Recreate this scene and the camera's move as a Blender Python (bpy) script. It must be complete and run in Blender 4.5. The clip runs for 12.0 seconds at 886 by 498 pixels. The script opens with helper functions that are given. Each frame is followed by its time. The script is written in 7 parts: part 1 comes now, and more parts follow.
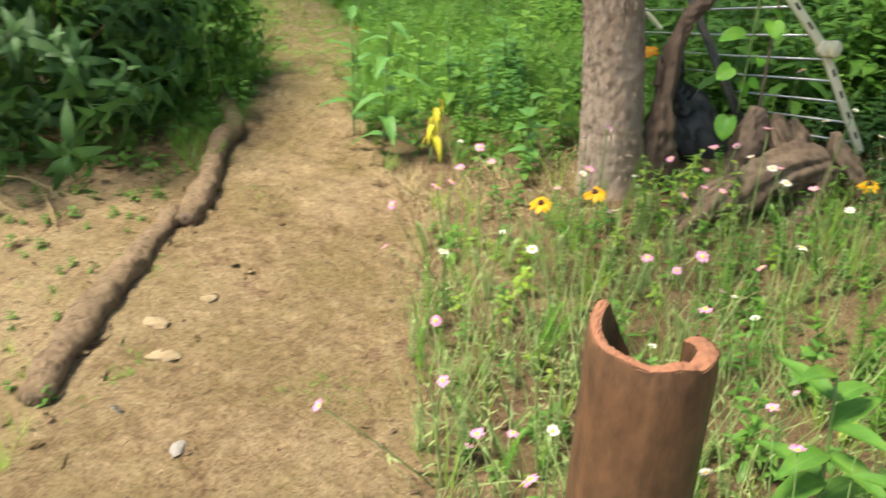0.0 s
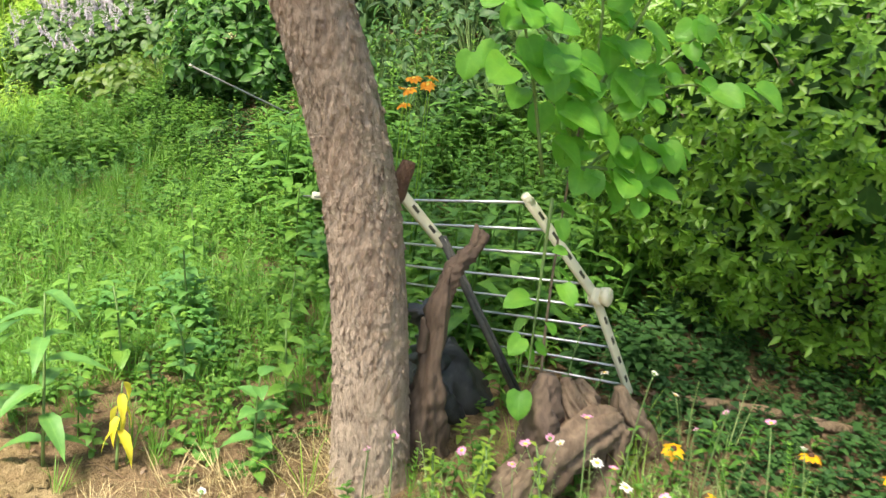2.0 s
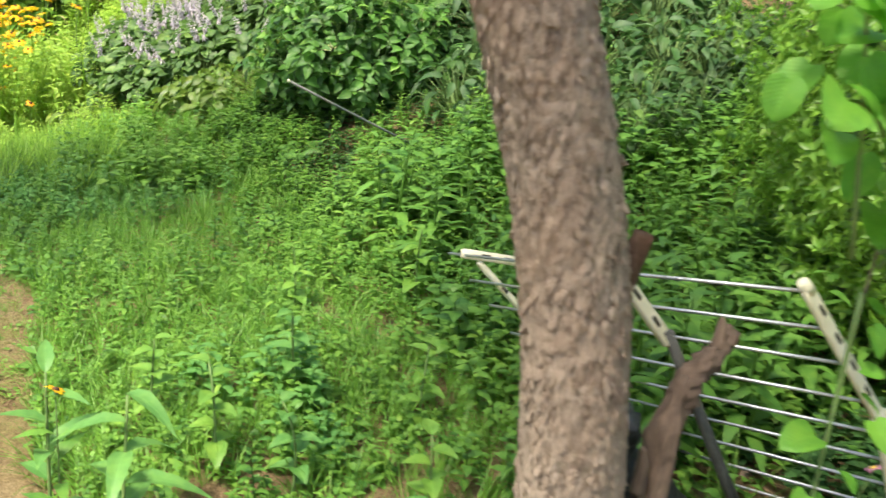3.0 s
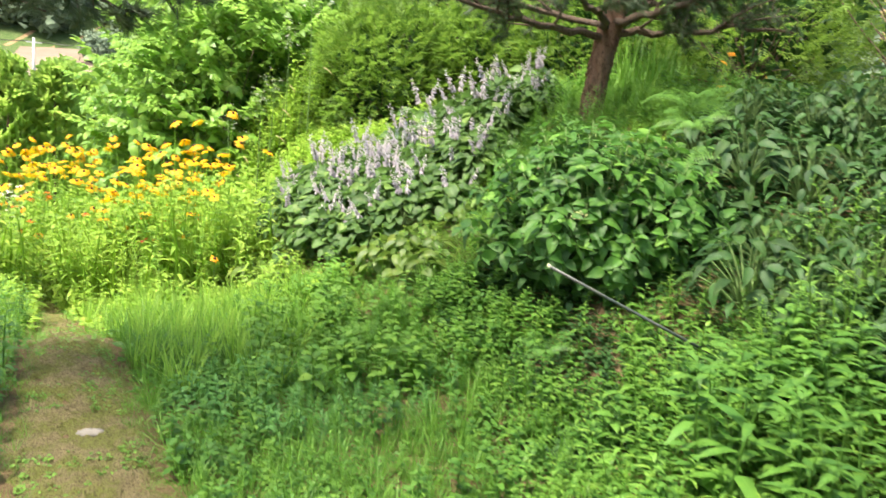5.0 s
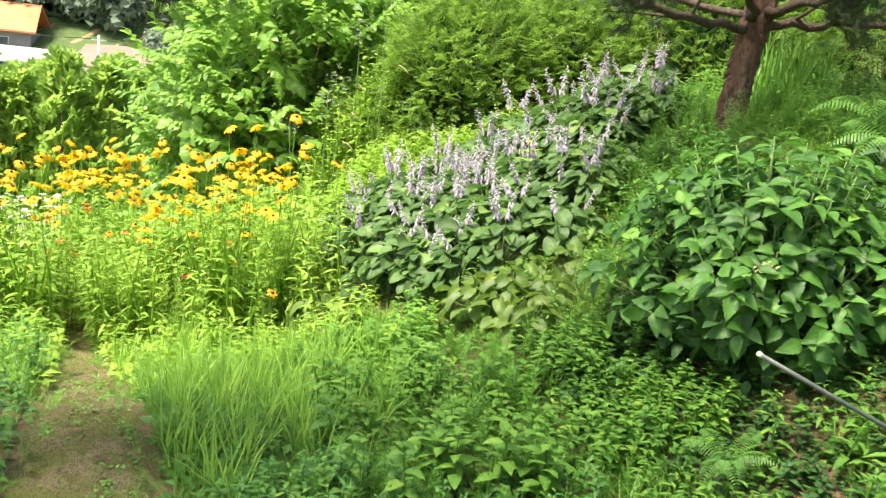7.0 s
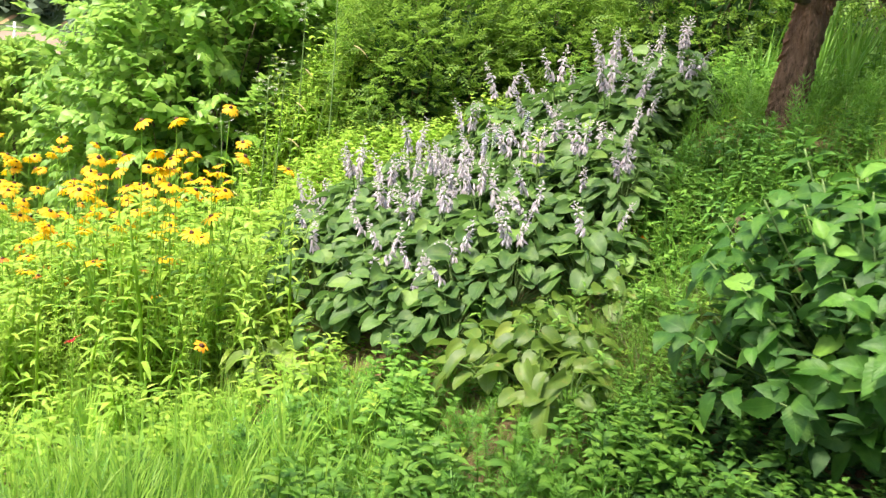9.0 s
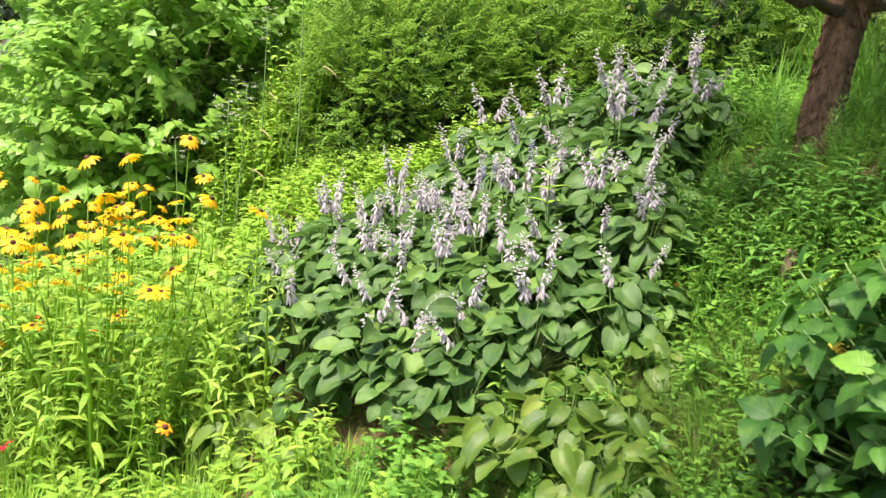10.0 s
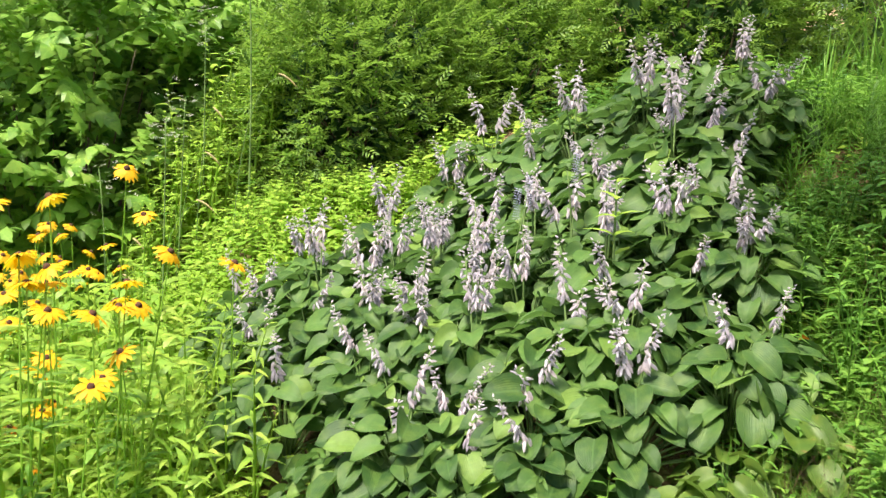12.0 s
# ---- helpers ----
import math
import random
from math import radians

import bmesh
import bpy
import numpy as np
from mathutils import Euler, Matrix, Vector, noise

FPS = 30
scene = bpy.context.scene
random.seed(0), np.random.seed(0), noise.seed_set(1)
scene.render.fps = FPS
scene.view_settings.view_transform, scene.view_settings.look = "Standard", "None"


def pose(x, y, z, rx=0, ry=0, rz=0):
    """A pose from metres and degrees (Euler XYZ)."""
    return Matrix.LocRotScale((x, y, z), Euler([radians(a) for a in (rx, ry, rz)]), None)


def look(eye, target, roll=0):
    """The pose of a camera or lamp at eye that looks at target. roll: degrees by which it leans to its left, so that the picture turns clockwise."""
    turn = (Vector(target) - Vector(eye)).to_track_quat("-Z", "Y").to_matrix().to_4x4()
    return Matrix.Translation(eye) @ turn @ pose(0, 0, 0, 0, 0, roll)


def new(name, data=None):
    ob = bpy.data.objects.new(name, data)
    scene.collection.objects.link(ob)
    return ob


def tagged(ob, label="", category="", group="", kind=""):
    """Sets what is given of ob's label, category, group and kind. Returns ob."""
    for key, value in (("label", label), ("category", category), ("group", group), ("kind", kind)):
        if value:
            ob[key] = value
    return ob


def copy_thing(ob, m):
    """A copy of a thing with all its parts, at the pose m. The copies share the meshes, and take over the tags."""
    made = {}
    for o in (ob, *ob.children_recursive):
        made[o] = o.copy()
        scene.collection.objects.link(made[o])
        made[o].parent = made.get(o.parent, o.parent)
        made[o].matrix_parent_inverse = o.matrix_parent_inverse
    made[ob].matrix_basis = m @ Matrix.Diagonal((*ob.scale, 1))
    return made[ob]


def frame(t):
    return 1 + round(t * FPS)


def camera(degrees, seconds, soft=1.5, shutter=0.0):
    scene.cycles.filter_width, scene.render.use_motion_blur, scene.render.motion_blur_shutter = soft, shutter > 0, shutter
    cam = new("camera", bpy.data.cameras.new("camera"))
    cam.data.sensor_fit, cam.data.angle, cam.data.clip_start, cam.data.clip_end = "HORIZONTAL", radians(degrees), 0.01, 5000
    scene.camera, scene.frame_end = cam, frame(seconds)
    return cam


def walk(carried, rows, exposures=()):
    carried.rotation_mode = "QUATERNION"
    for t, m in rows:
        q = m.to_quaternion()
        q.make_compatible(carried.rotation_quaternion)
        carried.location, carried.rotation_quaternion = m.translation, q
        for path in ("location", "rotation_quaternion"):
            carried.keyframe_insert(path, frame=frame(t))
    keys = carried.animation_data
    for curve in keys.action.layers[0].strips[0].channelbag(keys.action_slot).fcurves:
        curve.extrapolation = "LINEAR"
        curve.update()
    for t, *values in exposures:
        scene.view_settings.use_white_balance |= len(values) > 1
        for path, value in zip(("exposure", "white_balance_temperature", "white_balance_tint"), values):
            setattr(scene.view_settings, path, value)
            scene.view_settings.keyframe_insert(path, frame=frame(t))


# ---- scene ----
cam = camera(54.4, 12.0, soft=1.4, shutter=0.3)
PATH = [
    (0, (0.000, -0.001, 1.499), (0.100, 1.764, 0.564), 1.38),
    (0.3, (-0.043, 0.153, 1.516), (0.267, 1.890, 0.575), 3.65),
    (0.5, (-0.054, 0.255, 1.536), (0.297, 1.986, 0.598), 4.03),
    (1, (-0.073, 0.475, 1.564), (0.428, 2.172, 0.632), 2.18),
    (1.5, (-0.196, 0.765, 1.626), (0.660, 2.443, 0.954), 5.06),
    (2, (-0.239, 1.013, 1.671), (0.722, 2.658, 1.060), 5.49),
    (2.5, (-0.178, 1.419, 1.630), (0.761, 3.085, 1.045), 5.86),
    (3, (-0.193, 1.867, 1.588), (0.637, 3.586, 0.989), 5.57),
    (3.2, (-0.222, 2.037, 1.569), (0.567, 3.769, 0.956), 5.35),
    (4.8, (-0.457, 3.165, 1.689), (0.155, 5.025, 1.279), 5.27),
    (5, (-0.446, 3.324, 1.680), (0.108, 5.212, 1.317), 5.24),
    (5.5, (-0.408, 3.689, 1.700), (0.088, 5.598, 1.370), 5.45),
    (6, (-0.474, 4.008, 1.681), (-0.016, 5.925, 1.342), 5.23),
    (6.5, (-0.505, 4.290, 1.659), (-0.063, 6.207, 1.301), 5.61),
    (7, (-0.452, 4.626, 1.650), (-0.015, 6.542, 1.279), 5.93),
    (7.2, (-0.446, 4.759, 1.639), (-0.006, 6.673, 1.262), 6.29),
    (8.8, (-0.407, 5.915, 1.586), (0.161, 7.795, 1.212), 6.43),
    (9, (-0.417, 6.057, 1.573), (0.168, 7.933, 1.199), 6.20),
    (9.5, (-0.470, 6.376, 1.562), (0.169, 8.232, 1.181), 5.16),
    (10, (-0.457, 6.717, 1.606), (0.231, 8.566, 1.276), 5.42),
    (10.5, (-0.557, 7.038, 1.589), (0.153, 8.879, 1.264), 5.55),
    (11, (-0.617, 7.272, 1.597), (0.151, 9.094, 1.294), 5.71),
    (11.5, (-0.566, 7.532, 1.573), (0.252, 9.331, 1.265), 5.36),
    (12, (-0.511, 7.794, 1.565), (0.344, 9.578, 1.274), 3.43),
]
walk(cam, [(t, look(eye, target, roll)) for t, eye, target, roll in PATH],
     exposures=[(0.0, 1.25, 6900, 8), (1.4, 1.4, 6900, 8), (2.0, 1.62, 6900, 8), (3.2, 1.56, 6900, 8), (4.8, 1.7, 6900, 8), (6.0, 1.74, 6900, 8), (9.0, 1.65, 6900, 8), (12.0, 1.4, 6900, 8)])

# ---- light ----
SUN_FROM = Vector((-0.40, -0.17, 0.88)).normalized()
world = bpy.data.worlds.new("sky")
world.use_nodes = True
scene.world = world
wn = world.node_tree.nodes
sky = wn.new("ShaderNodeTexSky")
sky.sky_type, sky.sun_disc = "NISHITA", False
sky.sun_elevation = math.asin(SUN_FROM.z)
sky.sun_rotation = math.atan2(SUN_FROM.x, SUN_FROM.y)
sky.dust_density, sky.air_density, sky.ozone_density = 3.0, 1.0, 1.0
world.node_tree.links.new(sky.outputs[0], wn["Background"].inputs["Color"])
wn["Background"].inputs["Strength"].default_value = 0.115
sun = new("sun", bpy.data.lights.new("sun", "SUN"))
sun.data.energy, sun.data.angle, sun.data.color = 4.2, radians(14), (1.0, 0.94, 0.84)
sun.matrix_world = look(SUN_FROM * 40, (0, 0, 0))


# ---- materials ----
def node_mat(name):
    m = bpy.data.materials.new(name)
    m.use_nodes = True
    return m, m.node_tree.nodes, m.node_tree.links, m.node_tree.nodes["Principled BSDF"]


def ramp(nodes, links, fac, stops):
    r = nodes.new("ShaderNodeValToRGB")
    e = r.color_ramp.elements
    while len(e) < len(stops):
        e.new(0.5)
    for el, (p, c) in zip(e, stops):
        el.position, el.color = p, (*c, 1)
    links.new(fac, r.inputs[0])
    return r.outputs[0]


def mix(nodes, links, fac, a, b, mode="MIX"):
    n = nodes.new("ShaderNodeMix")
    n.data_type, n.blend_type = "RGBA", mode
    for sock, v in ((n.inputs[0], fac), (n.inputs[6], a), (n.inputs[7], b)):
        if hasattr(v, "links"):
            links.new(v, sock)
        else:
            sock.default_value = v if not isinstance(v, tuple) else (*v, 1)
    return n.outputs[2]


def noise_tex(nodes, links, scale, detail=4, rough=0.6, space="Object", stretch=None):
    t = nodes.new("ShaderNodeTexNoise")
    t.inputs["Scale"].default_value, t.inputs["Detail"].default_value, t.inputs["Roughness"].default_value = scale, detail, rough
    if space == "World":
        out = nodes.new("ShaderNodeNewGeometry").outputs["Position"]
    else:
        out = nodes.new("ShaderNodeTexCoord").outputs[space]
    if stretch:
        mp = nodes.new("ShaderNodeMapping")
        mp.inputs["Scale"].default_value = stretch
        links.new(out, mp.inputs[0])
        out = mp.outputs[0]
    links.new(out, t.inputs["Vector"])
    return t.outputs["Fac"]


def math_node(nodes, links, op, a, b=None, c=None):
    n = nodes.new("ShaderNodeMath")
    n.operation = op
    for sock, v in zip(n.inputs, (a, b, c)):
        if v is None:
            continue
        if hasattr(v, "links"):
            links.new(v, sock)
        else:
            sock.default_value = v
    return n.outputs[0]


def bump(nodes, links, bsdf, height, strength, distance):
    b = nodes.new("ShaderNodeBump")
    b.inputs["Strength"].default_value, b.inputs["Distance"].default_value = strength, distance
    links.new(height, b.inputs["Height"])
    links.new(b.outputs[0], bsdf.inputs["Normal"])


def leaf_mat(name, dark, light, single=False, rough=0.5, glow=0.35, veins=0.0, tip=None, spots=None, rib=0.25):
    """Foliage: each leaf has its own tone, a paler midrib, patchy age stains and lets light through."""
    m, n, l, p = node_mat(name)
    rnd = n.new("ShaderNodeObjectInfo").outputs["Random"] if single else n.new("ShaderNodeNewGeometry").outputs["Random Per Island"]
    mid = tuple((a + b) / 2 for a, b in zip(dark, light))
    col = ramp(n, l, rnd, [(0.0, dark), (0.55, mid), (0.9, light), (1.0, tip or light)])
    patch = noise_tex(n, l, 2.3, 3, 0.6, "World")
    col = mix(n, l, ramp(n, l, patch, [(0.35, (0, 0, 0)), (0.7, (0.55, 0.55, 0.55))]), col, light)
    uv = n.new("ShaderNodeTexCoord").outputs["UV"]
    sep = n.new("ShaderNodeSeparateXYZ")
    l.new(uv, sep.inputs[0])
    off = math_node(n, l, "ABSOLUTE", math_node(n, l, "SUBTRACT", sep.outputs[0], 0.5))
    ribm = ramp(n, l, off, [(0.0, (rib, rib, rib)), (0.05, (0, 0, 0))])
    col = mix(n, l, ribm, col, tuple(min(1, c * 1.6 + 0.04) for c in light))
    fine = noise_tex(n, l, 60, 3, 0.7, "World")
    col = mix(n, l, ramp(n, l, fine, [(0.3, (0.35, 0.35, 0.35)), (0.75, (0, 0, 0))]), col, tuple(c * 0.6 for c in dark))
    mott = noise_tex(n, l, 21, 4, 0.65, "World")
    col = mix(n, l, ramp(n, l, mott, [(0.45, (0, 0, 0)), (0.7, (0.4, 0.4, 0.4))]), col, (min(1, light[0] * 1.5 + 0.01), light[1] * 1.2, light[2]))
    if spots:
        sp = noise_tex(n, l, 24, 2, 0.5, "World")
        col = mix(n, l, ramp(n, l, sp, [(0.66, (0, 0, 0)), (0.74, (0.8, 0.8, 0.8))]), col, spots)
    l.new(col, p.inputs["Base Color"])
    p.inputs["Roughness"].default_value, p.inputs["Specular IOR Level"].default_value = rough, 0.35
    if veins:
        ph = math_node(n, l, "SUBTRACT", sep.outputs[1], math_node(n, l, "MULTIPLY", off, 0.5)) if veins > 0 else off
        wave = math_node(n, l, "SINE", math_node(n, l, "MULTIPLY", ph, 60 if veins > 0 else 95))
        bump(n, l, p, wave, 0.5, abs(veins))
    tr = n.new("ShaderNodeBsdfTranslucent")
    l.new(mix(n, l, 0.5, col, tuple(min(1, c * 2.2) for c in light)), tr.inputs["Color"])
    ms = n.new("ShaderNodeMixShader")
    ms.inputs[0].default_value = glow
    l.new(p.outputs[0], ms.inputs[1])
    l.new(tr.outputs[0], ms.inputs[2])
    l.new(ms.outputs[0], n["Material Output"].inputs["Surface"])
    return m


def plain_mat(name, a, b, rough=0.6, scale=30, metal=0.0, bump_d=0.0, stretch=None, single=False, rust=None):
    m, n, l, p = node_mat(name)
    f = noise_tex(n, l, scale, 5, 0.65, "Object", stretch)
    col = ramp(n, l, f, [(0.3, a), (0.7, b)])
    big = noise_tex(n, l, scale * 0.15, 3, 0.6)
    col = mix(n, l, ramp(n, l, big, [(0.4, (0, 0, 0)), (0.75, (0.6, 0.6, 0.6))]), col, rust or tuple(c * 0.6 for c in a))
    l.new(col, p.inputs["Base Color"])
    p.inputs["Roughness"].default_value, p.inputs["Metallic"].default_value = rough, metal
    if bump_d:
        bump(n, l, p, f, 0.8, bump_d)
    return m


def bark_mat(name, ridge, groove, warm, scale=14.0):
    m, n, l, p = node_mat(name)
    v = n.new("ShaderNodeTexVoronoi")
    v.feature = "DISTANCE_TO_EDGE"
    v.inputs["Scale"].default_value = scale
    tc = n.new("ShaderNodeTexCoord").outputs["Object"]
    wob = n.new("ShaderNodeTexNoise")
    wob.inputs["Scale"].default_value, wob.inputs["Detail"].default_value = 9, 5
    l.new(tc, wob.inputs["Vector"])
    ad = mix(n, l, 0.12, tc, wob.outputs["Color"], "ADD")
    mp = n.new("ShaderNodeMapping")
    mp.inputs["Scale"].default_value = (2.2, 2.2, 0.75)
    l.new(ad, mp.inputs[0])
    l.new(mp.outputs[0], v.inputs["Vector"])
    f = noise_tex(n, l, 46, 8, 0.78, "Object", (1.3, 1.3, 0.4))
    f2 = noise_tex(n, l, 5, 4, 0.6, "Object", (1, 1, 0.5))
    col = ramp(n, l, f, [(0.40, groove), (0.49, ridge), (0.60, tuple(min(1, c * 1.35) for c in ridge))])
    col = mix(n, l, ramp(n, l, f2, [(0.42, (0, 0, 0)), (0.66, (0.75, 0.75, 0.75))]), col, warm)
    crack = ramp(n, l, v.outputs["Distance"], [(0.0, (0.25, 0.25, 0.25)), (0.05, (0, 0, 0))])
    col = mix(n, l, crack, col, groove)
    cell = n.new("ShaderNodeTexVoronoi")
    cell.inputs["Scale"].default_value = scale
    l.new(mp.outputs[0], cell.inputs["Vector"])
    tone = n.new("ShaderNodeSeparateColor")
    l.new(cell.outputs["Color"], tone.inputs[0])
    col = mix(n, l, ramp(n, l, tone.outputs[0], [(0.0, (0, 0, 0)), (1.0, (0.5, 0.5, 0.5))]), col, tuple(min(1, c * 1.6) for c in ridge))
    l.new(col, p.inputs["Base Color"])
    p.inputs["Roughness"].default_value, p.inputs["Specular IOR Level"].default_value = 0.9, 0.15
    h = math_node(n, l, "ADD", math_node(n, l, "MULTIPLY", f, 1.0), math_node(n, l, "MINIMUM", math_node(n, l, "MULTIPLY", v.outputs["Distance"], 0.5), 0.05))
    bump(n, l, p, h, 1.0, 0.03)
    return m


def soil_mat(name, a, b, c, green=None, moss=None):
    m, n, l, p = node_mat(name)
    f = noise_tex(n, l, 13, 9, 0.76, "World")
    g = noise_tex(n, l, 2.6, 6, 0.68, "World")
    h = noise_tex(n, l, 120, 4, 0.7, "World")
    col = ramp(n, l, f, [(0.3, a), (0.52, b), (0.72, c)])
    col = mix(n, l, ramp(n, l, g, [(0.42, (0, 0, 0)), (0.62, (0.75, 0.75, 0.75))]), col, b if not green else green)
    wide = noise_tex(n, l, 1.1, 4, 0.6, "World")
    col = mix(n, l, ramp(n, l, wide, [(0.48, (0, 0, 0)), (0.66, (0.6, 0.6, 0.6))]), col, tuple(x * 1.1 for x in c))
    col = mix(n, l, ramp(n, l, h, [(0.35, (0.6, 0.6, 0.6)), (0.5, (0, 0, 0))]), col, tuple(x * 0.45 for x in a))
    crumb = noise_tex(n, l, 46, 6, 0.8, "World")
    col = mix(n, l, ramp(n, l, crumb, [(0.36, (0.5, 0.5, 0.5)), (0.5, (0, 0, 0))]), col, tuple(x * 0.8 for x in a))
    col = mix(n, l, ramp(n, l, crumb, [(0.56, (0, 0, 0)), (0.68, (0.5, 0.5, 0.5))]), col, tuple(min(0.8, x * 1.15) for x in c))
    if moss:
        # Farther along the path: duller mossy earth, with tree shade in its tone.
        along = n.new("ShaderNodeSeparateXYZ")
        l.new(n.new("ShaderNodeNewGeometry").outputs["Position"], along.inputs[0])
        mossy_shade = n.new("ShaderNodeMapRange")
        mossy_shade.inputs["From Min"].default_value, mossy_shade.inputs["From Max"].default_value = 4.2, 6.6
        l.new(along.outputs[1], mossy_shade.inputs["Value"])
        col = mix(n, l, math_node(n, l, "MULTIPLY", mossy_shade.outputs[0], 0.8), col, moss[0])
        grow = ramp(n, l, noise_tex(n, l, 5.5, 7, 0.75, "World"), [(0.43, (0, 0, 0)), (0.54, (0.8, 0.8, 0.8))])
        col = mix(n, l, math_node(n, l, "MULTIPLY", mossy_shade.outputs[0], grow), col, moss[1])
        grit = ramp(n, l, h, [(0.40, (0.8, 0.8, 0.8)), (0.52, (0, 0, 0))])
        col = mix(n, l, math_node(n, l, "MULTIPLY", mossy_shade.outputs[0], grit), col, tuple(x * 0.35 for x in moss[0]))
    l.new(col, p.inputs["Base Color"])
    p.inputs["Roughness"].default_value, p.inputs["Specular IOR Level"].default_value = 0.95, 0.1
    bump(n, l, p, math_node(n, l, "ADD", f, math_node(n, l, "MULTIPLY", h, 0.35)), 1.0, 0.075)
    return m


M_SOIL = soil_mat("garden_soil", (0.15, 0.096, 0.055), (0.32, 0.21, 0.122), (0.47, 0.325, 0.19), (0.22, 0.165, 0.08))
M_PATH = soil_mat("trodden_earth", (0.19, 0.122, 0.06), (0.45, 0.32, 0.172), (0.66, 0.50, 0.30), (0.34, 0.265, 0.115), ((0.32, 0.265, 0.14), (0.22, 0.25, 0.055)))
M_STRAW = leaf_mat("dry_straw", (0.30, 0.23, 0.11), (0.52, 0.44, 0.24), glow=0.15, rib=0)
M_LITTER = leaf_mat("dry_leaf_litter", (0.042, 0.027, 0.016), (0.15, 0.098, 0.055), glow=0.1, rib=0.1)
M_GRASS = leaf_mat("grass_green", (0.055, 0.155, 0.02), (0.16, 0.33, 0.045), glow=0.3, rib=0)
M_GRASS_PALE = leaf_mat("grass_lime", (0.13, 0.30, 0.04), (0.30, 0.47, 0.08), glow=0.5, rib=0)
M_STEM_GREY = leaf_mat("stem_grey_green", (0.18, 0.28, 0.095), (0.34, 0.44, 0.18), glow=0.35, rib=0)
M_WEED = leaf_mat("weed_leaf", (0.03, 0.105, 0.018), (0.11, 0.25, 0.038), glow=0.26)
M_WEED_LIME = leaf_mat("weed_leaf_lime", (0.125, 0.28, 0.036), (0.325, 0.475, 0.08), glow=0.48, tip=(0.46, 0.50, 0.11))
M_WEED_MID = leaf_mat("weed_leaf_fresh", (0.05, 0.15, 0.024), (0.175, 0.34, 0.054), glow=0.34, tip=(0.27, 0.40, 0.07))
M_WEED_BLUE = leaf_mat("weed_leaf_bluish", (0.05, 0.165, 0.04), (0.135, 0.31, 0.072), glow=0.34)
M_FEATHER = leaf_mat("feathery_weed", (0.055, 0.165, 0.025), (0.17, 0.36, 0.05), glow=0.3, rib=0)
HOSTA_TONES = dict(dark=(0.018, 0.056, 0.015), light=(0.095, 0.19, 0.042), rough=0.5, glow=0.28, veins=-0.0007, tip=(0.24, 0.36, 0.07))
M_HOSTA = leaf_mat("hosta_leaf", single=True, **HOSTA_TONES)
M_HOSTA_MASS = leaf_mat("hosta_foliage", **HOSTA_TONES)
M_HOSTA_PALE = leaf_mat("pale_hosta_leaf", (0.04, 0.095, 0.016), (0.125, 0.205, 0.034), single=True, rough=0.45, glow=0.33, veins=-0.0003, tip=(0.30, 0.35, 0.075), spots=(0.25, 0.17, 0.06))
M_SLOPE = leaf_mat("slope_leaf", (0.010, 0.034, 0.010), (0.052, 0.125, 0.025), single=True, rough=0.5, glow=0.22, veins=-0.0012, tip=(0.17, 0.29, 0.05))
M_HYD = leaf_mat("hydrangea_leaf", (0.018, 0.068, 0.015), (0.095, 0.245, 0.036), single=True, rough=0.5, glow=0.28, veins=0.0004, tip=(0.25, 0.46, 0.07))
M_VINE = leaf_mat("vine_leaf", (0.06, 0.22, 0.028), (0.17, 0.41, 0.05), single=True, rough=0.45, glow=0.45, veins=0.0003)
M_HEDGE = leaf_mat("hedge_leaf", (0.04, 0.125, 0.017), (0.175, 0.34, 0.042), rough=0.42, glow=0.4, tip=(0.28, 0.46, 0.06))
# Dark leaf colour; on inner leaves and low mats it stands in for shade.
M_DARK = leaf_mat("dark_and_shade_leaf", (0.012, 0.045, 0.013), (0.048, 0.13, 0.028), rough=0.6, glow=0.2)
M_SHRUB = leaf_mat("broad_shrub_leaf", (0.075, 0.195, 0.036), (0.24, 0.40, 0.08), rough=0.45, glow=0.42, tip=(0.36, 0.48, 0.11))
M_YEW = leaf_mat("yew_needles", (0.046, 0.12, 0.023), (0.175, 0.30, 0.045), rough=0.5, glow=0.38, tip=(0.33, 0.46, 0.06), rib=0)
M_THUJA = leaf_mat("thuja_spray", (0.11, 0.25, 0.045), (0.30, 0.44, 0.09), rough=0.6, glow=0.5, tip=(0.46, 0.52, 0.08), rib=0)
M_PINE = leaf_mat("pine_needles", (0.028, 0.055, 0.03), (0.085, 0.13, 0.055), rough=0.5, glow=0.2, rib=0)
M_VALLEY = soil_mat("valley_grass", (0.05, 0.085, 0.03), (0.09, 0.14, 0.045), (0.14, 0.17, 0.07), (0.07, 0.12, 0.04))
# Blue-grey haze of the distance is mixed into this leaf colour.
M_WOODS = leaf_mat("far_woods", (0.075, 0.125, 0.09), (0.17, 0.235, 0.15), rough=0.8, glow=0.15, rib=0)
M_YELLOW = leaf_mat("yellow_petal", (0.72, 0.30, 0.006), (0.82, 0.45, 0.016), rough=0.6, glow=0.35, rib=0)
M_ORANGE = leaf_mat("orange_petal", (0.75, 0.22, 0.01), (0.85, 0.36, 0.02), rough=0.6, glow=0.35, rib=0)
M_RUST = leaf_mat("rust_petal", (0.45, 0.06, 0.015), (0.72, 0.22, 0.02), rough=0.6, glow=0.3, rib=0)
M_RED = leaf_mat("crimson_petal", (0.35, 0.008, 0.015), (0.50, 0.02, 0.03), rough=0.6, glow=0.3, rib=0)
M_CONE = plain_mat("flower_cone", (0.035, 0.012, 0.006), (0.10, 0.04, 0.015), 0.9, 300)
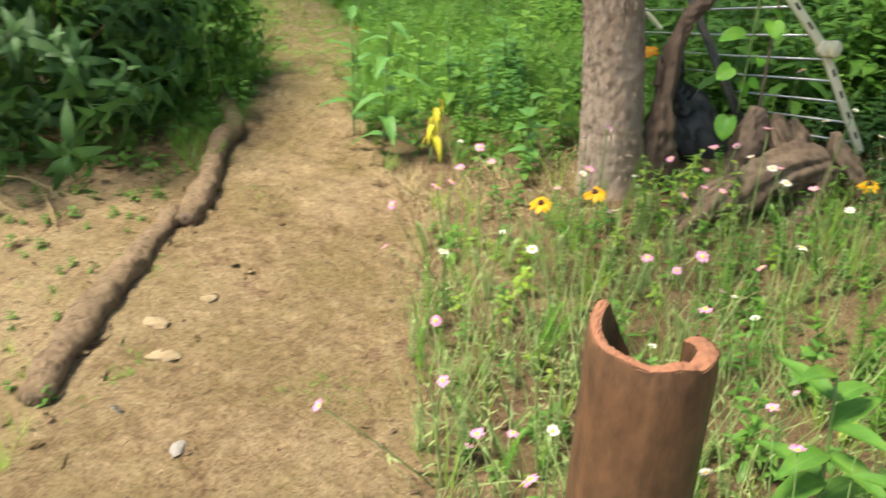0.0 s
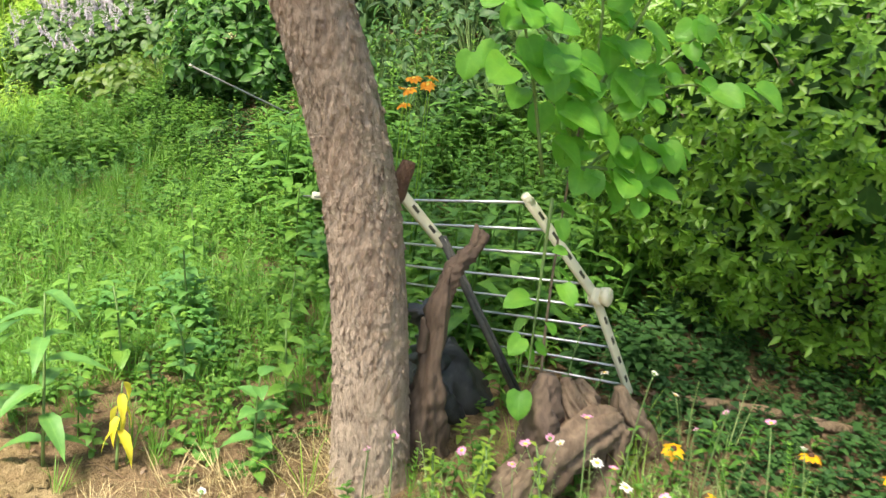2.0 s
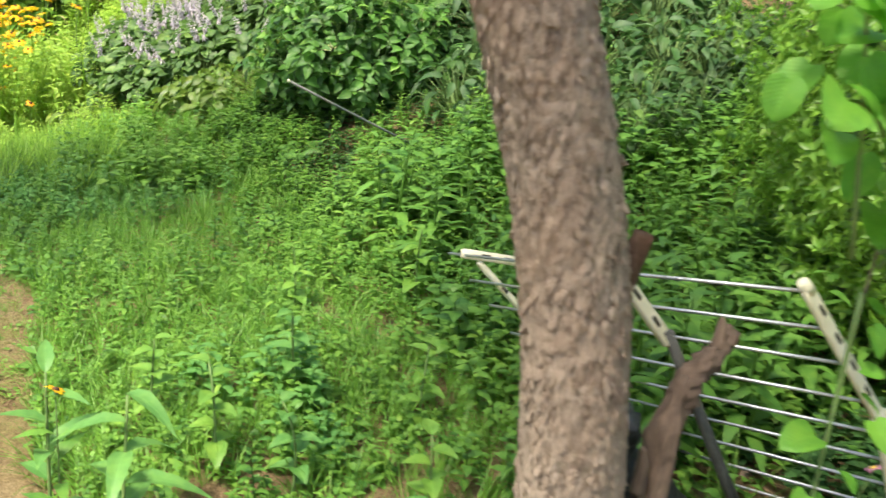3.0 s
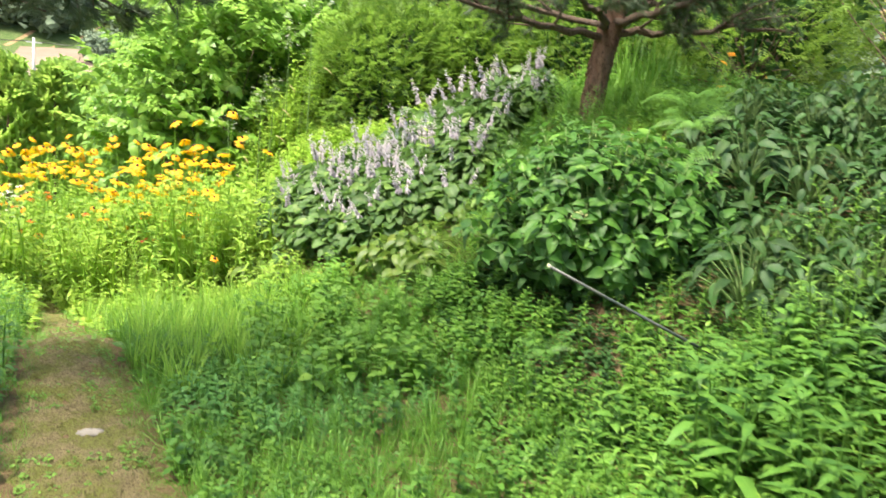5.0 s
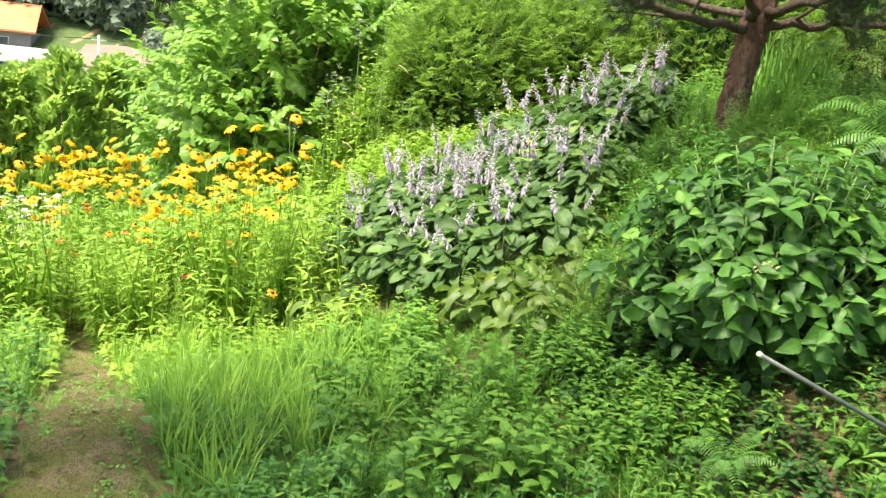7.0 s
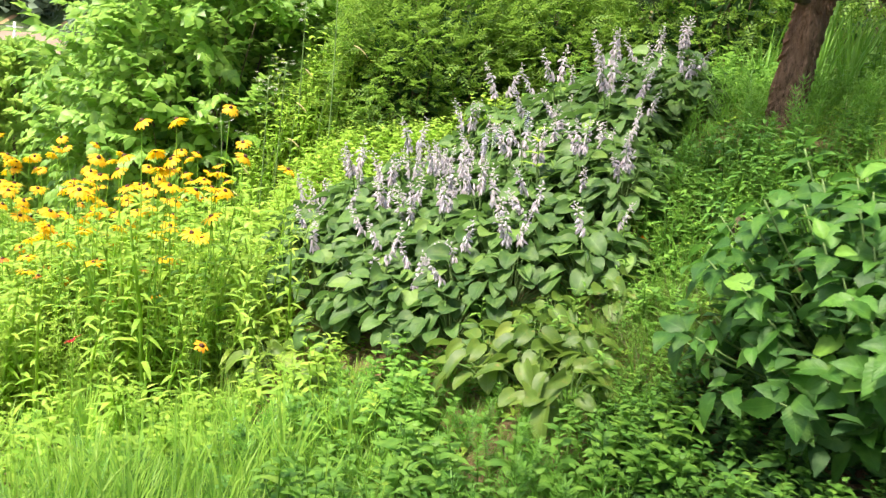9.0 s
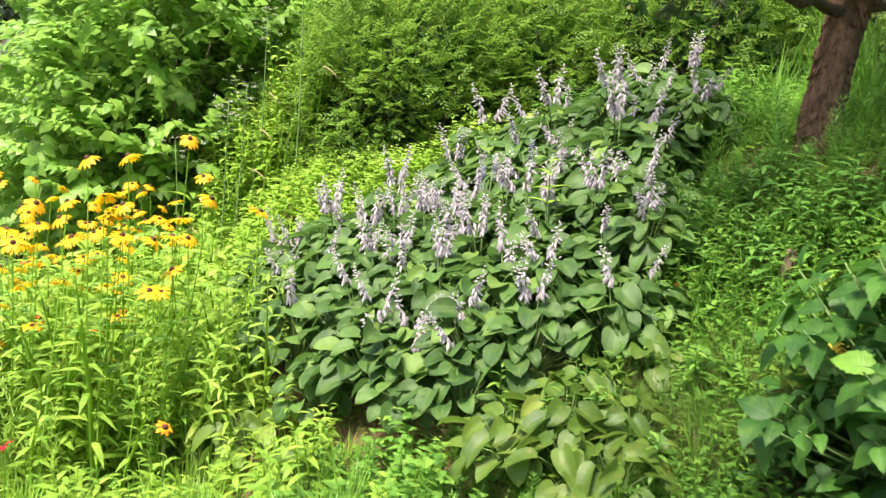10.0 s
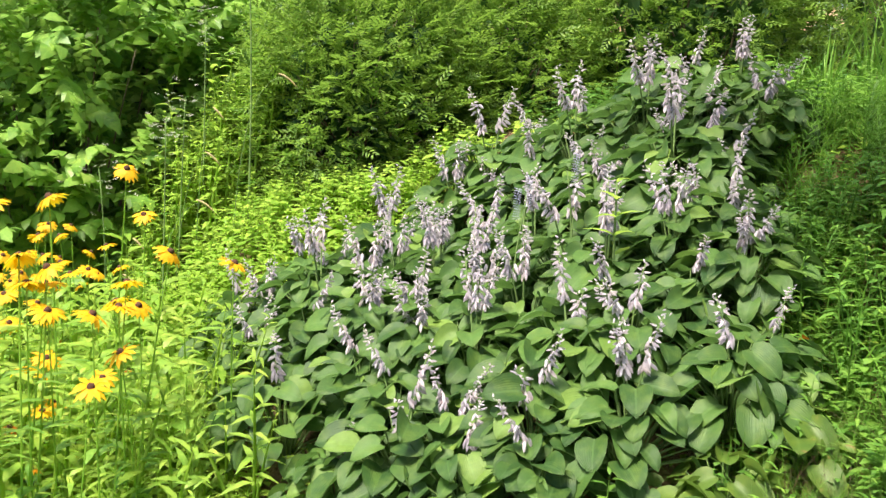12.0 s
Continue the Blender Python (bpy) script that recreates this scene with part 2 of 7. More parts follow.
M_PINK = leaf_mat("pink_petal", (0.58, 0.15, 0.38), (0.78, 0.38, 0.60), rough=0.6, glow=0.35, rib=0)
M_WHITE = leaf_mat("white_petal", (0.74, 0.66, 0.62), (0.85, 0.80, 0.74), rough=0.6, glow=0.35, rib=0)
M_LIMEHEAD = leaf_mat("faded_flower_head", (0.36, 0.40, 0.16), (0.62, 0.60, 0.34), rough=0.6, glow=0.3, rib=0)
M_DISC = plain_mat("flower_disc", (0.70, 0.42, 0.03), (0.82, 0.60, 0.10), 0.8, 300)
M_LILAC = leaf_mat("lilac_bell", (0.34, 0.28, 0.38), (0.74, 0.67, 0.76), rough=0.6, glow=0.4, rib=0.3)
M_LAVENDER = leaf_mat("lavender_spike", (0.30, 0.30, 0.55), (0.48, 0.48, 0.72), rough=0.7, glow=0.3, rib=0)
M_YLEAF = leaf_mat("yellowed_leaf", (0.70, 0.58, 0.03), (0.82, 0.72, 0.08), rough=0.5, glow=0.4)
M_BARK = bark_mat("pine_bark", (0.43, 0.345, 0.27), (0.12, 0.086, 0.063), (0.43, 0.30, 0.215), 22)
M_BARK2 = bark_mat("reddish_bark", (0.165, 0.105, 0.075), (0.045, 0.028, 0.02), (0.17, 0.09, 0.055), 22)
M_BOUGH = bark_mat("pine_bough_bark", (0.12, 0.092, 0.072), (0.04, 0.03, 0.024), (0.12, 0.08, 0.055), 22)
M_LOG = bark_mat("weathered_log", (0.28, 0.20, 0.125), (0.085, 0.054, 0.03), (0.22, 0.165, 0.09), 14)
M_ROOT = plain_mat("grey_driftwood", (0.075, 0.053, 0.035), (0.22, 0.16, 0.105), 0.9, 34, bump_d=0.01, stretch=(1, 1, 0.25), rust=(0.12, 0.06, 0.035))
M_SNAG = plain_mat("broken_wood", (0.065, 0.043, 0.031), (0.19, 0.13, 0.09), 0.9, 30, bump_d=0.008, stretch=(1, 1, 0.3))
M_TWIG = plain_mat("twig", (0.12, 0.085, 0.06), (0.25, 0.19, 0.13), 0.9, 60)
M_GSTEM = plain_mat("green_stem", (0.10, 0.18, 0.05), (0.18, 0.27, 0.08), 0.7, 60)
M_CLAY = plain_mat("fired_clay", (0.036, 0.02, 0.009), (0.15, 0.077, 0.036), 0.6, 26, bump_d=0.004, rust=(0.105, 0.045, 0.02), stretch=(1, 1, 0.45))
M_CLAYCUT = plain_mat("fresh_clay_break", (0.13, 0.062, 0.03), (0.24, 0.115, 0.062), 0.9, 34, bump_d=0.006, rust=(0.30, 0.10, 0.05))
M_PLASTIC = plain_mat("aged_white_plastic", (0.74, 0.69, 0.48), (0.84, 0.80, 0.62), 0.5, 18, bump_d=0.0008, rust=(0.55, 0.47, 0.28))
M_SLOT = plain_mat("slot_shadow_plastic", (0.05, 0.045, 0.03), (0.09, 0.08, 0.05), 0.7, 30)
M_STEEL = plain_mat("dull_steel_rod", (0.36, 0.39, 0.41), (0.5, 0.53, 0.55), 0.4, 40, metal=0.75, rust=(0.35, 0.33, 0.30))
M_DARKROD = plain_mat("grimy_steel_rod", (0.045, 0.045, 0.04), (0.12, 0.115, 0.10), 0.75, 40, metal=0.1)
M_PIPE = plain_mat("galvanised_pipe", (0.045, 0.065, 0.062), (0.095, 0.12, 0.115), 0.55, 40, metal=0.3, rust=(0.22, 0.19, 0.15))
M_SACK = plain_mat("black_plastic_sack", (0.02, 0.022, 0.023), (0.05, 0.053, 0.055), 0.5, 25, bump_d=0.006)
M_WALL = plain_mat("house_plaster", (0.22, 0.195, 0.185), (0.28, 0.255, 0.245), 0.9, 1)
M_ROOFW = plain_mat("pale_metal_roof", (0.60, 0.62, 0.65), (0.68, 0.70, 0.72), 0.6, 1)
M_ROOFO = plain_mat("orange_tile_roof", (0.60, 0.16, 0.06), (0.70, 0.25, 0.10), 0.8, 2)
M_ROOFT = plain_mat("teal_metal_roof", (0.10, 0.42, 0.42), (0.16, 0.52, 0.50), 0.5, 2)
M_GLASS = plain_mat("dark_window", (0.05, 0.06, 0.07), (0.09, 0.10, 0.11), 0.15, 2)
M_STONE = plain_mat("grey_stone", (0.20, 0.18, 0.15), (0.33, 0.30, 0.26), 0.9, 30, bump_d=0.004)
M_PALESTONE = plain_mat("pale_sandstone", (0.19, 0.14, 0.078), (0.31, 0.235, 0.135), 0.95, 30, bump_d=0.004)
M_CONCRETE = plain_mat("concrete_pole", (0.50, 0.49, 0.46), (0.62, 0.60, 0.57), 0.9, 6)
M_EARTHCUT = plain_mat("bare_earth_slope", (0.17, 0.122, 0.09), (0.23, 0.172, 0.132), 0.95, 0.2, rust=(0.14, 0.125, 0.08))


# ---- mesh kit ----
RNG = np.random.default_rng(7)


def tri_mesh(name, tpl, smooth=True):
    v, f, uv = tpl
    me = bpy.data.meshes.new(name)
    me.vertices.add(len(v))
    me.vertices.foreach_set("co", np.asarray(v, np.float32).ravel())
    me.loops.add(3 * len(f))
    me.loops.foreach_set("vertex_index", np.asarray(f, np.int32).ravel())
    me.polygons.add(len(f))
    me.polygons.foreach_set("loop_start", np.arange(0, 3 * len(f), 3, dtype=np.int32))
    me.polygons.foreach_set("use_smooth", np.full(len(f), smooth))
    layer = me.uv_layers.new(name="UVMap")
    layer.data.foreach_set("uv", np.asarray(uv, np.float32)[np.asarray(f).ravel()].ravel())
    me.update()
    me.validate()
    return me


def join(tpls):
    vs, fs, us, k = [], [], [], 0
    for v, f, u in tpls:
        vs.append(v), fs.append(np.asarray(f) + k), us.append(u)
        k += len(v)
    return np.concatenate(vs), np.concatenate(fs), np.concatenate(us)


def moved(tpl, m):
    m = np.array(m)
    return tpl[0] @ m[:3, :3].T + m[:3, 3], tpl[1], tpl[2]


def many(tpls, mats, pick=None):
    """All the copies of the templates at the (n, 4, 4) poses, as one."""
    mats = np.asarray(mats)
    pick = RNG.integers(0, len(tpls), len(mats)) if pick is None else pick
    out = []
    for k, (v, f, u) in enumerate(tpls):
        ms = mats[pick == k]
        if not len(ms):
            continue
        vv = np.einsum("nij,vj->nvi", ms[:, :3, :3], v) + ms[:, None, :3, 3]
        ff = f[None] + (np.arange(len(ms)) * len(v))[:, None, None]
        out.append((vv.reshape(-1, 3), ff.reshape(-1, 3), np.tile(u, (len(ms), 1))))
    return join(out)


def unit(a):
    return a / np.maximum(np.linalg.norm(a, axis=-1, keepdims=True), 1e-9)


def frames(p, d, n, s):
    """Poses whose y runs along d and whose z leans to n."""
    p, d, n = np.atleast_2d(p).astype(float), unit(np.atleast_2d(d).astype(float)), np.atleast_2d(n).astype(float)
    x = unit(np.cross(d, n))
    z = np.cross(x, d)
    s = np.broadcast_to(np.asarray(s, float), (len(p),))
    m = np.zeros((len(p), 4, 4))
    m[:, :3, 0], m[:, :3, 1], m[:, :3, 2], m[:, :3, 3], m[:, 3, 3] = x * s[:, None], d * s[:, None], z * s[:, None], p, 1
    return m


def upright(p, s, lean=0.15):
    """Poses that stand on p, turned at random, leaning a little."""
    n = len(p)
    a, b = RNG.uniform(0, 2 * math.pi, n), RNG.uniform(0, 2 * math.pi, n)
    up = np.stack([np.cos(b) * RNG.uniform(0, lean, n), np.sin(b) * RNG.uniform(0, lean, n), np.ones(n)], 1)
    d = np.stack([np.cos(a), np.sin(a), np.zeros(n)], 1)
    d = unit(d - up * (d * up).sum(1, keepdims=True) / (up * up).sum(1, keepdims=True))
    return frames(p, d, up, s)


PROFILE = {
    "lance": [(0, 0.05), (0.2, 0.75), (0.42, 1.0), (0.7, 0.62), (1, 0.0)],
    "ovate": [(0, 0.12), (0.12, 0.7), (0.35, 1.0), (0.65, 0.72), (0.85, 0.32), (1, 0.0)],
    "heart": [(-0.1, 0.5), (0.02, 0.84), (0.2, 1.0), (0.42, 1.0), (0.65, 0.88), (0.82, 0.62), (0.92, 0.34), (0.97, 0.14), (1.03, 0.0)],
    "long": [(0, 0.12), (0.25, 0.8), (0.5, 1.0), (0.75, 0.7), (1, 0.0)],
    "petal": [(0, 0.4), (0.4, 0.9), (0.75, 1.0), (1, 0.35)],
    "blade": [(0, 0.9), (0.35, 1.0), (0.7, 0.6), (1, 0.0)],
    "scrap": [(0, 0.5), (0.5, 1.0), (1, 0.4)],
}


PROFILE["toothed"] = [(0.0, 0.08)] + [(0.04 + 0.072 * k, float(np.interp(0.04 + 0.072 * k, [0, 0.12, 0.35, 0.6, 0.82, 1], [0.12, 0.66, 1.0, 0.82, 0.4, 0])) * (1.07 if k % 2 else 0.93)) for k in range(13)] + [(1.0, 0.0)]


def leaf(length, width, shape="ovate", fold=0.25, droop=0.25, wide=False, wave=0.0):
    """One blade along +y, facing +z: a row of cross sections, folded at the midrib, drooping to its tip."""
    rows = PROFILE[shape]
    across = (-1, -0.5, 0, 0.5, 1) if wide else (-1, 0, 1)
    v, uv, f, k = [], [], [], len(across)
    for i, (t, w) in enumerate(rows):
        for a in across:
            up = abs(a) ** 1.4 * fold * width * 0.5 * w + wave * width * math.sin(5.5 * i + 3 * a)
            back = 0.0 if t >= 0 else (1 - abs(a)) * 0.09 * length
            v.append((a * w * width / 2, t * length + back, up - droop * length * max(t, 0) ** 2 + 0.15 * droop * length * t))
            uv.append((0.5 + a * 0.5, max(t, 0)))
    for i in range(len(rows) - 1):
        for j in range(k - 1):
            p = i * k + j
            f += [(p, p + 1, p + k + 1), (p, p + k + 1, p + k)]
    return np.array(v), np.array(f), np.array(uv)


def leaflet(length, width, shape="ovate", fold=0.2, droop=0.3):
    """A small leaf of four triangles: a six-sided outline that bends down to its tip."""
    a, b = {"ovate": (1.0, 0.72), "lance": (0.95, 0.75), "long": (0.9, 0.9), "blade": (1.0, 0.75), "petal": (0.9, 1.0), "scrap": (1.0, 0.9)}[shape]
    z1, z2, z3 = 0.02 * length, -droop * 0.3 * length, -droop * 0.85 * length
    v = [(0, 0, 0), (-a * width / 2, 0.3 * length, z1 + fold * width * 0.3), (a * width / 2, 0.3 * length, z1), (-b * width / 2, 0.66 * length, z2), (b * width / 2, 0.66 * length, z2 + fold * width * 0.3), (0, length, z3)]
    return np.array(v), np.array([(0, 2, 1), (1, 2, 4), (1, 4, 3), (3, 4, 5)]), np.array([(0.5, 0), (0, 0.3), (1, 0.3), (0, 0.66), (1, 0.66), (0.5, 1)], float)


def fleck(length, width, droop=0.2):
    """The smallest leaf: two triangles folded along the midrib."""
    v = [(0, 0, 0), (-width / 2, 0.42 * length, 0.12 * width), (width / 2, 0.42 * length, 0.12 * width), (0, length, -droop * length)]
    return np.array(v), np.array([(0, 2, 3), (0, 3, 1)]), np.array([(0.5, 0), (0, 0.42), (1, 0.42), (0.5, 1)], float)


def tube(points, radii, sides=6, cap=True):
    """A round limb along the points."""
    p, r = np.array(points, float), np.broadcast_to(np.array(radii, float), (len(points),))
    t = unit(np.gradient(p, axis=0))
    ref = np.array([0.31, 0.95, 0.1])
    a = unit(np.cross(t, ref))
    b = np.cross(t, a)
    ang = np.arange(sides) * 2 * math.pi / sides
    v = p[:, None] + r[:, None, None] * (np.cos(ang)[None, :, None] * a[:, None] + np.sin(ang)[None, :, None] * b[:, None])
    uv = np.stack(np.meshgrid(np.linspace(0, 1, sides), np.linspace(0, 1, len(p))), -1).reshape(-1, 2)
    f = []
    for i in range(len(p) - 1):
        for j in range(sides):
            q, w = i * sides + j, i * sides + (j + 1) % sides
            f += [(q, w, w + sides), (q, w + sides, q + sides)]
    v = v.reshape(-1, 3)
    if cap:
        v = np.vstack([v, p[:1], p[-1:]])
        uv = np.vstack([uv, [[0.5, 0], [0.5, 1]]])
        e = (len(p) - 1) * sides
        for j in range(sides):
            f += [(len(v) - 2, (j + 1) % sides, j), (len(v) - 1, e + j, e + (j + 1) % sides)]
    return v, np.array(f), uv


def bezier(a, b, c, n=8):
    t = np.linspace(0, 1, n)[:, None]
    a, b, c = (np.array(q, float) for q in (a, b, c))
    return (1 - t) ** 2 * a + 2 * t * (1 - t) * b + t * t * c


def part(name, tpl, material, parent=None, label="", m=None, smooth=True):
    me = tpl if isinstance(tpl, bpy.types.Mesh) else tri_mesh(name, tpl, smooth)
    if not me.materials:
        me.materials.append(material)
    ob = new(name, me)
    if m is not None:
        ob.matrix_basis = Matrix([list(map(float, r)) for r in np.array(m)])
    if parent:
        ob.parent = parent
    if label:
        ob["label"] = label
    return ob


def thing(name, label, category, at=(0, 0, 0), group="", kind=""):
    ob = new(name)
    ob.empty_display_size = 0.05
    ob.location = at
    return tagged(ob, label, category, group, kind)


def stuff(name, tpl, material, label, category, smooth=True):
    return tagged(part(name, tpl, material, smooth=smooth), label, category, kind="stuff")


def interp(y, table):
    return np.interp(y, [a for a, _ in table], [b for _, b in table])


def smooth01(a, b, x):
    t = np.clip((x - a) / (b - a), 0, 1)
    return t * t * (3 - 2 * t)


BANK_FOOT = [(0, 0.3), (3, 0.2), (5, 0.6), (7, 0.9), (8.5, 0.6), (10, 0.2), (13, 0.1), (16, 0.4)]
BANK_RISE = [(0, 0.08), (3, 0.12), (5, 0.25), (7, 0.45), (8.5, 0.6), (10, 0.69), (13, 0.66), (18, 0.4)]
VALLEY = [(8.6, 0.0), (14, -1.0), (18, -1.8), (27, -3.0), (60, -4.5), (110, -4.5), (125, -3.0), (150, 3.0), (200, 26.0), (300, 45.0), (900, 60.0), (4000, 60.0)]


def ground_z(x, y):
    """Height of the garden: a level path, a bank that climbs to the east, a valley falling away to the north."""
    x, y = np.asarray(x, float), np.asarray(y, float)
    s = x - interp(y, BANK_FOOT)
    soft = np.where(s > 0.6, s - 0.1, np.where(s > -0.4, (s + 0.4) ** 2 / 2.0 * 1.0, 0))
    crest = interp(y, [(7.0, 3.2), (9.5, 2.35), (13, 2.35), (16, 3.2)])
    bank = interp(y, BANK_RISE) * (np.minimum(soft, crest) + 0.14 * np.maximum(soft - crest, 0))
    west = 1 - smooth01(-0.6, 0.9, x) * (1 - smooth01(16, 26, y))
    fall = interp(y, VALLEY) * np.where(y < 16, west, np.maximum(west, smooth01(16, 26, y)))
    back = 0.05 * np.maximum(-y - 2, 0) ** 0.5
    bumps = 0.02 * np.sin(2.1 * x + 1.3 * y) + 0.015 * np.sin(4.7 * x - 3.1 * y + 1)
    far = 1 - smooth01(15, 18, y)
    shelf = far * (0.30 * np.exp(-((x - 0.45) / 0.55) ** 2) * smooth01(10, 11.6, y) + 0.33 * np.exp(-((x - 1.0) / 0.7) ** 2) * smooth01(12, 13.8, y))
    hollow = 0.15 * np.exp(-((x - 1.75) / 0.45) ** 2 - ((y - 9.6) / 0.45) ** 2) + 0.16 * np.exp(-((x - 2.55) / 0.5) ** 2 - ((y - 10.1) / 0.5) ** 2)
    return bank + fall + back + bumps + shelf - hollow - 0.04 * np.maximum(-x - 2.2, 0) * (x > -30) - 1.1 * (x <= -30)


PATH_LINE = [(-3, -0.35), (0, -0.4), (2, -0.46), (3, -0.40), (4.4, -0.52), (5.8, -0.60), (6.7, -0.82), (7.4, -0.95), (8.3, -1.08), (9.0, -1.21), (9.6, -1.34), (10.4, -1.48), (12, -1.9), (14, -2.6)]
PATH_WIDE = [(-3, 0.95), (0, 0.95), (2, 0.98), (3, 0.9), (4.4, 0.56), (5.8, 0.5), (6.7, 0.5), (7.4, 0.46), (8.3, 0.39), (9.0, 0.28), (9.6, 0.18), (10.4, 0.1), (12, 0.08), (14, 0.06)]


def path_side(x, y):
    """Below 0.5 on the path, 0.5 at its edges."""
    return np.abs(x - interp(y, PATH_LINE)) / interp(y, PATH_WIDE)


def on_ground(x, y, dz=0.0):
    return np.stack([x, y, ground_z(x, y) + dz], -1)


def spread(n, x0, x1, y0, y1, keep=None, seed=None):
    g = RNG if seed is None else np.random.default_rng(seed)
    x, y = g.uniform(x0, x1, n), g.uniform(y0, y1, n)
    if keep is not None:
        k = keep(x, y)
        x, y = x[k], y[k]
    return x, y


def inside(poly):
    poly = np.array(poly)

    def test(x, y):
        hit = np.zeros(len(x), bool)
        for (ax, ay), (bx, by) in zip(poly, np.roll(poly, -1, 0)):
            cross = (ay > y) != (by > y)
            hit ^= cross & (x < (bx - ax) * (y - ay) / (by - ay + 1e-12) + ax)
        return hit
    return test


# ---- plant templates ----
def herb(height, leaves, llen, lwid, shape="lance", droop=0.4, pairs=False, seed=0, start=0.15, up=0.5):
    """A leafy stalk: thin stem and leaves turned round it."""
    g = np.random.default_rng(seed)
    bend = g.uniform(-0.15, 0.15, 2) * height
    spine = bezier((0, 0, 0), (bend[0] * 0.3, bend[1] * 0.3, height * 0.6), (bend[0], bend[1], height), 5)
    out = [tube(spine[::2], [0.004 * height / 0.4 + 0.001] * 2 + [0.0006], 3, cap=False)]
    for i in range(leaves):
        h = start + (1 - start) * (i / max(leaves - 1, 1))
        j = h * 4
        k = min(int(j), 3)
        p = spine[k] + (spine[k + 1] - spine[k]) * (j - k)
        a = i * 2.4 + g.uniform(-0.3, 0.3) if not pairs else (i // 2) * 1.57 + (i % 2) * math.pi + g.uniform(-0.2, 0.2)
        rise = up * (0.3 + h) + g.uniform(-0.25, 0.25)
        s = (1.15 - 0.6 * h ** 2) * g.uniform(0.75, 1.15)
        d = (math.cos(a), math.sin(a), rise)
        out.append(moved(leaflet(llen, lwid, shape, 0.3, droop), frames(p, d, (0, 0, 1), s)[0]))
    return join(out)


def feather(height, whorls, n, length, seed=0):
    g = np.random.default_rng(seed)
    out = [tube([(0, 0, 0), (0, 0.01, height * 0.5), (0.01, 0, height)], [0.0025, 0.002, 0.0006], 3, cap=False)]
    for i in range(whorls):
        h = height * (0.12 + 0.86 * i / whorls)
        for k in range(n):
            a = k * 2 * math.pi / n + g.uniform(0, 1)
            l = length * (1.1 - 0.6 * i / whorls) * g.uniform(0.7, 1.2)
            e = np.array([math.cos(a), math.sin(a), 0.7]) * l
            side = np.array([-math.sin(a), math.cos(a), 0]) * 0.0022
            p = np.array([0, 0, h])
            m = p + e * 0.55 + np.array([0, 0, -0.1 * l])
            out.append((np.array([p - side, p + side, m - side, m + side, p + e]), np.array([(0, 1, 3), (0, 3, 2), (2, 3, 4)]),
                        np.array([(0, 0), (1, 0), (0, 0.5), (1, 0.5), (0.5, 1.0)])))
    return join(out)


def tuft(blades, height, width, spread_=0.35, seed=0, droop=0.5):
    g = np.random.default_rng(seed)
    out = []
    for i in range(blades):
        a = g.uniform(0, 2 * math.pi)
        o = np.array([math.cos(a), math.sin(a), 0])
        d = o * g.uniform(0.05, spread_) + np.array([0, 0, 1])
        nrm = -o + np.array([0, 0, 0.2])
        out.append(moved(leaflet(height * g.uniform(0.6, 1.15), width, "blade", 0.2, -droop * g.uniform(-0.2, 1)), frames(o * g.uniform(0, 0.025), d, -nrm, 1)[0]))
    return join(out)


def needle_tuft(n, length, seed=0, width=0.0022, cone=0.9):
    g = np.random.default_rng(seed)
    v, f, uv = [], [], []
    for i in range(n):
        a, c = g.uniform(0, 2 * math.pi), g.uniform(0.15, cone)
        base = np.array([0, g.uniform(-0.06, 0.02), 0])
        d = np.array([math.cos(a) * c, 1.0, math.sin(a) * c])
        d = d / np.linalg.norm(d) * length * g.uniform(0.75, 1.1)
        s = unit(np.cross(d, [0.2, 0.1, 1.0])) * width
        k = len(v)
        v += [base - s, base + s, base + d]
        f.append((k, k + 1, k + 2))
        uv += [(0, 0), (1, 0), (0.5, 1)]
    return np.array(v), np.array(f), np.array(uv)


def spray(length, n, nl, nw, seed=0):
    """A flat twig with short leaves on both sides."""
    g = np.random.default_rng(seed)
    out = []
    for i in range(n):
        t = 0.1 + 0.9 * i / n
        sgn = 1 if i % 2 else -1
        d = (sgn * 0.8, 0.75, g.uniform(-0.1, 0.35))
        out.append(moved(fleck(nl * (1.1 - 0.5 * t), nw), frames((0, t * length, -0.1 * length * t), d, (0, 0, 1), 1)[0]))
    return join(out)


def rosette(n, llen, lwid, shape, seed=0, up=0.25, droop=0.3):
    """A whorl of leaves round a shoot tip that points along +y."""
    g = np.random.default_rng(seed)
    out = []
    for i in range(n):
        a = i * 2.4
        o = np.array([math.cos(a), 0, math.sin(a)])
        d = o + np.array([0, up + 0.5 * i / n, 0])
        out.append(moved(fleck(llen * g.uniform(0.7, 1.1), lwid, droop), frames(o * 0.004 + np.array([0, -0.012 + 0.02 * i / n, 0]), d, (0, 1, 0), 1)[0]))
    return join(out)


def petals(n, length, width, dip, inner=0.008, seed=0):
    g = np.random.default_rng(seed)
    out = []
    for i in range(n):
        a = i * 2 * math.pi / n + g.uniform(-0.1, 0.1)
        o = np.array([math.cos(a), math.sin(a), 0])
        out.append(moved(leaflet(length * g.uniform(0.85, 1.1), width, "petal", 0.25, 0.25), frames(o * inner, o + np.array([0, 0, -dip + g.uniform(-0.22, 0.22)]), (0, 0, 1), 1)[0]))
    return join(out)


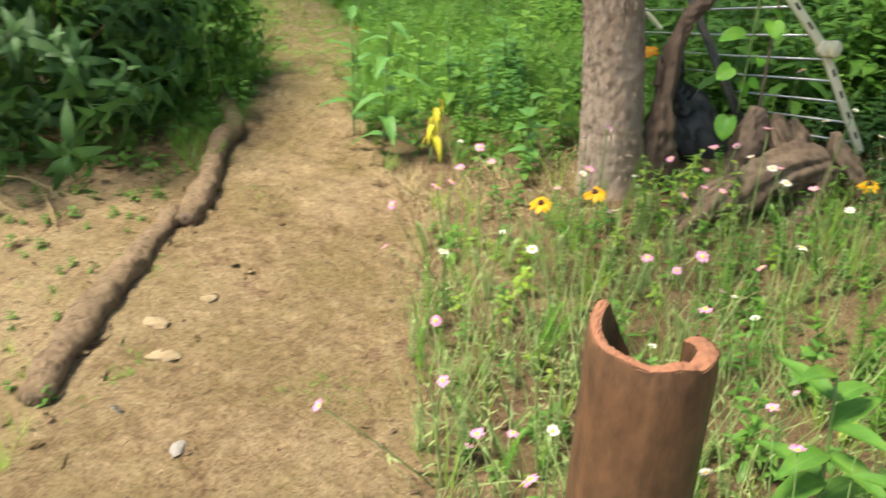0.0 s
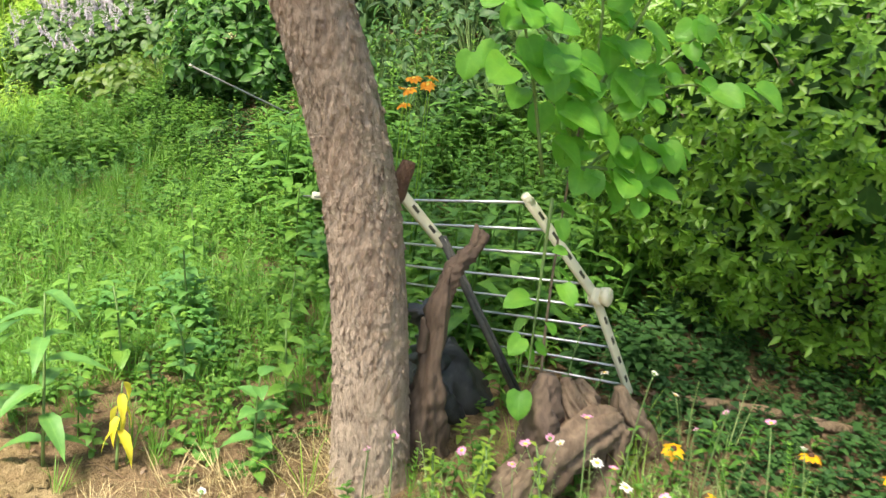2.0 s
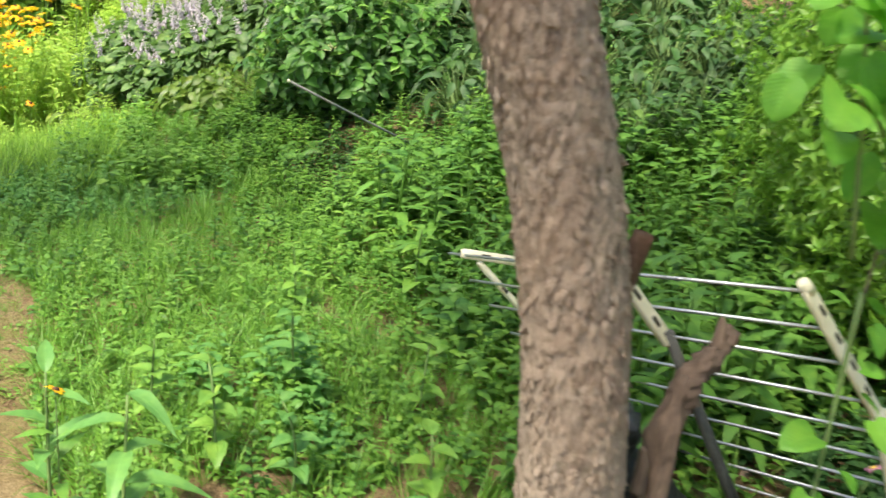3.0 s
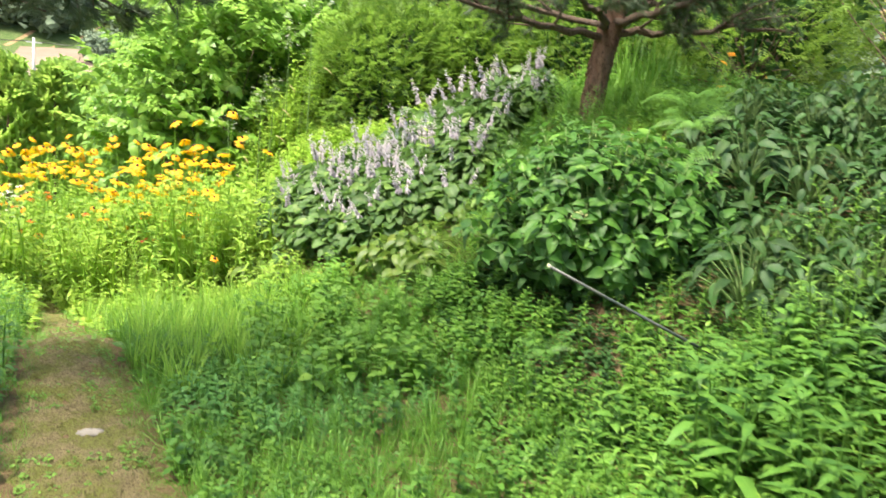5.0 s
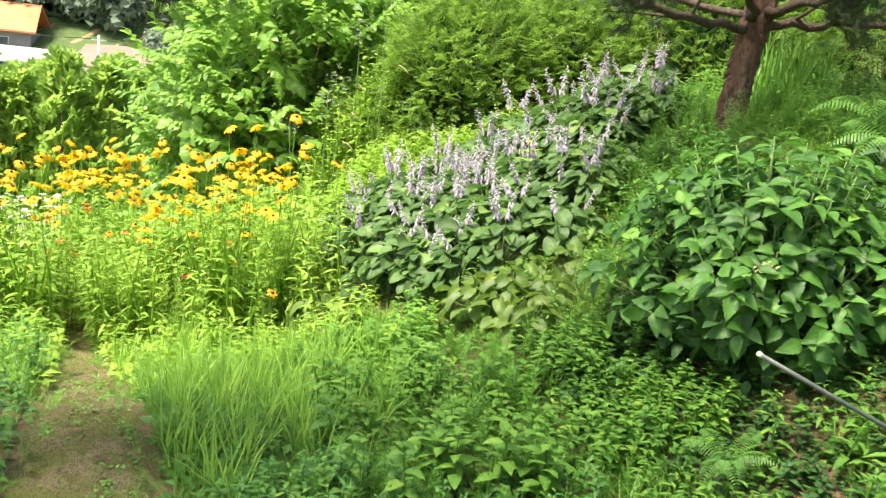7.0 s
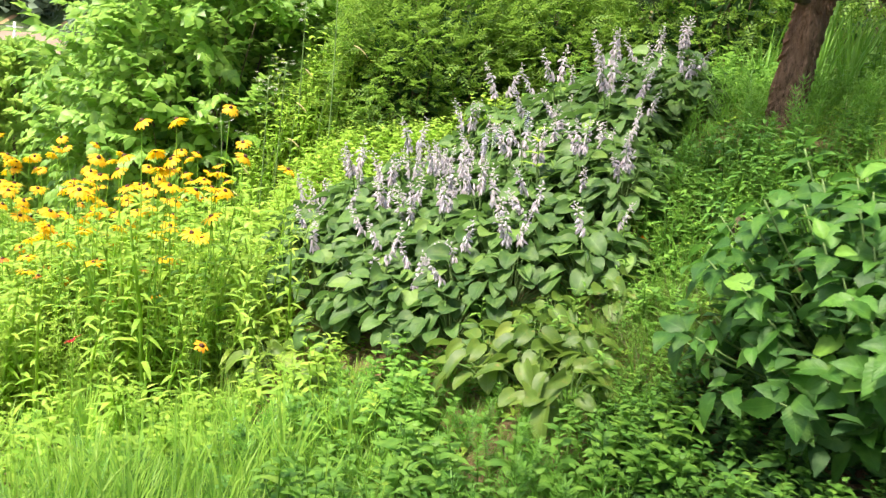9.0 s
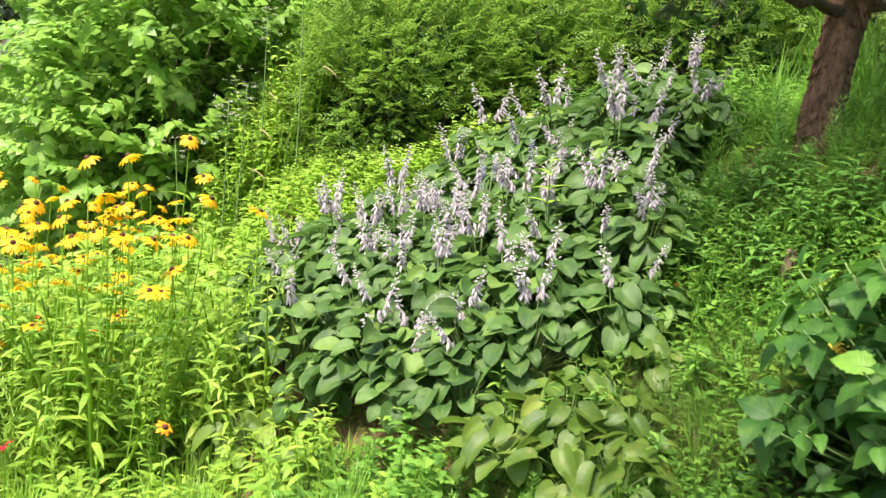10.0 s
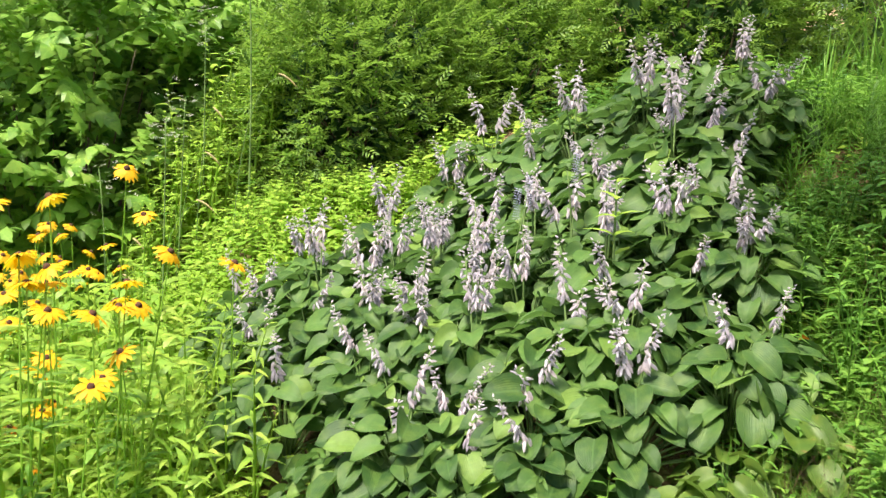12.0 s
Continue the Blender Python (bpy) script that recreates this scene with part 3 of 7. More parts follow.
def dome(r, h, rings=4, sides=10, rough=0.0, seed=0):
    g = np.random.default_rng(seed)
    v, f = [], []
    for i in range(rings + 1):
        a = math.pi / 2 * i / rings
        for j in range(sides):
            q = 2 * math.pi * j / sides
            k = 1 + g.uniform(-rough, rough)
            v.append((r * k * math.cos(a) * math.cos(q), r * k * math.cos(a) * math.sin(q), h * k * math.sin(a)))
    for i in range(rings):
        for j in range(sides):
            p, q = i * sides + j, i * sides + (j + 1) % sides
            f += [(p, q, q + sides), (p, q + sides, p + sides)]
    return np.array(v), np.array(f), np.full((len(v), 2), 0.3)


# ---- the ground ----
def grid_sheet(xs, ys, zf):
    gx, gy = np.meshgrid(xs, ys)
    v = np.stack([gx, gy, zf(gx, gy)], -1).reshape(-1, 3)
    w = len(xs)
    i, j = np.meshgrid(np.arange(w - 1), np.arange(len(ys) - 1))
    p = (j * w + i).ravel()
    f = np.concatenate([np.stack([p, p + 1, p + w + 1], 1), np.stack([p, p + w + 1, p + w], 1)])
    return v, f, v[:, :2] * 0.1


xs = np.unique(np.concatenate([np.linspace(-3, 4.5, 76), np.linspace(-40, -3, 40), np.linspace(4.5, 40, 30), np.linspace(-900, -40, 14), np.linspace(40, 900, 14), [-3000, 3000]]))
ys = np.unique(np.concatenate([np.linspace(-2, 15, 140), np.linspace(15, 40, 40), np.linspace(40, 220, 60), np.linspace(220, 900, 12), np.linspace(-40, -2, 16), [-3000, -600, -150, 3000]]))
tagged(part("ground", grid_sheet(xs, ys, ground_z), M_SOIL), "brown garden earth under weeds and grass", "ground", kind="structure")

pys = np.linspace(-2.0, 12.5, 700)
pv, pf, puv = [], [], []
for i, y in enumerate(pys):
    c, w = float(interp(y, PATH_LINE)), float(interp(y, PATH_WIDE))
    for j in range(49):
        a = j / 48 - 0.5
        e = 0.11 * noise.noise((y * 2.6, 3.0 if a > 0 else 9.0, 0)) + 0.07 * noise.noise((y * 8, 5.0 if a > 0 else 1.0, 0))
        x = c + a * (w + 0.12) + e * (abs(a) * 2) ** 2
        z = float(ground_z(x, y)) + 0.012 * (1 - (abs(a) * 2) ** 4) + (0.024 * noise.noise((x * 7, y * 7, 0)) + 0.024 * noise.noise((x * 19, y * 19, 3)) + 0.014 * noise.noise((x * 40, y * 40, 6))) * (1 - (2 * abs(a)) ** 6) - 0.02 * (abs(a) * 2) ** 12 + 0.006
        pv.append((x, y, z)), puv.append((a, y))
for i in range(len(pys) - 1):
    for j in range(48):
        p = i * 49 + j
        pf += [(p, p + 1, p + 50), (p, p + 50, p + 49)]
tagged(part("path", (np.array(pv), np.array(pf), np.array(puv)), M_PATH), "trodden path of bare tan earth", "path", kind="structure")


tagged(part("bare_ground", grid_sheet(np.linspace(-3.4, -0.83, 50), np.linspace(-2, 3.9, 110), lambda x, y: ground_z(x, y) + 0.012 - 0.03 * smooth01(-2.6, -3.4, x) - 0.03 * smooth01(3.3, 3.9, y) + 0.03 * np.sin(9 * x + 2 * np.sin(5 * y)) * np.sin(8 * y) * 0.25 + 0.012 * np.sin(23 * x + 3 * y) * np.sin(19 * y - 5 * x)), M_PATH), "bare tan earth beside the log edging", "ground", kind="structure")


def clod(seed):
    g = np.random.default_rng(seed)
    v, f, uv = dome(1, 0.7, 2, 5, 0.4, seed)
    return v * g.uniform(0.55, 1.4, 3), f, uv


cx, cy = spread(9000, -2.2, 0.9, 0.4, 9.0, lambda x, y: (path_side(x, y) < 0.62) | ((y < 4) & (x < -0.4)) | ((y < 3.6) & (RNG.random(len(x)) < 0.35)))
size = 0.003 + 0.02 * RNG.random(len(cx)) ** 4 * np.where(cy < 4.5, 1, 0.4)
stuff("pebbles", many([clod(k) for k in range(5)], upright(on_ground(cx, cy, 0.008), size, 0.6)), M_PATH, "loose clods and small stones on the bare earth", "pebbles")
dx_, dy_ = spread(2200, -2.4, 0.2, 0.3, 6.0, lambda x, y: (path_side(x, y) < 0.55) | (x < -0.85))
stuff("path_debris", many([leaflet(0.03, 0.003, "blade", 0.2, 0.1), leaflet(0.018, 0.01, "scrap", 0.8, 0.4), leaflet(0.06, 0.0025, "blade", 0.2, 0.1)], upright(on_ground(dx_, dy_, 0.022), RNG.uniform(0.4, 1.2, len(dx_)), 0.25)), M_LITTER, "bits of twig and dry leaf trodden into the path", "debris")
lx, ly = spread(2600, -2.2, 2.4, 0.4, 5.0, lambda x, y: (path_side(x, y) > 0.42))
stuff("leaf_litter", many([leaflet(0.035, 0.018, "ovate", 0.6, 0.3), leaflet(0.05, 0.006, "blade", 0.2, 0.2), leaflet(0.02, 0.014, "scrap", 0.8, 0.4)],
                          upright(on_ground(lx, ly, 0.012), RNG.uniform(0.5, 1.2, len(lx)), 0.5)), M_LITTER, "dry brown leaves and twigs scattered on the earth", "leaf litter")


# ---- trees ----
def rough_limb(points, radii, sides, amp, scale, seed=0, stretch=0.35, flutes=0.0):
    """A trunk or limb with knobbly bark relief."""
    p, r = np.array(points, float), np.array(radii, float)
    v, f, uv = tube(p, r, sides)
    n = len(p) * sides
    axis = np.repeat(p, sides, 0)
    out = unit(v[:n] - axis)
    d = np.array([noise.fractal((q[0] * scale + seed, q[1] * scale, q[2] * scale * stretch), 0.7, 2.1, 4) for q in v[:n]])
    lump = np.array([noise.noise((q[0] * 6 + seed, q[1] * 6, q[2] * 5)) for q in v[:n]])
    v[:n] += out * (d * amp + lump * amp * 0.9)[:, None]
    if flutes:
        ang = np.tile(np.arange(sides) * 2 * math.pi / sides, len(p)) + np.repeat(np.linspace(0, 2.2, len(p)), sides)
        along = np.repeat(np.concatenate([[0], np.cumsum(np.linalg.norm(np.diff(p, axis=0), axis=1))]), sides)
        v[:n] += out * (np.repeat(r, sides) * flutes * 1.2 * np.array([noise.noise((math.cos(q) * 4 + seed, math.sin(q) * 4, s * 4)) + 0.6 * noise.noise((math.cos(q) * 9, math.sin(q) * 9 + seed, s * 7)) for q, s in zip(ang, along)]))[:, None]
        v[:n] += out * (np.repeat(r, sides) * flutes * (np.sin(3 * ang + seed) * 0.6 + np.sin(7 * ang + 2 * seed) * 0.35 + np.sin(13 * ang) * 0.15))[:, None]
    return v, f, uv


def resample(points, radii, n):
    p, r = np.array(points, float), np.array(radii, float)
    t = np.concatenate([[0], np.cumsum(np.linalg.norm(np.diff(p, axis=0), axis=1))])
    q = np.linspace(0, t[-1], n)
    sm = np.stack([np.interp(q, t, p[:, k]) for k in range(3)], 1)
    k = max(3, n // 10) | 1
    pad = np.pad(sm, ((k // 2, k // 2), (0, 0)), "edge")
    sm2 = np.stack([np.convolve(pad[:, a], np.ones(k) / k, "valid") for a in range(3)], 1)
    sm2[0], sm2[-1] = sm[0], sm[-1]
    return sm2, np.interp(q, t, r)


def needle_branch(start, end, sag, n, seed, length=0.10, side=0.35):
    """A pine bough: crooked twigs that carry tufts of needles. Returns the wood and the needles."""
    g = np.random.default_rng(seed)
    a, b = np.array(start, float), np.array(end, float)
    mid = (a + b) / 2 + np.array([g.uniform(-0.1, 0.1), g.uniform(-0.1, 0.1), sag])
    spine = bezier(a, mid, b, 10)
    wood, mats = [tube(spine, np.linspace(0.018, 0.005, 10) * (0.6 + np.linalg.norm(b - a) * 0.35), 6)], []
    t = unit(np.gradient(spine, axis=0))
    for i in range(n):
        u = g.uniform(0.25, 1.0) * 9
        k = min(int(u), 8)
        p = spine[k] + (spine[k + 1] - spine[k]) * (u - k)
        o = unit(np.cross(t[k], g.normal(size=3)))
        e = p + (o * g.uniform(0.3, 1) + t[k] * 0.5 + np.array([0, 0, -0.12])) * side * g.uniform(0.4, 1)
        m = (p + e) / 2 + g.normal(size=3) * 0.03
        wood.append(tube([p, m, e], [0.006, 0.004, 0.002], 4))
        for w, q in ((0.5, m), (1, e)):
            mats.append(frames(q, (e - p) + g.normal(size=3) * 0.06, g.normal(size=3), g.uniform(0.8, 1.2))[0])
        for _ in range(2):
            q = p + (e - p) * g.uniform(0.4, 1)
            mats.append(frames(q, (e - p) + g.normal(size=3) * 0.14, g.normal(size=3), g.uniform(0.7, 1.1))[0])
    return join(wood), many([needle_tuft(24, length, k, 0.0027) for k in range(3)], np.array(mats))


def bark_flakes(points, radii, n, size, seed, lift=0.006, z0=-9, z1=9):
    """Thin curling scales of bark laid on a trunk, each loose at its lower edge."""
    g = np.random.default_rng(seed)
    t = unit(np.gradient(points, axis=0))
    ok = np.where((points[:, 2] > z0) & (points[:, 2] < z1))[0]
    i = g.choice(ok, n)
    a = g.uniform(0, 2 * math.pi, n)
    u = unit(np.cross(t[i], [0.31, 0.95, 0.1]))
    w = np.cross(t[i], u)
    out = u * np.cos(a)[:, None] + w * np.sin(a)[:, None]
    p = points[i] + t[i] * g.uniform(-0.01, 0.01, (n, 1)) + out * (radii[i] * 1.0 + 0.0025)[:, None]
    shapes = []
    for k in range(5):
        rim = [(0.0, 0.0), (0.45, -0.12), (0.55, -0.5), (0.3, -0.95), (-0.05, -1.1), (-0.4, -0.85), (-0.55, -0.45), (-0.4, -0.08)]
        v = [(x * g.uniform(0.75, 1.2), y * g.uniform(0.85, 1.15), lift / size * (-0.5 - 1.1 * y - 1.3 * x * x)) for x, y in rim]
        v += [(x, y, z - 0.35) for x, y, z in v] + [(0, -0.5, lift / size * 0.35)]
        f = [(16, j, (j + 1) % 8) for j in range(8)] + [(j, j + 8, (j + 1) % 8 + 8) for j in range(8)] + [(j, (j + 1) % 8 + 8, (j + 1) % 8) for j in range(8)]
        shapes.append((np.array(v) * (0.8, 1.15, 1.0) * size, np.array(f), np.tile([[0.2, 0.5]], (17, 1))))
    return many(shapes, frames(p, t[i] + u * g.normal(size=(n, 1)) * 0.12, out, g.uniform(0.5, 1.35, n)))


TRUNK = [(0.875, 3.235, -0.1), (0.855, 3.225, 0.15), (0.835, 3.225, 0.45), (0.805, 3.225, 0.8), (0.735, 3.225, 1.18), (0.575, 3.215, 1.58), (0.425, 3.195, 2.0), (0.305, 3.095, 2.7), (0.265, 2.995, 3.6), (0.295, 2.995, 4.8)]
tree = thing("pine_tree", "leaning pine with flaky grey-brown bark beside the path", "tree")
tp, tr_ = resample(TRUNK, [0.16, 0.127, 0.118, 0.111, 0.107, 0.104, 0.1, 0.09, 0.075, 0.03], 420)
part("trunk", rough_limb(tp, tr_, 84, 0.0055, 58, 0, 0.35), M_BARK, tree)
part("outer_bark", bark_flakes(tp, tr_, 3400, 0.018, 4, 0.003, -0.05, 2.7), M_BARK, tree, "loose flaking scales of bark", smooth=False)["kind"] = "stuff"
kp, kr = resample([(0.79, 3.24, 0.97), (0.865, 3.22, 1.04), (0.89, 3.215, 1.09), (0.898, 3.21, 1.135)], [0.05, 0.035, 0.028, 0.02], 14)
part("branch_stub", rough_limb(kp, kr, 12, 0.008, 20, 3), M_BARK2, tree, "broken reddish branch stub")
# Crown limbs above the view, added and placed to shade bed, rack and meadow.
for k, (h, e) in enumerate([(3.2, (0.6, 4.7, 3.6)), (2.9, (-0.8, 1.5, 3.2)), (3.3, (-0.5, 2.9, 3.8)), (3.6, (-0.7, 1.8, 4.0)), (3.7, (-0.9, 2.1, 4.2)), (4.4, (0.2, 3.9, 5.0)), (3.3, (-0.3, 4.3, 3.7)), (3.6, (0.0, 4.3, 4.2)), (3.7, (-0.5, 3.7, 4.3)), (3.5, (-0.1, 4.9, 3.9)), (3.6, (-0.9, 4.4, 4.1)), (3.8, (0.5, 4.6, 4.3)), (3.0, (-1.3, 3.6, 3.5)), (3.4, (-0.9, 3.3, 3.8)), (3.3, (-1.0, 4.2, 3.7)), (3.2, (0.7, 1.5, 3.6)), (3.8, (0.2, 1.9, 4.3)), (3.5, (1.3, 2.2, 3.9)), (3.6, (1.5, 1.4, 3.9)),  (3.8, (1.1, 5.2, 4.2)), (4.0, (1.8, 5.0, 4.6)), (4.0, (0.4, 5.6, 4.6)), (4.2, (1.2, 5.9, 4.9))]):
    wood, green = needle_branch((0.29, 3.03, h), e, 0.25, 34, 30 + k, 0.12, 0.5)
    limb = part("limb", wood, M_BARK, tree)
    part("needles", green, M_PINE, limb)

# the pine on the bank
pine = thing("pine_tree", "stout pine on the bank with reddish bark and flat spreading boughs", "tree")
pb = [(2.81, 10.2, 1.1), (2.785, 10.2, 1.45), (2.78, 10.2, 1.62), (2.79, 10.2, 1.84), (2.815, 10.2, 2.08), (2.87, 10.2, 2.32), (2.93, 10.25, 2.77), (2.9, 10.3, 3.6), (2.92, 10.3, 5.2)]
tp, tr_ = resample(pb, [0.15, 0.125, 0.1, 0.092, 0.092, 0.094, 0.085, 0.07, 0.02], 200)
part("trunk", rough_limb(tp, tr_, 56, 0.014, 20, 5, 0.22), M_BARK2, pine)
part("outer_bark", bark_flakes(tp, tr_, 900, 0.034, 6, 0.008, 1.4, 2.9), M_BARK2, pine, "ridged reddish scales of bark", smooth=False)["kind"] = "stuff"
BOUGHS = [((2.76, 10.02, 2.17), (1.83, 9.78, 2.22), (1.03, 9.48, 2.33), 0.034), ((2.80, 10.04, 2.28), (2.08, 10.48, 2.42), (1.18, 10.78, 2.5), 0.03), ((2.80, 10.02, 2.22), (3.38, 9.78, 2.26), (4.18, 9.48, 2.36), 0.036),
         ((2.84, 10.06, 2.4), (3.38, 10.48, 2.5), (4.08, 10.88, 2.75), 0.03), ((2.78, 9.98, 2.26), (2.38, 9.48, 2.36), (1.83, 8.88, 2.56), 0.03), ((2.82, 9.98, 2.3), (3.18, 9.38, 2.42), (3.38, 8.78, 2.65), 0.038),
         ((2.86, 10.08, 2.6), (2.38, 9.78, 2.8), (1.58, 9.68, 3.0), 0.035), ((2.86, 10.08, 2.7), (3.38, 10.08, 2.9), (3.98, 10.08, 3.2), 0.035)]
g5 = np.random.default_rng(5)
for k, (a, b, c, r) in enumerate(BOUGHS):
    a, b, c = (np.array(q) + (0.04, 0.17, 0.06) for q in (a, b, c))
    sp = bezier(a, b, c, 16) + g5.normal(size=(16, 3)) * 0.018
    woods, greens = [rough_limb(sp, np.linspace(r, 0.012, 16), 10, 0.006, 20, k)], []
    for i in range(9):
        q = sp[3 + i]
        e = q + np.array([g5.uniform(-0.35, 0.35), g5.uniform(-0.45, 0.45), g5.uniform(-0.02, 0.28)]) + (c - a) * 0.16
        w, n_ = needle_branch(q, e, 0.04, 7, 100 + 10 * k + i, 0.085, 0.22)
        woods.append(w), greens.append(n_)
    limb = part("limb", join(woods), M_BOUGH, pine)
    part("needles", join(greens), M_PINE, limb)

# Upper limbs out of view, added to shade the slope below.
for k, (h, tip_) in enumerate([(3.5, (2.0, 7.8, 4.2)), (3.7, (2.7, 7.0, 4.4)), (3.6, (1.5, 8.7, 4.3)), (3.9, (3.3, 7.6, 4.4)), (4.1, (2.3, 8.3, 4.7)), (4.3, (1.7, 7.3, 4.9)), (4.4, (3.0, 8.5, 5.0)), (4.6, (2.4, 6.6, 5.2))]):
    wood, green = needle_branch((2.91, 10.3, h), tip_, 0.25, 32, 300 + k, 0.11, 0.5)
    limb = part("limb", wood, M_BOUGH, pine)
    part("needles", green, M_PINE, limb)

# the pine west of the path, whose low boughs hang over the way
wpine = thing("pine_tree", "pine west of the path with low hanging boughs", "tree")
tp, tr_ = resample([(-2.9, 7.7, -0.3), (-2.85, 7.75, 1.0), (-2.7, 7.8, 2.2), (-2.65, 7.8, 3.4), (-2.7, 7.8, 4.8), (-2.7, 7.8, 6.2)], [0.17, 0.15, 0.13, 0.12, 0.08, 0.03], 100)
part("trunk", rough_limb(tp, tr_, 30, 0.012, 17, 9), M_BARK, wpine)
# Only the first six boughs hang in view; higher limbs are added for shade.
for k, (h, e, sag) in enumerate([(2.3, (-0.80, 7.72, 1.90), 0.3), (2.45, (-0.40, 7.9, 2.03), 0.4), (2.25, (-1.15, 7.55, 1.86), 0.3), (2.2, (-1.4, 8.0, 1.86), 0.25), (2.4, (-1.05, 8.1, 2.0), 0.3), (2.45, (-1.25, 7.8, 2.0), 0.3),
                                 (3.2, (-3.6, 8.9, 3.4), 0.2), (3.4, (-3.7, 6.8, 3.6), 0.2), (3.8, (-2.2, 8.8, 4.3), 0.2),
                                 (2.8, (-3.9, 7.2, 2.9), 0.2), (2.9, (-2.9, 6.3, 3.0), 0.2), (3.0, (-3.9, 8.2, 3.1), 0.2), (3.6, (-3.0, 6.9, 4.0), 0.2),
                                 (3.4, (-2.0, 5.6, 3.6), 0.3), (3.7, (-2.4, 5.1, 3.9), 0.3), (3.6, (-1.8, 6.3, 3.9), 0.3), (4.0, (-1.6, 5.1, 4.3), 0.3), (3.5, (-0.9, 5.7, 3.8), 0.3), (3.8, (-0.2, 6.2, 4.1), 0.3), (4.2, (-1.1, 6.2, 4.6), 0.3), (4.0, (-1.3, 4.6, 4.4), 0.3), (4.4, (-2.0, 6.0, 4.9), 0.3), (4.5, (-0.6, 5.4, 4.8), 0.3), (4.1, (-0.8, 7.8, 4.6), 0.3), (4.6, (-1.0, 7.1, 5.0), 0.3), (4.4, (0.6, 6.4, 4.8), 0.4), (4.6, (1.1, 7.2, 5.1), 0.4), (4.8, (0.9, 8.0, 5.2), 0.4), (4.7, (0.3, 5.8, 5.1), 0.4), (5.0, (1.5, 6.6, 5.5), 0.4)]):
    wood, green = needle_branch((-2.69, 7.8, h), e, sag, 42 if k < 6 else 24 if k < 13 else 32, 60 + k, 0.105, 0.2 if k < 6 else 0.5)
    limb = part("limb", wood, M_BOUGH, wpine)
    part("needles", green, M_PINE, limb)


# ---- the weedy cover ----
def clear(x, y):
    """Free of the path."""
    return np.abs(x - interp(y, PATH_LINE)) > 0.5 * interp(y, PATH_WIDE) + 0.1 * smooth01(4.6, 6.2, y)


def cover(name, tpls, mat, n, box, size, label, keep=None, seed=0, lean=0.25):
    g = np.random.default_rng(seed)
    x, y = g.uniform(box[0], box[1], n), g.uniform(box[2], box[3], n)
    k = clear(x, y)
    if keep is not None:
        k &= keep(x, y, g)
    x, y = x[k], y[k]
    patch = np.array([0.75 + 0.55 * noise.noise((a * 0.9 + seed, b * 0.9, 2.0)) for a, b in zip(x, y)])
    stuff(name, many(tpls, upright(on_ground(x, y, -0.01), g.uniform(*size, len(x)) * np.clip(patch, 0.45, 1.3), lean)), mat, label, "weeds")


W_LANCE = [herb(0.38, 14, 0.115, 0.034, "lance", 0.5, seed=k) for k in range(4)]
W_OVATE = [herb(0.29, 12, 0.085, 0.05, "ovate", 0.5, pairs=True, seed=10 + k) for k in range(4)]
W_LOW = [herb(0.14, 10, 0.06, 0.036, "ovate", 0.5, seed=20 + k, start=0.3) for k in range(4)]
W_FEATH = [feather(0.30, 9, 7, 0.06, k) for k in range(3)]
W_TUFT = [tuft(11, 0.26, 0.006, 0.7, k) for k in range(4)]
W_LONGTUFT = [tuft(12, 0.5, 0.012, 0.35, 10 + k, 0.5) for k in range(4)]

MAT = [join([moved(fleck(0.05, 0.034, 0.3), frames((0.03 * math.cos(2.4 * i + k), 0.03 * math.sin(2.4 * i + k), 0.02 + 0.007 * i), (math.cos(2.4 * i), math.sin(2.4 * i), 0.3), (0, 0, 1), 1)[0]) for i in range(6)]) for k in range(3)]
in_hosta = inside([(0.2, 11.1), (0.27, 10.5), (0.48, 10.05), (0.85, 9.62), (1.3, 9.6), (1.68, 9.78), (1.95, 10.2), (2.3, 10.6), (2.72, 10.95), (2.7, 11.45), (2.3, 11.75), (1.9, 12.2), (1.35, 12.1), (0.95, 12.0), (0.6, 12.25), (0.3, 11.8)])
in_slope = inside([(2.35, 6.0), (3.0, 5.7), (4.8, 6.2), (4.6, 9.3), (3.3, 9.2), (2.5, 8.4), (2.3, 7.2)])
in_hyd = inside([(1.25, 8.5), (1.45, 7.75), (2.0, 7.5), (2.7, 7.6), (2.9, 8.3), (2.6, 9.0), (1.6, 9.05)])


def meadow(x, y, g):
    return ~in_hosta(x, y) & ~in_slope(x, y) & ~in_hyd(x, y) & ~((x > 1.35) & (x < 2.7) & (y > 7.05) & (y < 7.9) & (g.random(len(x)) < 0.75)) & ~((y < 3.65) & (x > 0.0) & (g.random(len(x)) < 0.85)) & ~((y < 4.2) & (x < 0.25) & (x > -0.3) & (g.random(len(x)) < 0.7))


def rough_meadow(x, y, g):
    """The weedy part of the meadow; near the path fine grass takes over."""
    return meadow(x, y, g) & ~((x < 1.0 + 0.25 * np.sin(1.7 * y)) & (y > 3.3) & (g.random(len(x)) < 0.84))


def blue_patch(x, y):
    """The darker, bluish clump of soft weeds in the shade beside the path."""
    return ((x - 0.2) / 0.65) ** 2 + ((y - 7.5) / 0.45) ** 2 < 1 + 0.35 * np.sin(4 * x + 3 * y)


grassy = lambda x, y, g: meadow(x, y, g) & (x < 1.1 + 0.25 * np.sin(1.7 * y)) & ~(blue_patch(x, y) & (g.random(len(x)) < 0.85))
cover("meadow_grass", [tuft(16, 0.22, 0.0042, 1.1, 200 + k, 0.8) for k in range(4)], M_GRASS, 520, (-0.95, 1.4, 7.1, 9.8), (0.55, 1.1), "fine bright grass beside the path", grassy, 201, 0.5)
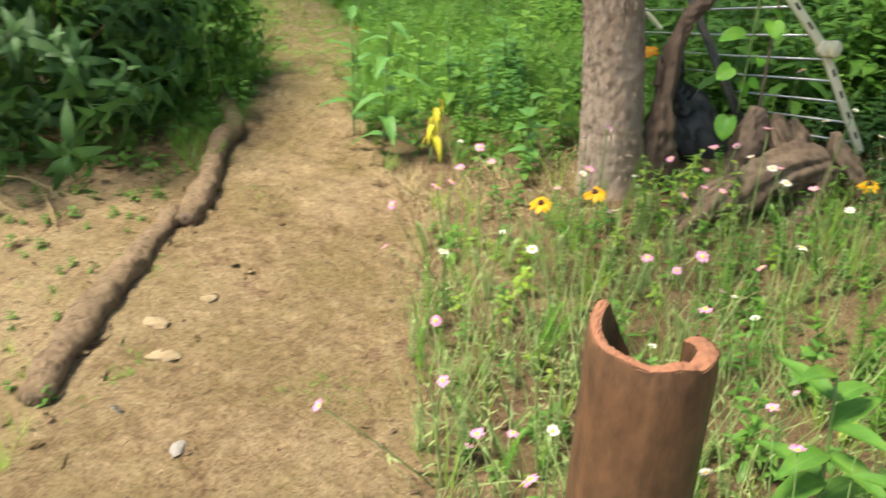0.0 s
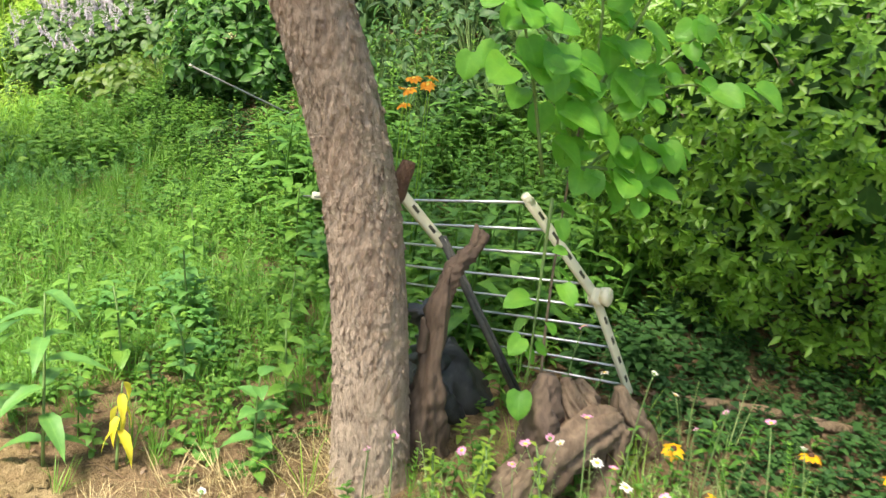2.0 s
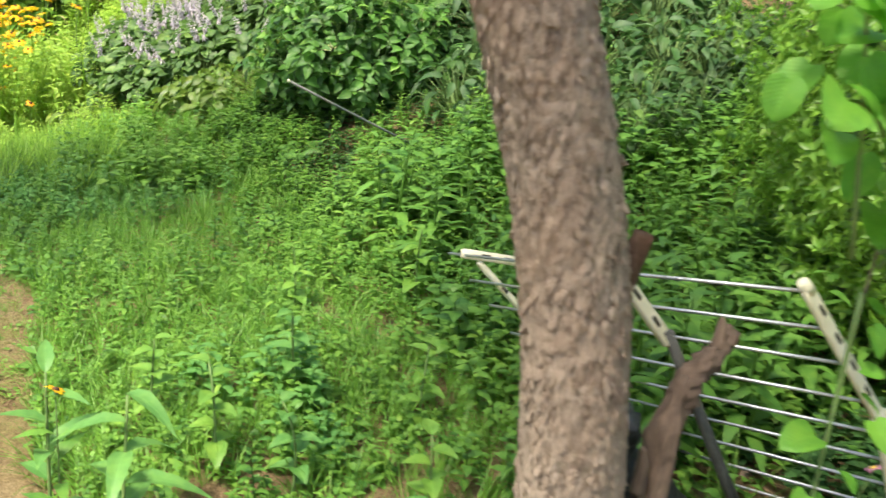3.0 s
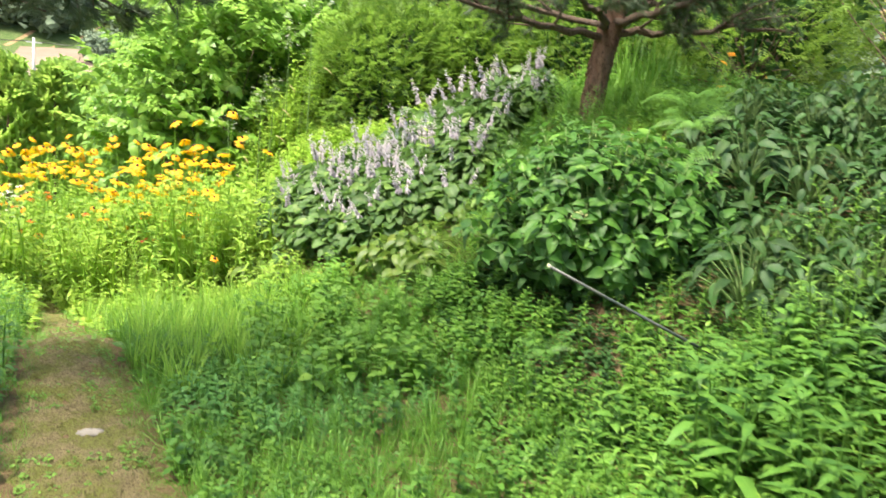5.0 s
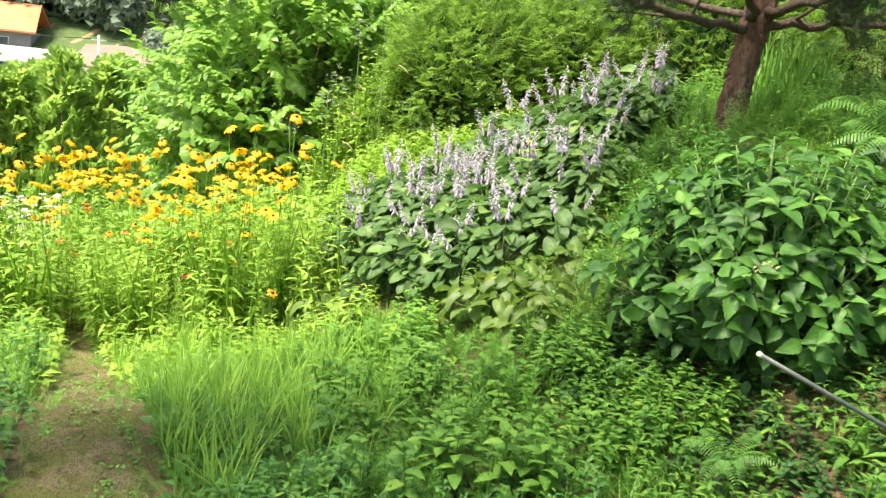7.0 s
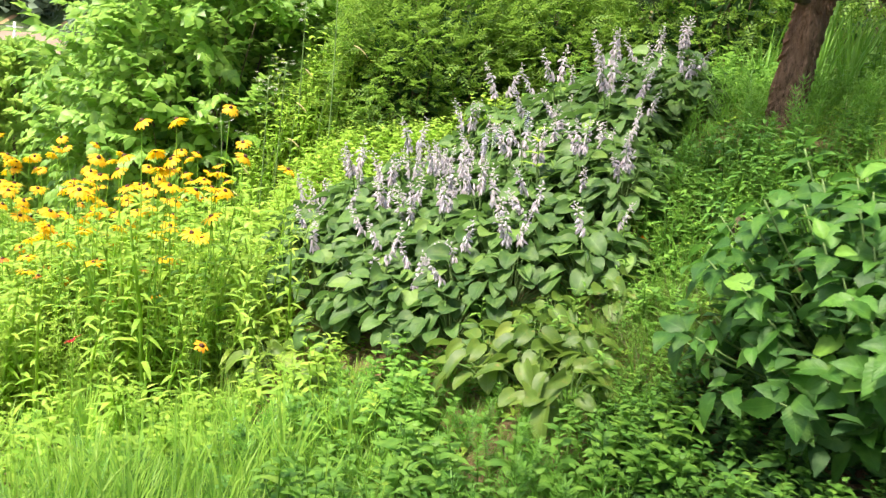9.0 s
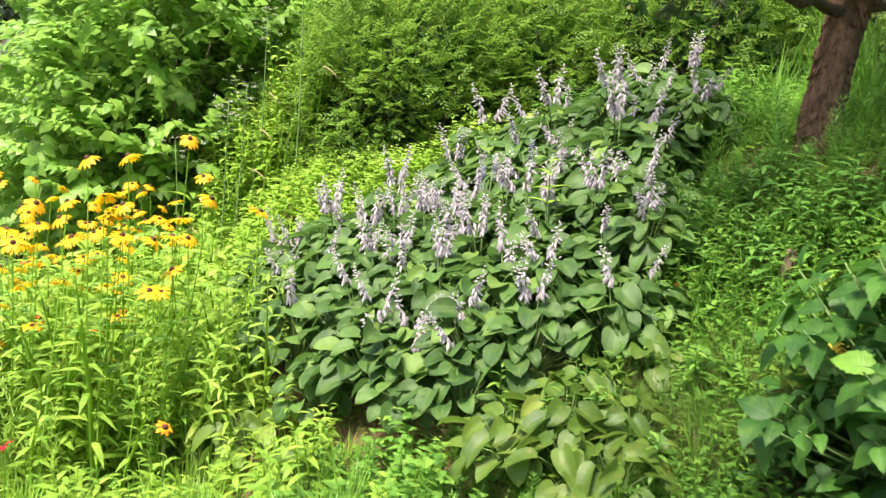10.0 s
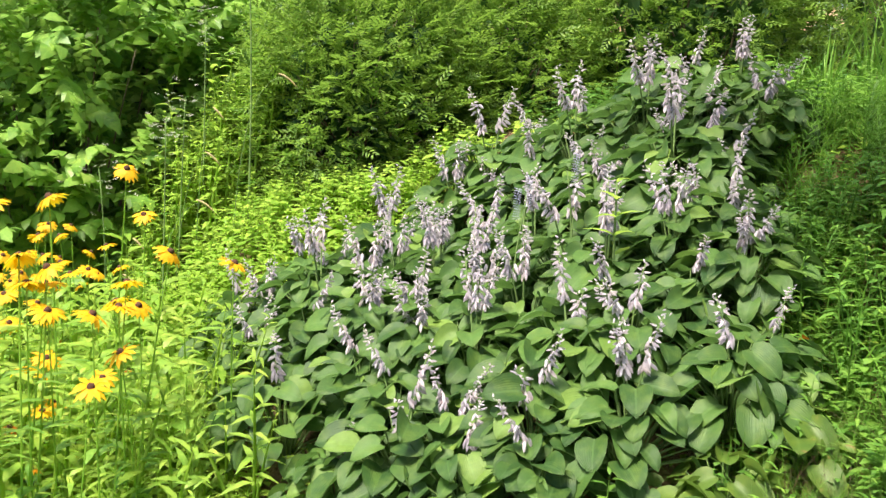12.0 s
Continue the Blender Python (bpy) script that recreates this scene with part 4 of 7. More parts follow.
cover("meadow_grass", [tuft(14, 0.2, 0.004, 1.1, 210 + k, 0.8) for k in range(4)], M_GRASS, 2900, (-0.9, 1.3, 3.9, 9.4), (0.6, 1.2), "fine green grass beside the path", grassy, 202, 0.5)
cover("meadow_weeds", W_LANCE, M_WEED_MID, 2200, (-0.6, 3.6, 3.3, 9.6), (0.45, 0.85), "lush green lance-leaved weeds of the meadow", lambda x, y, g: rough_meadow(x, y, g) & ((y > 5.0) | (g.random(len(x)) < 0.35)), 1)
cover("meadow_weeds", W_OVATE, M_WEED, 2100, (-0.6, 3.6, 3.3, 9.8), (0.45, 0.85), "green nettle-like weeds in pairs of toothed leaves", rough_meadow, 2)
cover("low_weeds", W_LOW, M_WEED_MID, 700, (-0.5, 1.3, 3.9, 7.4), (0.5, 1.0), "low fresh green weeds among the fine grass", meadow, 257)
cover("low_weeds", W_LOW, M_WEED, 1500, (-0.6, 3.4, 2.6, 10.2), (0.6, 1.2), "low leafy weeds close to the earth", meadow, 3)
cover("meadow_weeds", W_OVATE, M_WEED_MID, 60, (-0.2, 1.1, 3.5, 5.1), (0.5, 0.95), "soft broad-leaved fresh green weeds behind the pine", meadow, 256)
cover("bluish_weeds", W_OVATE, M_WEED_BLUE, 60, (-0.1, 0.65, 4.1, 4.9), (0.55, 0.9), "bluish green soft weeds", lambda x, y, g: meadow(x, y, g) & (np.sin(2.2 * x + 1.1 * y) > -0.5), 4)
cover("feathery_weeds", W_FEATH, M_FEATHER, 1000, (-1.0, 1.3, 4.2, 9.6), (0.5, 0.95), "fine feathery green weeds beside the path", lambda x, y, g: meadow(x, y, g) & (np.sin(1.3 * y - 2 * x) > -0.75), 5)
cover("meadow_grass", W_TUFT, M_GRASS, 1900, (-0.9, 3.2, 3.4, 9.6), (0.6, 1.1), "fine meadow grass among the weeds", lambda x, y, g: meadow(x, y, g) & ~(blue_patch(x, y) & (g.random(len(x)) < 0.85)), 6)
cover("bluish_weeds", W_LANCE, M_WEED_BLUE, 300, (-0.7, 1.1, 6.7, 8.3), (0.55, 1.0), "bluish green lance-leaved weeds in the shade", lambda x, y, g: meadow(x, y, g) & blue_patch(x, y), 247, 0.5)
cover("bluish_weeds", [feather(0.26, 9, 8, 0.08, 310 + k) for k in range(3)], M_WEED_BLUE, 200, (-0.7, 1.1, 6.7, 8.3), (0.6, 1.1), "bluish feathery weeds in the shade", lambda x, y, g: meadow(x, y, g) & blue_patch(x, y), 248, 0.5)
cover("meadow_grass", [tuft(12, 0.42, 0.011, 0.5, 320 + k, 0.6) for k in range(3)], M_GRASS_PALE, 60, (-0.9, 0.1, 7.6, 9.4), (0.7, 1.1), "bright sword-leaved grass beside the path", lambda x, y, g: x > interp(y, PATH_LINE), 249, 0.2)
cover("meadow_grass", W_LONGTUFT, M_GRASS_PALE, 90, (-1.0, 0.3, 8.2, 10.4), (0.6, 1.0), "long arching lime-green grass beside the path", lambda x, y, g: ~in_hosta(x, y), 7)

west = lambda x, y, g: x < interp(y, PATH_LINE)
cover("verge_weeds", W_OVATE, M_WEED, 750, (-3.4, -0.8, 3.9, 11.5), (0.5, 1.05), "leafy green weeds on the verge of the path", west, 8)
cover("verge_weeds", W_FEATH, M_FEATHER, 350, (-2.6, -1.0, 6.6, 10.5), (0.5, 1.0), "feathery green weeds on the verge of the path", west, 9)
cover("verge_grass", W_TUFT, M_GRASS, 1300, (-3.4, -0.8, 3.6, 12), (0.6, 1.1), "meadow grass on the verge of the path", west, 10)
cover("verge_weeds", W_LANCE, M_WEED, 600, (-3.4, -0.8, 4.6, 12), (0.6, 1.2), "tall lance-leaved weeds on the verge", west, 11)

field = lambda x, y, g: ~in_hosta(x, y)
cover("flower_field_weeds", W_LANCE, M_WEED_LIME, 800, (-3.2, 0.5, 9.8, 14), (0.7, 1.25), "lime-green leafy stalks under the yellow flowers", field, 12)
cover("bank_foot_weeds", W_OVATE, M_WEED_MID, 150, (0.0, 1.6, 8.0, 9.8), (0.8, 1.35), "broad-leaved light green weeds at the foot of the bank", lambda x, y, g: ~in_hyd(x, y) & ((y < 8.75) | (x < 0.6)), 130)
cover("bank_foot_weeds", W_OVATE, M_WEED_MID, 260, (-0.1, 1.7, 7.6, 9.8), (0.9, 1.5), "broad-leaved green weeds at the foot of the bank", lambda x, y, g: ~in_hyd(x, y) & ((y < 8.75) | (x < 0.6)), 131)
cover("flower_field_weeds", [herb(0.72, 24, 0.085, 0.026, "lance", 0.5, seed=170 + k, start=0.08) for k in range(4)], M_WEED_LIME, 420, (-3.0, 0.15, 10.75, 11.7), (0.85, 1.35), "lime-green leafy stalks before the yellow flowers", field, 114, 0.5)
# The dark leaf colour paints the shade under the bush.
cover("ground_mat", MAT, M_DARK, 2200, (1.1, 2.9, 6.5, 8.9), (0.9, 1.6), "low leaves coloured dark for the shade under the hydrangea", None, 127, 0.6)
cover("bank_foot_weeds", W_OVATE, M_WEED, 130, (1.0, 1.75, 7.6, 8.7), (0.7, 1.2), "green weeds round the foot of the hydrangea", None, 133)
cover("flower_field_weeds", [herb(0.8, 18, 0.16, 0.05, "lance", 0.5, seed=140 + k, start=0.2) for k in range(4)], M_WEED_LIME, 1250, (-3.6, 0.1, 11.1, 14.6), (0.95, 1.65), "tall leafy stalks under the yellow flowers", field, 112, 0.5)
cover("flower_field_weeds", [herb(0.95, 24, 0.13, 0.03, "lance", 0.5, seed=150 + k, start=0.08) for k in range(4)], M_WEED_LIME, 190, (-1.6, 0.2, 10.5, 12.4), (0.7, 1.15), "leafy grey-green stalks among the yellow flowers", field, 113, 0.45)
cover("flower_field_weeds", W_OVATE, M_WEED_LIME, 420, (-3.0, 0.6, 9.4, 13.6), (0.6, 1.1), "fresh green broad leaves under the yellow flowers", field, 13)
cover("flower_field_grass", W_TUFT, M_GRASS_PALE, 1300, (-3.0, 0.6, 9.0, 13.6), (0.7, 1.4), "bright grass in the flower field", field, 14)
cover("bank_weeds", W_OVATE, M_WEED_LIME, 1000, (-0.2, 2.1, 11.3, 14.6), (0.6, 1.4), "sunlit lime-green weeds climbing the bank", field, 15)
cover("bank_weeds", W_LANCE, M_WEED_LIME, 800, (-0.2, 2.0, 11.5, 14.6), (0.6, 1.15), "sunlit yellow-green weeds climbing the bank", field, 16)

ridge = lambda x, y, g: ~in_hosta(x, y) & ~in_slope(x, y) & ~in_hyd(x, y)
cover("bank_weeds", [herb(0.34, 12, 0.10, 0.02, "lance", 0.6, seed=40 + k) for k in range(4)], M_WEED_MID, 560, (1.4, 3.6, 8.5, 10.6), (0.5, 1.1), "narrow-leaved light green weeds on the bank", ridge, 17)
cover("bank_grass", W_TUFT, M_GRASS_PALE, 900, (1.3, 4.2, 8.5, 11.5), (0.4, 0.9), "pale grass on the bank under the pine", ridge, 18)
cover("bank_weeds", W_OVATE, M_WEED, 600, (2.2, 4.6, 8.6, 13), (0.7, 1.4), "green weeds on the bank behind the pine", lambda x, y, g: ridge(x, y, g) & ~((x > 2.3) & (x < 3.4) & (y > 9.2) & (y < 10.6)), 19)
cover("bank_weeds", W_OVATE, M_WEED, 800, (1.2, 5.0, 3.6, 6.6), (0.8, 1.6), "dense green weeds behind the drying rack", ridge, 20)
cover("bank_weeds", W_OVATE, M_WEED_MID, 80, (1.1, 2.1, 3.5, 4.6), (0.8, 1.3), "broad-leaved light green weeds behind the drying rack", None, 255)
cover("bank_weeds", W_LANCE, M_WEED, 450, (1.4, 5.0, 3.6, 6.2), (0.8, 1.7), "dark green weeds behind the drying rack", ridge, 21)

cover("ground_mat", MAT, M_WEED, 7500, (-3.4, 4.8, 3.5, 11.5), (0.7, 1.5), "low mat of small green leaves over the earth", lambda x, y, g: ~((y < 4.3) & (x < 0.3) & (x > -0.4)), 120, 0.5)
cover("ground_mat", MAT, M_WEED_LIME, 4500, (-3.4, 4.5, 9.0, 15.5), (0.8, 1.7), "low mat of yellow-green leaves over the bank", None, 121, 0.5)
cover("ground_mat", MAT, M_WEED_MID, 4200, (-6, 8, 14.3, 24), (2.0, 4.0), "green growth on the slope behind the garden", None, 125, 0.5)
# Dark colour here makes the shaded gaps between the slope plants.
cover("ground_mat", MAT, M_DARK, 2200, (2.3, 4.9, 5.6, 9.4), (1.2, 2.4), "low leaves coloured dark for the shade on the bank", lambda x, y, g: in_slope(x, y), 126, 0.6)
# Shade at the hedge foot is put into the colour of this mat.
cover("ground_mat", MAT, M_DARK, 2600, (1.9, 5.2, 2.3, 7.0), (0.8, 1.6), "low leaf mat coloured dark for the shade under the hedge", lambda x, y, g: g.random(len(x)) < np.clip((y - 1.6) / 1.6, 0.45, 1), 122, 0.5)

px_, py_ = spread(9500, -2.2, -0.3, 5.0, 10.8, lambda x, y: (path_side(x, y) < 0.5) & (RNG.random(len(x)) < 0.25 + 0.9 * path_side(x, y) ** 1.2) & (np.sin(5 * x + 3 * y) + np.sin(7.3 * y - 2 * x) > -0.5))
stuff("path_moss", many(MAT, upright(on_ground(px_, py_, 0.0), RNG.uniform(0.2, 0.55, len(px_)), 0.4)), M_WEED_MID, "moss and tiny weeds creeping over the path", "moss")

vx, vy = spread(3200, -2.4, -0.2, 4.8, 10.8, lambda x, y: (path_side(x, y) > 0.42) & (np.abs(x - interp(y, PATH_LINE)) < 0.5 * interp(y, PATH_WIDE) + 0.16))
stuff("verge_grass", many([tuft(9, 0.09, 0.003, 1.3, 360 + k, 0.9) for k in range(4)], upright(on_ground(vx, vy, 0.0), RNG.uniform(0.4, 1.1, len(vx)), 0.5)), M_GRASS, "short grass along the edges of the path", "grass")

# the sparse bed beside the clay tile
bed = lambda x, y, g: (x > 0.02 + 0.1 * np.sin(3 * y) + 0.06 * np.sin(8 * y)) & (x < 2.5 - 0.35 * y + 0.35 * g.random(len(x)))
cover("bed_weeds", W_LANCE, M_WEED, 110, (0.5, 2.4, 0.8, 3.1), (0.35, 0.75), "leafy green weeds in the flower bed", bed, 222)
cover("bed_stems", [tuft(4, 0.42, 0.0035, 0.3, 30 + k, 0.3) for k in range(5)], M_STEM_GREY, 430, (-0.02, 2.6, 0.7, 2.95), (0.6, 1.15), "thin grey-green stems in the flower bed", bed, 22, 0.8)
cover("bed_stems", [herb(0.34, 16, 0.035, 0.005, "lance", 0.3, seed=60 + k) for k in range(4)], M_STEM_GREY, 620, (0.02, 2.6, 0.7, 3.0), (0.6, 1.1), "wispy grey-green stalks with needle leaves", bed, 23, 0.4)
cover("bed_feathery_weeds", [feather(0.3, 16, 7, 0.03, 340 + k) for k in range(4)], M_FEATHER, 130, (0.02, 2.4, 0.7, 3.0), (0.7, 1.3), "soft feathery green stalks in the flower bed", bed, 252, 0.5)
cover("bed_feathery_weeds", [feather(0.2, 12, 7, 0.03, 350 + k) for k in range(4)], M_STEM_GREY, 260, (-0.05, 2.4, 0.7, 3.0), (0.6, 1.2), "short grey-green feathery stalks in the flower bed", bed, 253, 0.7)
cover("bed_weeds", W_LOW, M_WEED, 260, (0.1, 3.0, 0.6, 3.3), (0.4, 1.0), "low leafy weeds in the flower bed", bed, 24)
cover("bed_weeds", W_LOW, M_WEED_LIME, 90, (0.1, 3.0, 0.6, 3.3), (0.5, 1.1), "low yellow-green weeds in the flower bed", bed, 224)
cover("bed_weeds", W_OVATE, M_WEED, 90, (0.9, 3.0, 0.9, 3.0), (0.4, 0.8), "small green weeds in the flower bed", bed, 25)
# These weeds are dark in colour to deepen the hedge's shade.
cover("shade_weeds", W_LOW, M_DARK, 800, (1.75, 3.2, 1.9, 3.6), (0.5, 1.5), "weeds coloured dark green for the shade of the hedge", None, 226)
# Undergrowth darkened in colour to read as shaded gaps.
cover("slope_weeds", W_LOW, M_DARK, 900, (2.3, 4.8, 5.6, 9.3), (0.9, 1.8), "leafy undergrowth coloured dark for shade between the bank plants", lambda x, y, g: in_slope(x, y), 227)
cover("bank_weeds", W_LOW, M_WEED_MID, 700, (1.5, 3.7, 8.9, 11.4), (0.7, 1.6), "leafy green undergrowth on the bank by the pine", lambda x, y, g: ~in_hosta(x, y) & ~in_hyd(x, y), 228)
cover("flower_field_weeds", [feather(0.75, 12, 6, 0.07, 40 + k) for k in range(3)], M_WEED_LIME, 150, (-1.5, 0.1, 10.6, 11.7), (0.8, 1.3), "wispy green stalks among the yellow flowers", None, 229, 0.5)
cover("bed_grass", W_TUFT, M_GRASS_PALE, 260, (0.05, 3.0, 0.6, 3.3), (0.4, 1.0), "sparse pale grass in the flower bed", bed, 26)
cover("ground_straw", [tuft(8, 0.13, 0.0025, 2.5, 57 + k, 0.8) for k in range(3)], M_STRAW, 330, (-2.4, -0.9, 0.8, 3.6), (0.4, 1.0), "pale straw and dry grass on the bare earth", lambda x, y, g: x < -0.95, 230, 1.2)
cover("ground_grass", W_TUFT, M_GRASS_PALE, 260, (-2.4, -0.9, 1.0, 3.7), (0.2, 0.5), "short grass sprouting on the bare earth", lambda x, y, g: (x < -0.95) & (np.sin(4 * x + 3 * y) > 0), 231, 0.8)
gm = np.random.default_rng(254)
mx, my = (np.concatenate([gm.normal(c[i], 0.06, 70) for c in ((-0.30, 2.01), (-0.18, 1.90), (-0.77, 2.07), (-0.86, 2.62), (-0.84, 1.98), (-0.62, 3.3))]) for i in (0, 1))
stuff("path_moss", many(MAT, upright(on_ground(mx, my, 0.012), gm.uniform(0.05, 0.13, len(mx)), 0.5)), M_GRASS, "small patches of moss and sprouts on the bare path", "moss")
cover("ground_weeds", W_LOW, M_WEED, 260, (-2.4, -0.9, 1.2, 3.7), (0.3, 0.7), "tiny weeds on the bare earth", lambda x, y, g: x < -0.95, 27)
lx2, ly2 = spread(900, 1.7, 3.4, 1.7, 3.9)
stuff("leaf_litter", many([leaflet(0.055, 0.03, "ovate", 0.7, 0.4), leaflet(0.035, 0.02, "scrap", 0.8, 0.4)], upright(on_ground(lx2, ly2, 0.012), RNG.uniform(0.5, 1.3, len(lx2)), 0.5)), M_LITTER, "dark brown dead leaves under the hedge", "leaf litter")
cover("dry_straw", [tuft(9, 0.26, 0.004, 2.2, 50 + k, 0.8) for k in range(3)], M_STRAW, 300, (0.0, 0.85, 2.6, 3.55), (0.5, 1.1), "pale dry straw round the foot of the tree", None, 28, 1.2)
cover("dry_straw", [tuft(9, 0.2, 0.003, 2.2, 53 + k, 0.8) for k in range(3)], M_STRAW, 90, (1.9, 2.7, 11.2, 12.4), (0.7, 1.4), "brown dry grass at the top of the bank", None, 29, 1.0)
cover("dry_tangle", [tuft(26, 0.3, 0.0018, 1.7, 20 + k, 0.9) for k in range(4)], M_LITTER, 150, (1.22, 1.72, 8.85, 9.4), (0.6, 1.1), "brown wispy tangle of withered weed", None, 30, 0.8)
cover("dry_tangle", [tuft(24, 0.3, 0.0018, 1.7, 24 + k, 0.9) for k in range(4)], M_GRASS, 190, (1.15, 1.75, 8.75, 9.42), (0.6, 1.1), "wispy green tangle of fine weed", None, 31, 0.8)
cover("slope_herbs", [herb(0.6, 20, 0.12, 0.03, "lance", 0.5, seed=240 + k, start=0.15, up=0.6) for k in range(4)], M_WEED_MID, 60, (2.0, 3.1, 6.0, 7.4), (0.6, 1.1), "tall light green herbs before the shaded bank", None, 240, 0.3)
cover("bank_weeds", [herb(0.4, 16, 0.13, 0.05, "ovate", 0.5, seed=250 + k, up=0.4) for k in range(4)], M_WEED_MID, 130, (2.35, 3.4, 10.5, 11.6), (0.8, 1.3), "leafy bushes of green herb at the top of the bank", lambda x, y, g: ~in_hosta(x, y), 241, 0.3)
cover("bank_weeds", W_LANCE, M_WEED, 170, (1.75, 2.5, 9.4, 10.7), (0.7, 1.15), "narrow-leaved green weeds beside the hostas", ridge, 242, 0.4)
cover("bank_grass", [tuft(12, 0.3, 0.006, 0.9, 270 + k, 0.9) for k in range(4)], M_GRASS, 420, (1.5, 3.4, 9.0, 10.9), (0.6, 1.2), "long drooping grass on the bank beside the hostas", lambda x, y, g: ridge(x, y, g) & (np.sin(3 * x + 2.2 * y) > -0.3), 244, 0.5)
cover("bank_weeds", [feather(0.34, 10, 7, 0.08, 280 + k) for k in range(3)], M_FEATHER, 260, (1.6, 3.3, 8.9, 10.6), (0.6, 1.1), "feathery green weeds on the bank", ridge, 245, 0.5)
cover("dry_straw", [tuft(8, 0.22, 0.0035, 1.8, 290 + k, 0.8) for k in range(3)], M_STRAW, 120, (1.6, 3.0, 9.1, 10.7), (0.6, 1.2), "withered stalks among the weeds of the bank", ridge, 246, 1.0)
# Shade below the hydrangea again, carried by dark leaf colour.
cover("bank_weeds", W_LOW, M_DARK, 160, (1.2, 2.7, 6.7, 7.6), (0.6, 1.2), "low weeds coloured dark for shade below the hydrangea", None, 250, 0.4)
cover("feathery_weeds", [feather(0.3, 10, 8, 0.07, 330 + k) for k in range(3)], M_FEATHER, 420, (-1.0, 0.9, 7.6, 10.2), (0.6, 1.1), "soft yellow-green feathery weeds beside the path", meadow, 251, 0.5)
cover("tall_herbs", [herb(1.0, 30, 0.12, 0.04, "lance", 0.5, seed=260 + k, start=0.1, up=0.5) for k in range(4)], M_WEED_LIME, 190, (0.0, 1.3, 13.7, 14.8), (0.75, 1.25), "tall yellow-green herbs between the shrubs", None, 243, 0.25)
cover("tall_bank_grass", [tuft(10, 0.85, 0.016, 0.3, 70 + k, 0.45) for k in range(3)], M_GRASS, 46, (3.15, 4.1, 10.5, 11.6), (0.8, 1.2), "tall sword-leaved grass behind the pine", None, 32, 0.1)


# ---- hostas and other broad-leaved plants ----
def place(x, y, yaw, s, tilt=0.5, dz=0.0):
    """A pose on the ground, leaning partly with the slope."""
    e = 0.15
    gx = (float(ground_z(x + e, y)) - float(ground_z(x - e, y))) / (2 * e)
    gy = (float(ground_z(x, y + e)) - float(ground_z(x, y - e))) / (2 * e)
    n = Vector((-gx * tilt, -gy * tilt, 1)).normalized()
    q = Vector((0, 0, 1)).rotation_difference(n).to_matrix().to_4x4()
    return Matrix.Translation((x, y, float(ground_z(x, y)) + dz)) @ q @ Matrix.Rotation(yaw, 4, "Z") @ Matrix.Scale(s, 4)


def leaf_meshes(name, specs, mat):
    out = []
    for sp in specs:
        me = tri_mesh(name, leaf(*sp[:2], sp[2], sp[3], sp[4], True, sp[5]))
        me.materials.append(mat)
        out.append(me)
    return out


HOSTA_LEAF = leaf_meshes("hosta_leaf", [(0.108, 0.094, "heart", 0.3, 0.35, 0.03), (0.102, 0.086, "heart", 0.15, 0.55, 0.045), (0.114, 0.096, "heart", 0.45, 0.3, 0.035), (0.09, 0.076, "heart", 0.5, 0.6, 0.045)], M_HOSTA)
PALE_LEAF = leaf_meshes("pale_hosta_leaf", [(0.125, 0.09, "heart", 0.35, 0.3, 0.03), (0.112, 0.084, "heart", 0.2, 0.4, 0.04), (0.12, 0.077, "heart", 0.5, 0.5, 0.03)], M_HOSTA_PALE)
SLOPE_LEAF = leaf_meshes("slope_leaf", [(0.115, 0.056, "ovate", 0.4, 0.4, 0.02), (0.125, 0.05, "ovate", 0.45, 0.5, 0.02), (0.1, 0.052, "ovate", 0.3, 0.6, 0.02)], M_SLOPE)


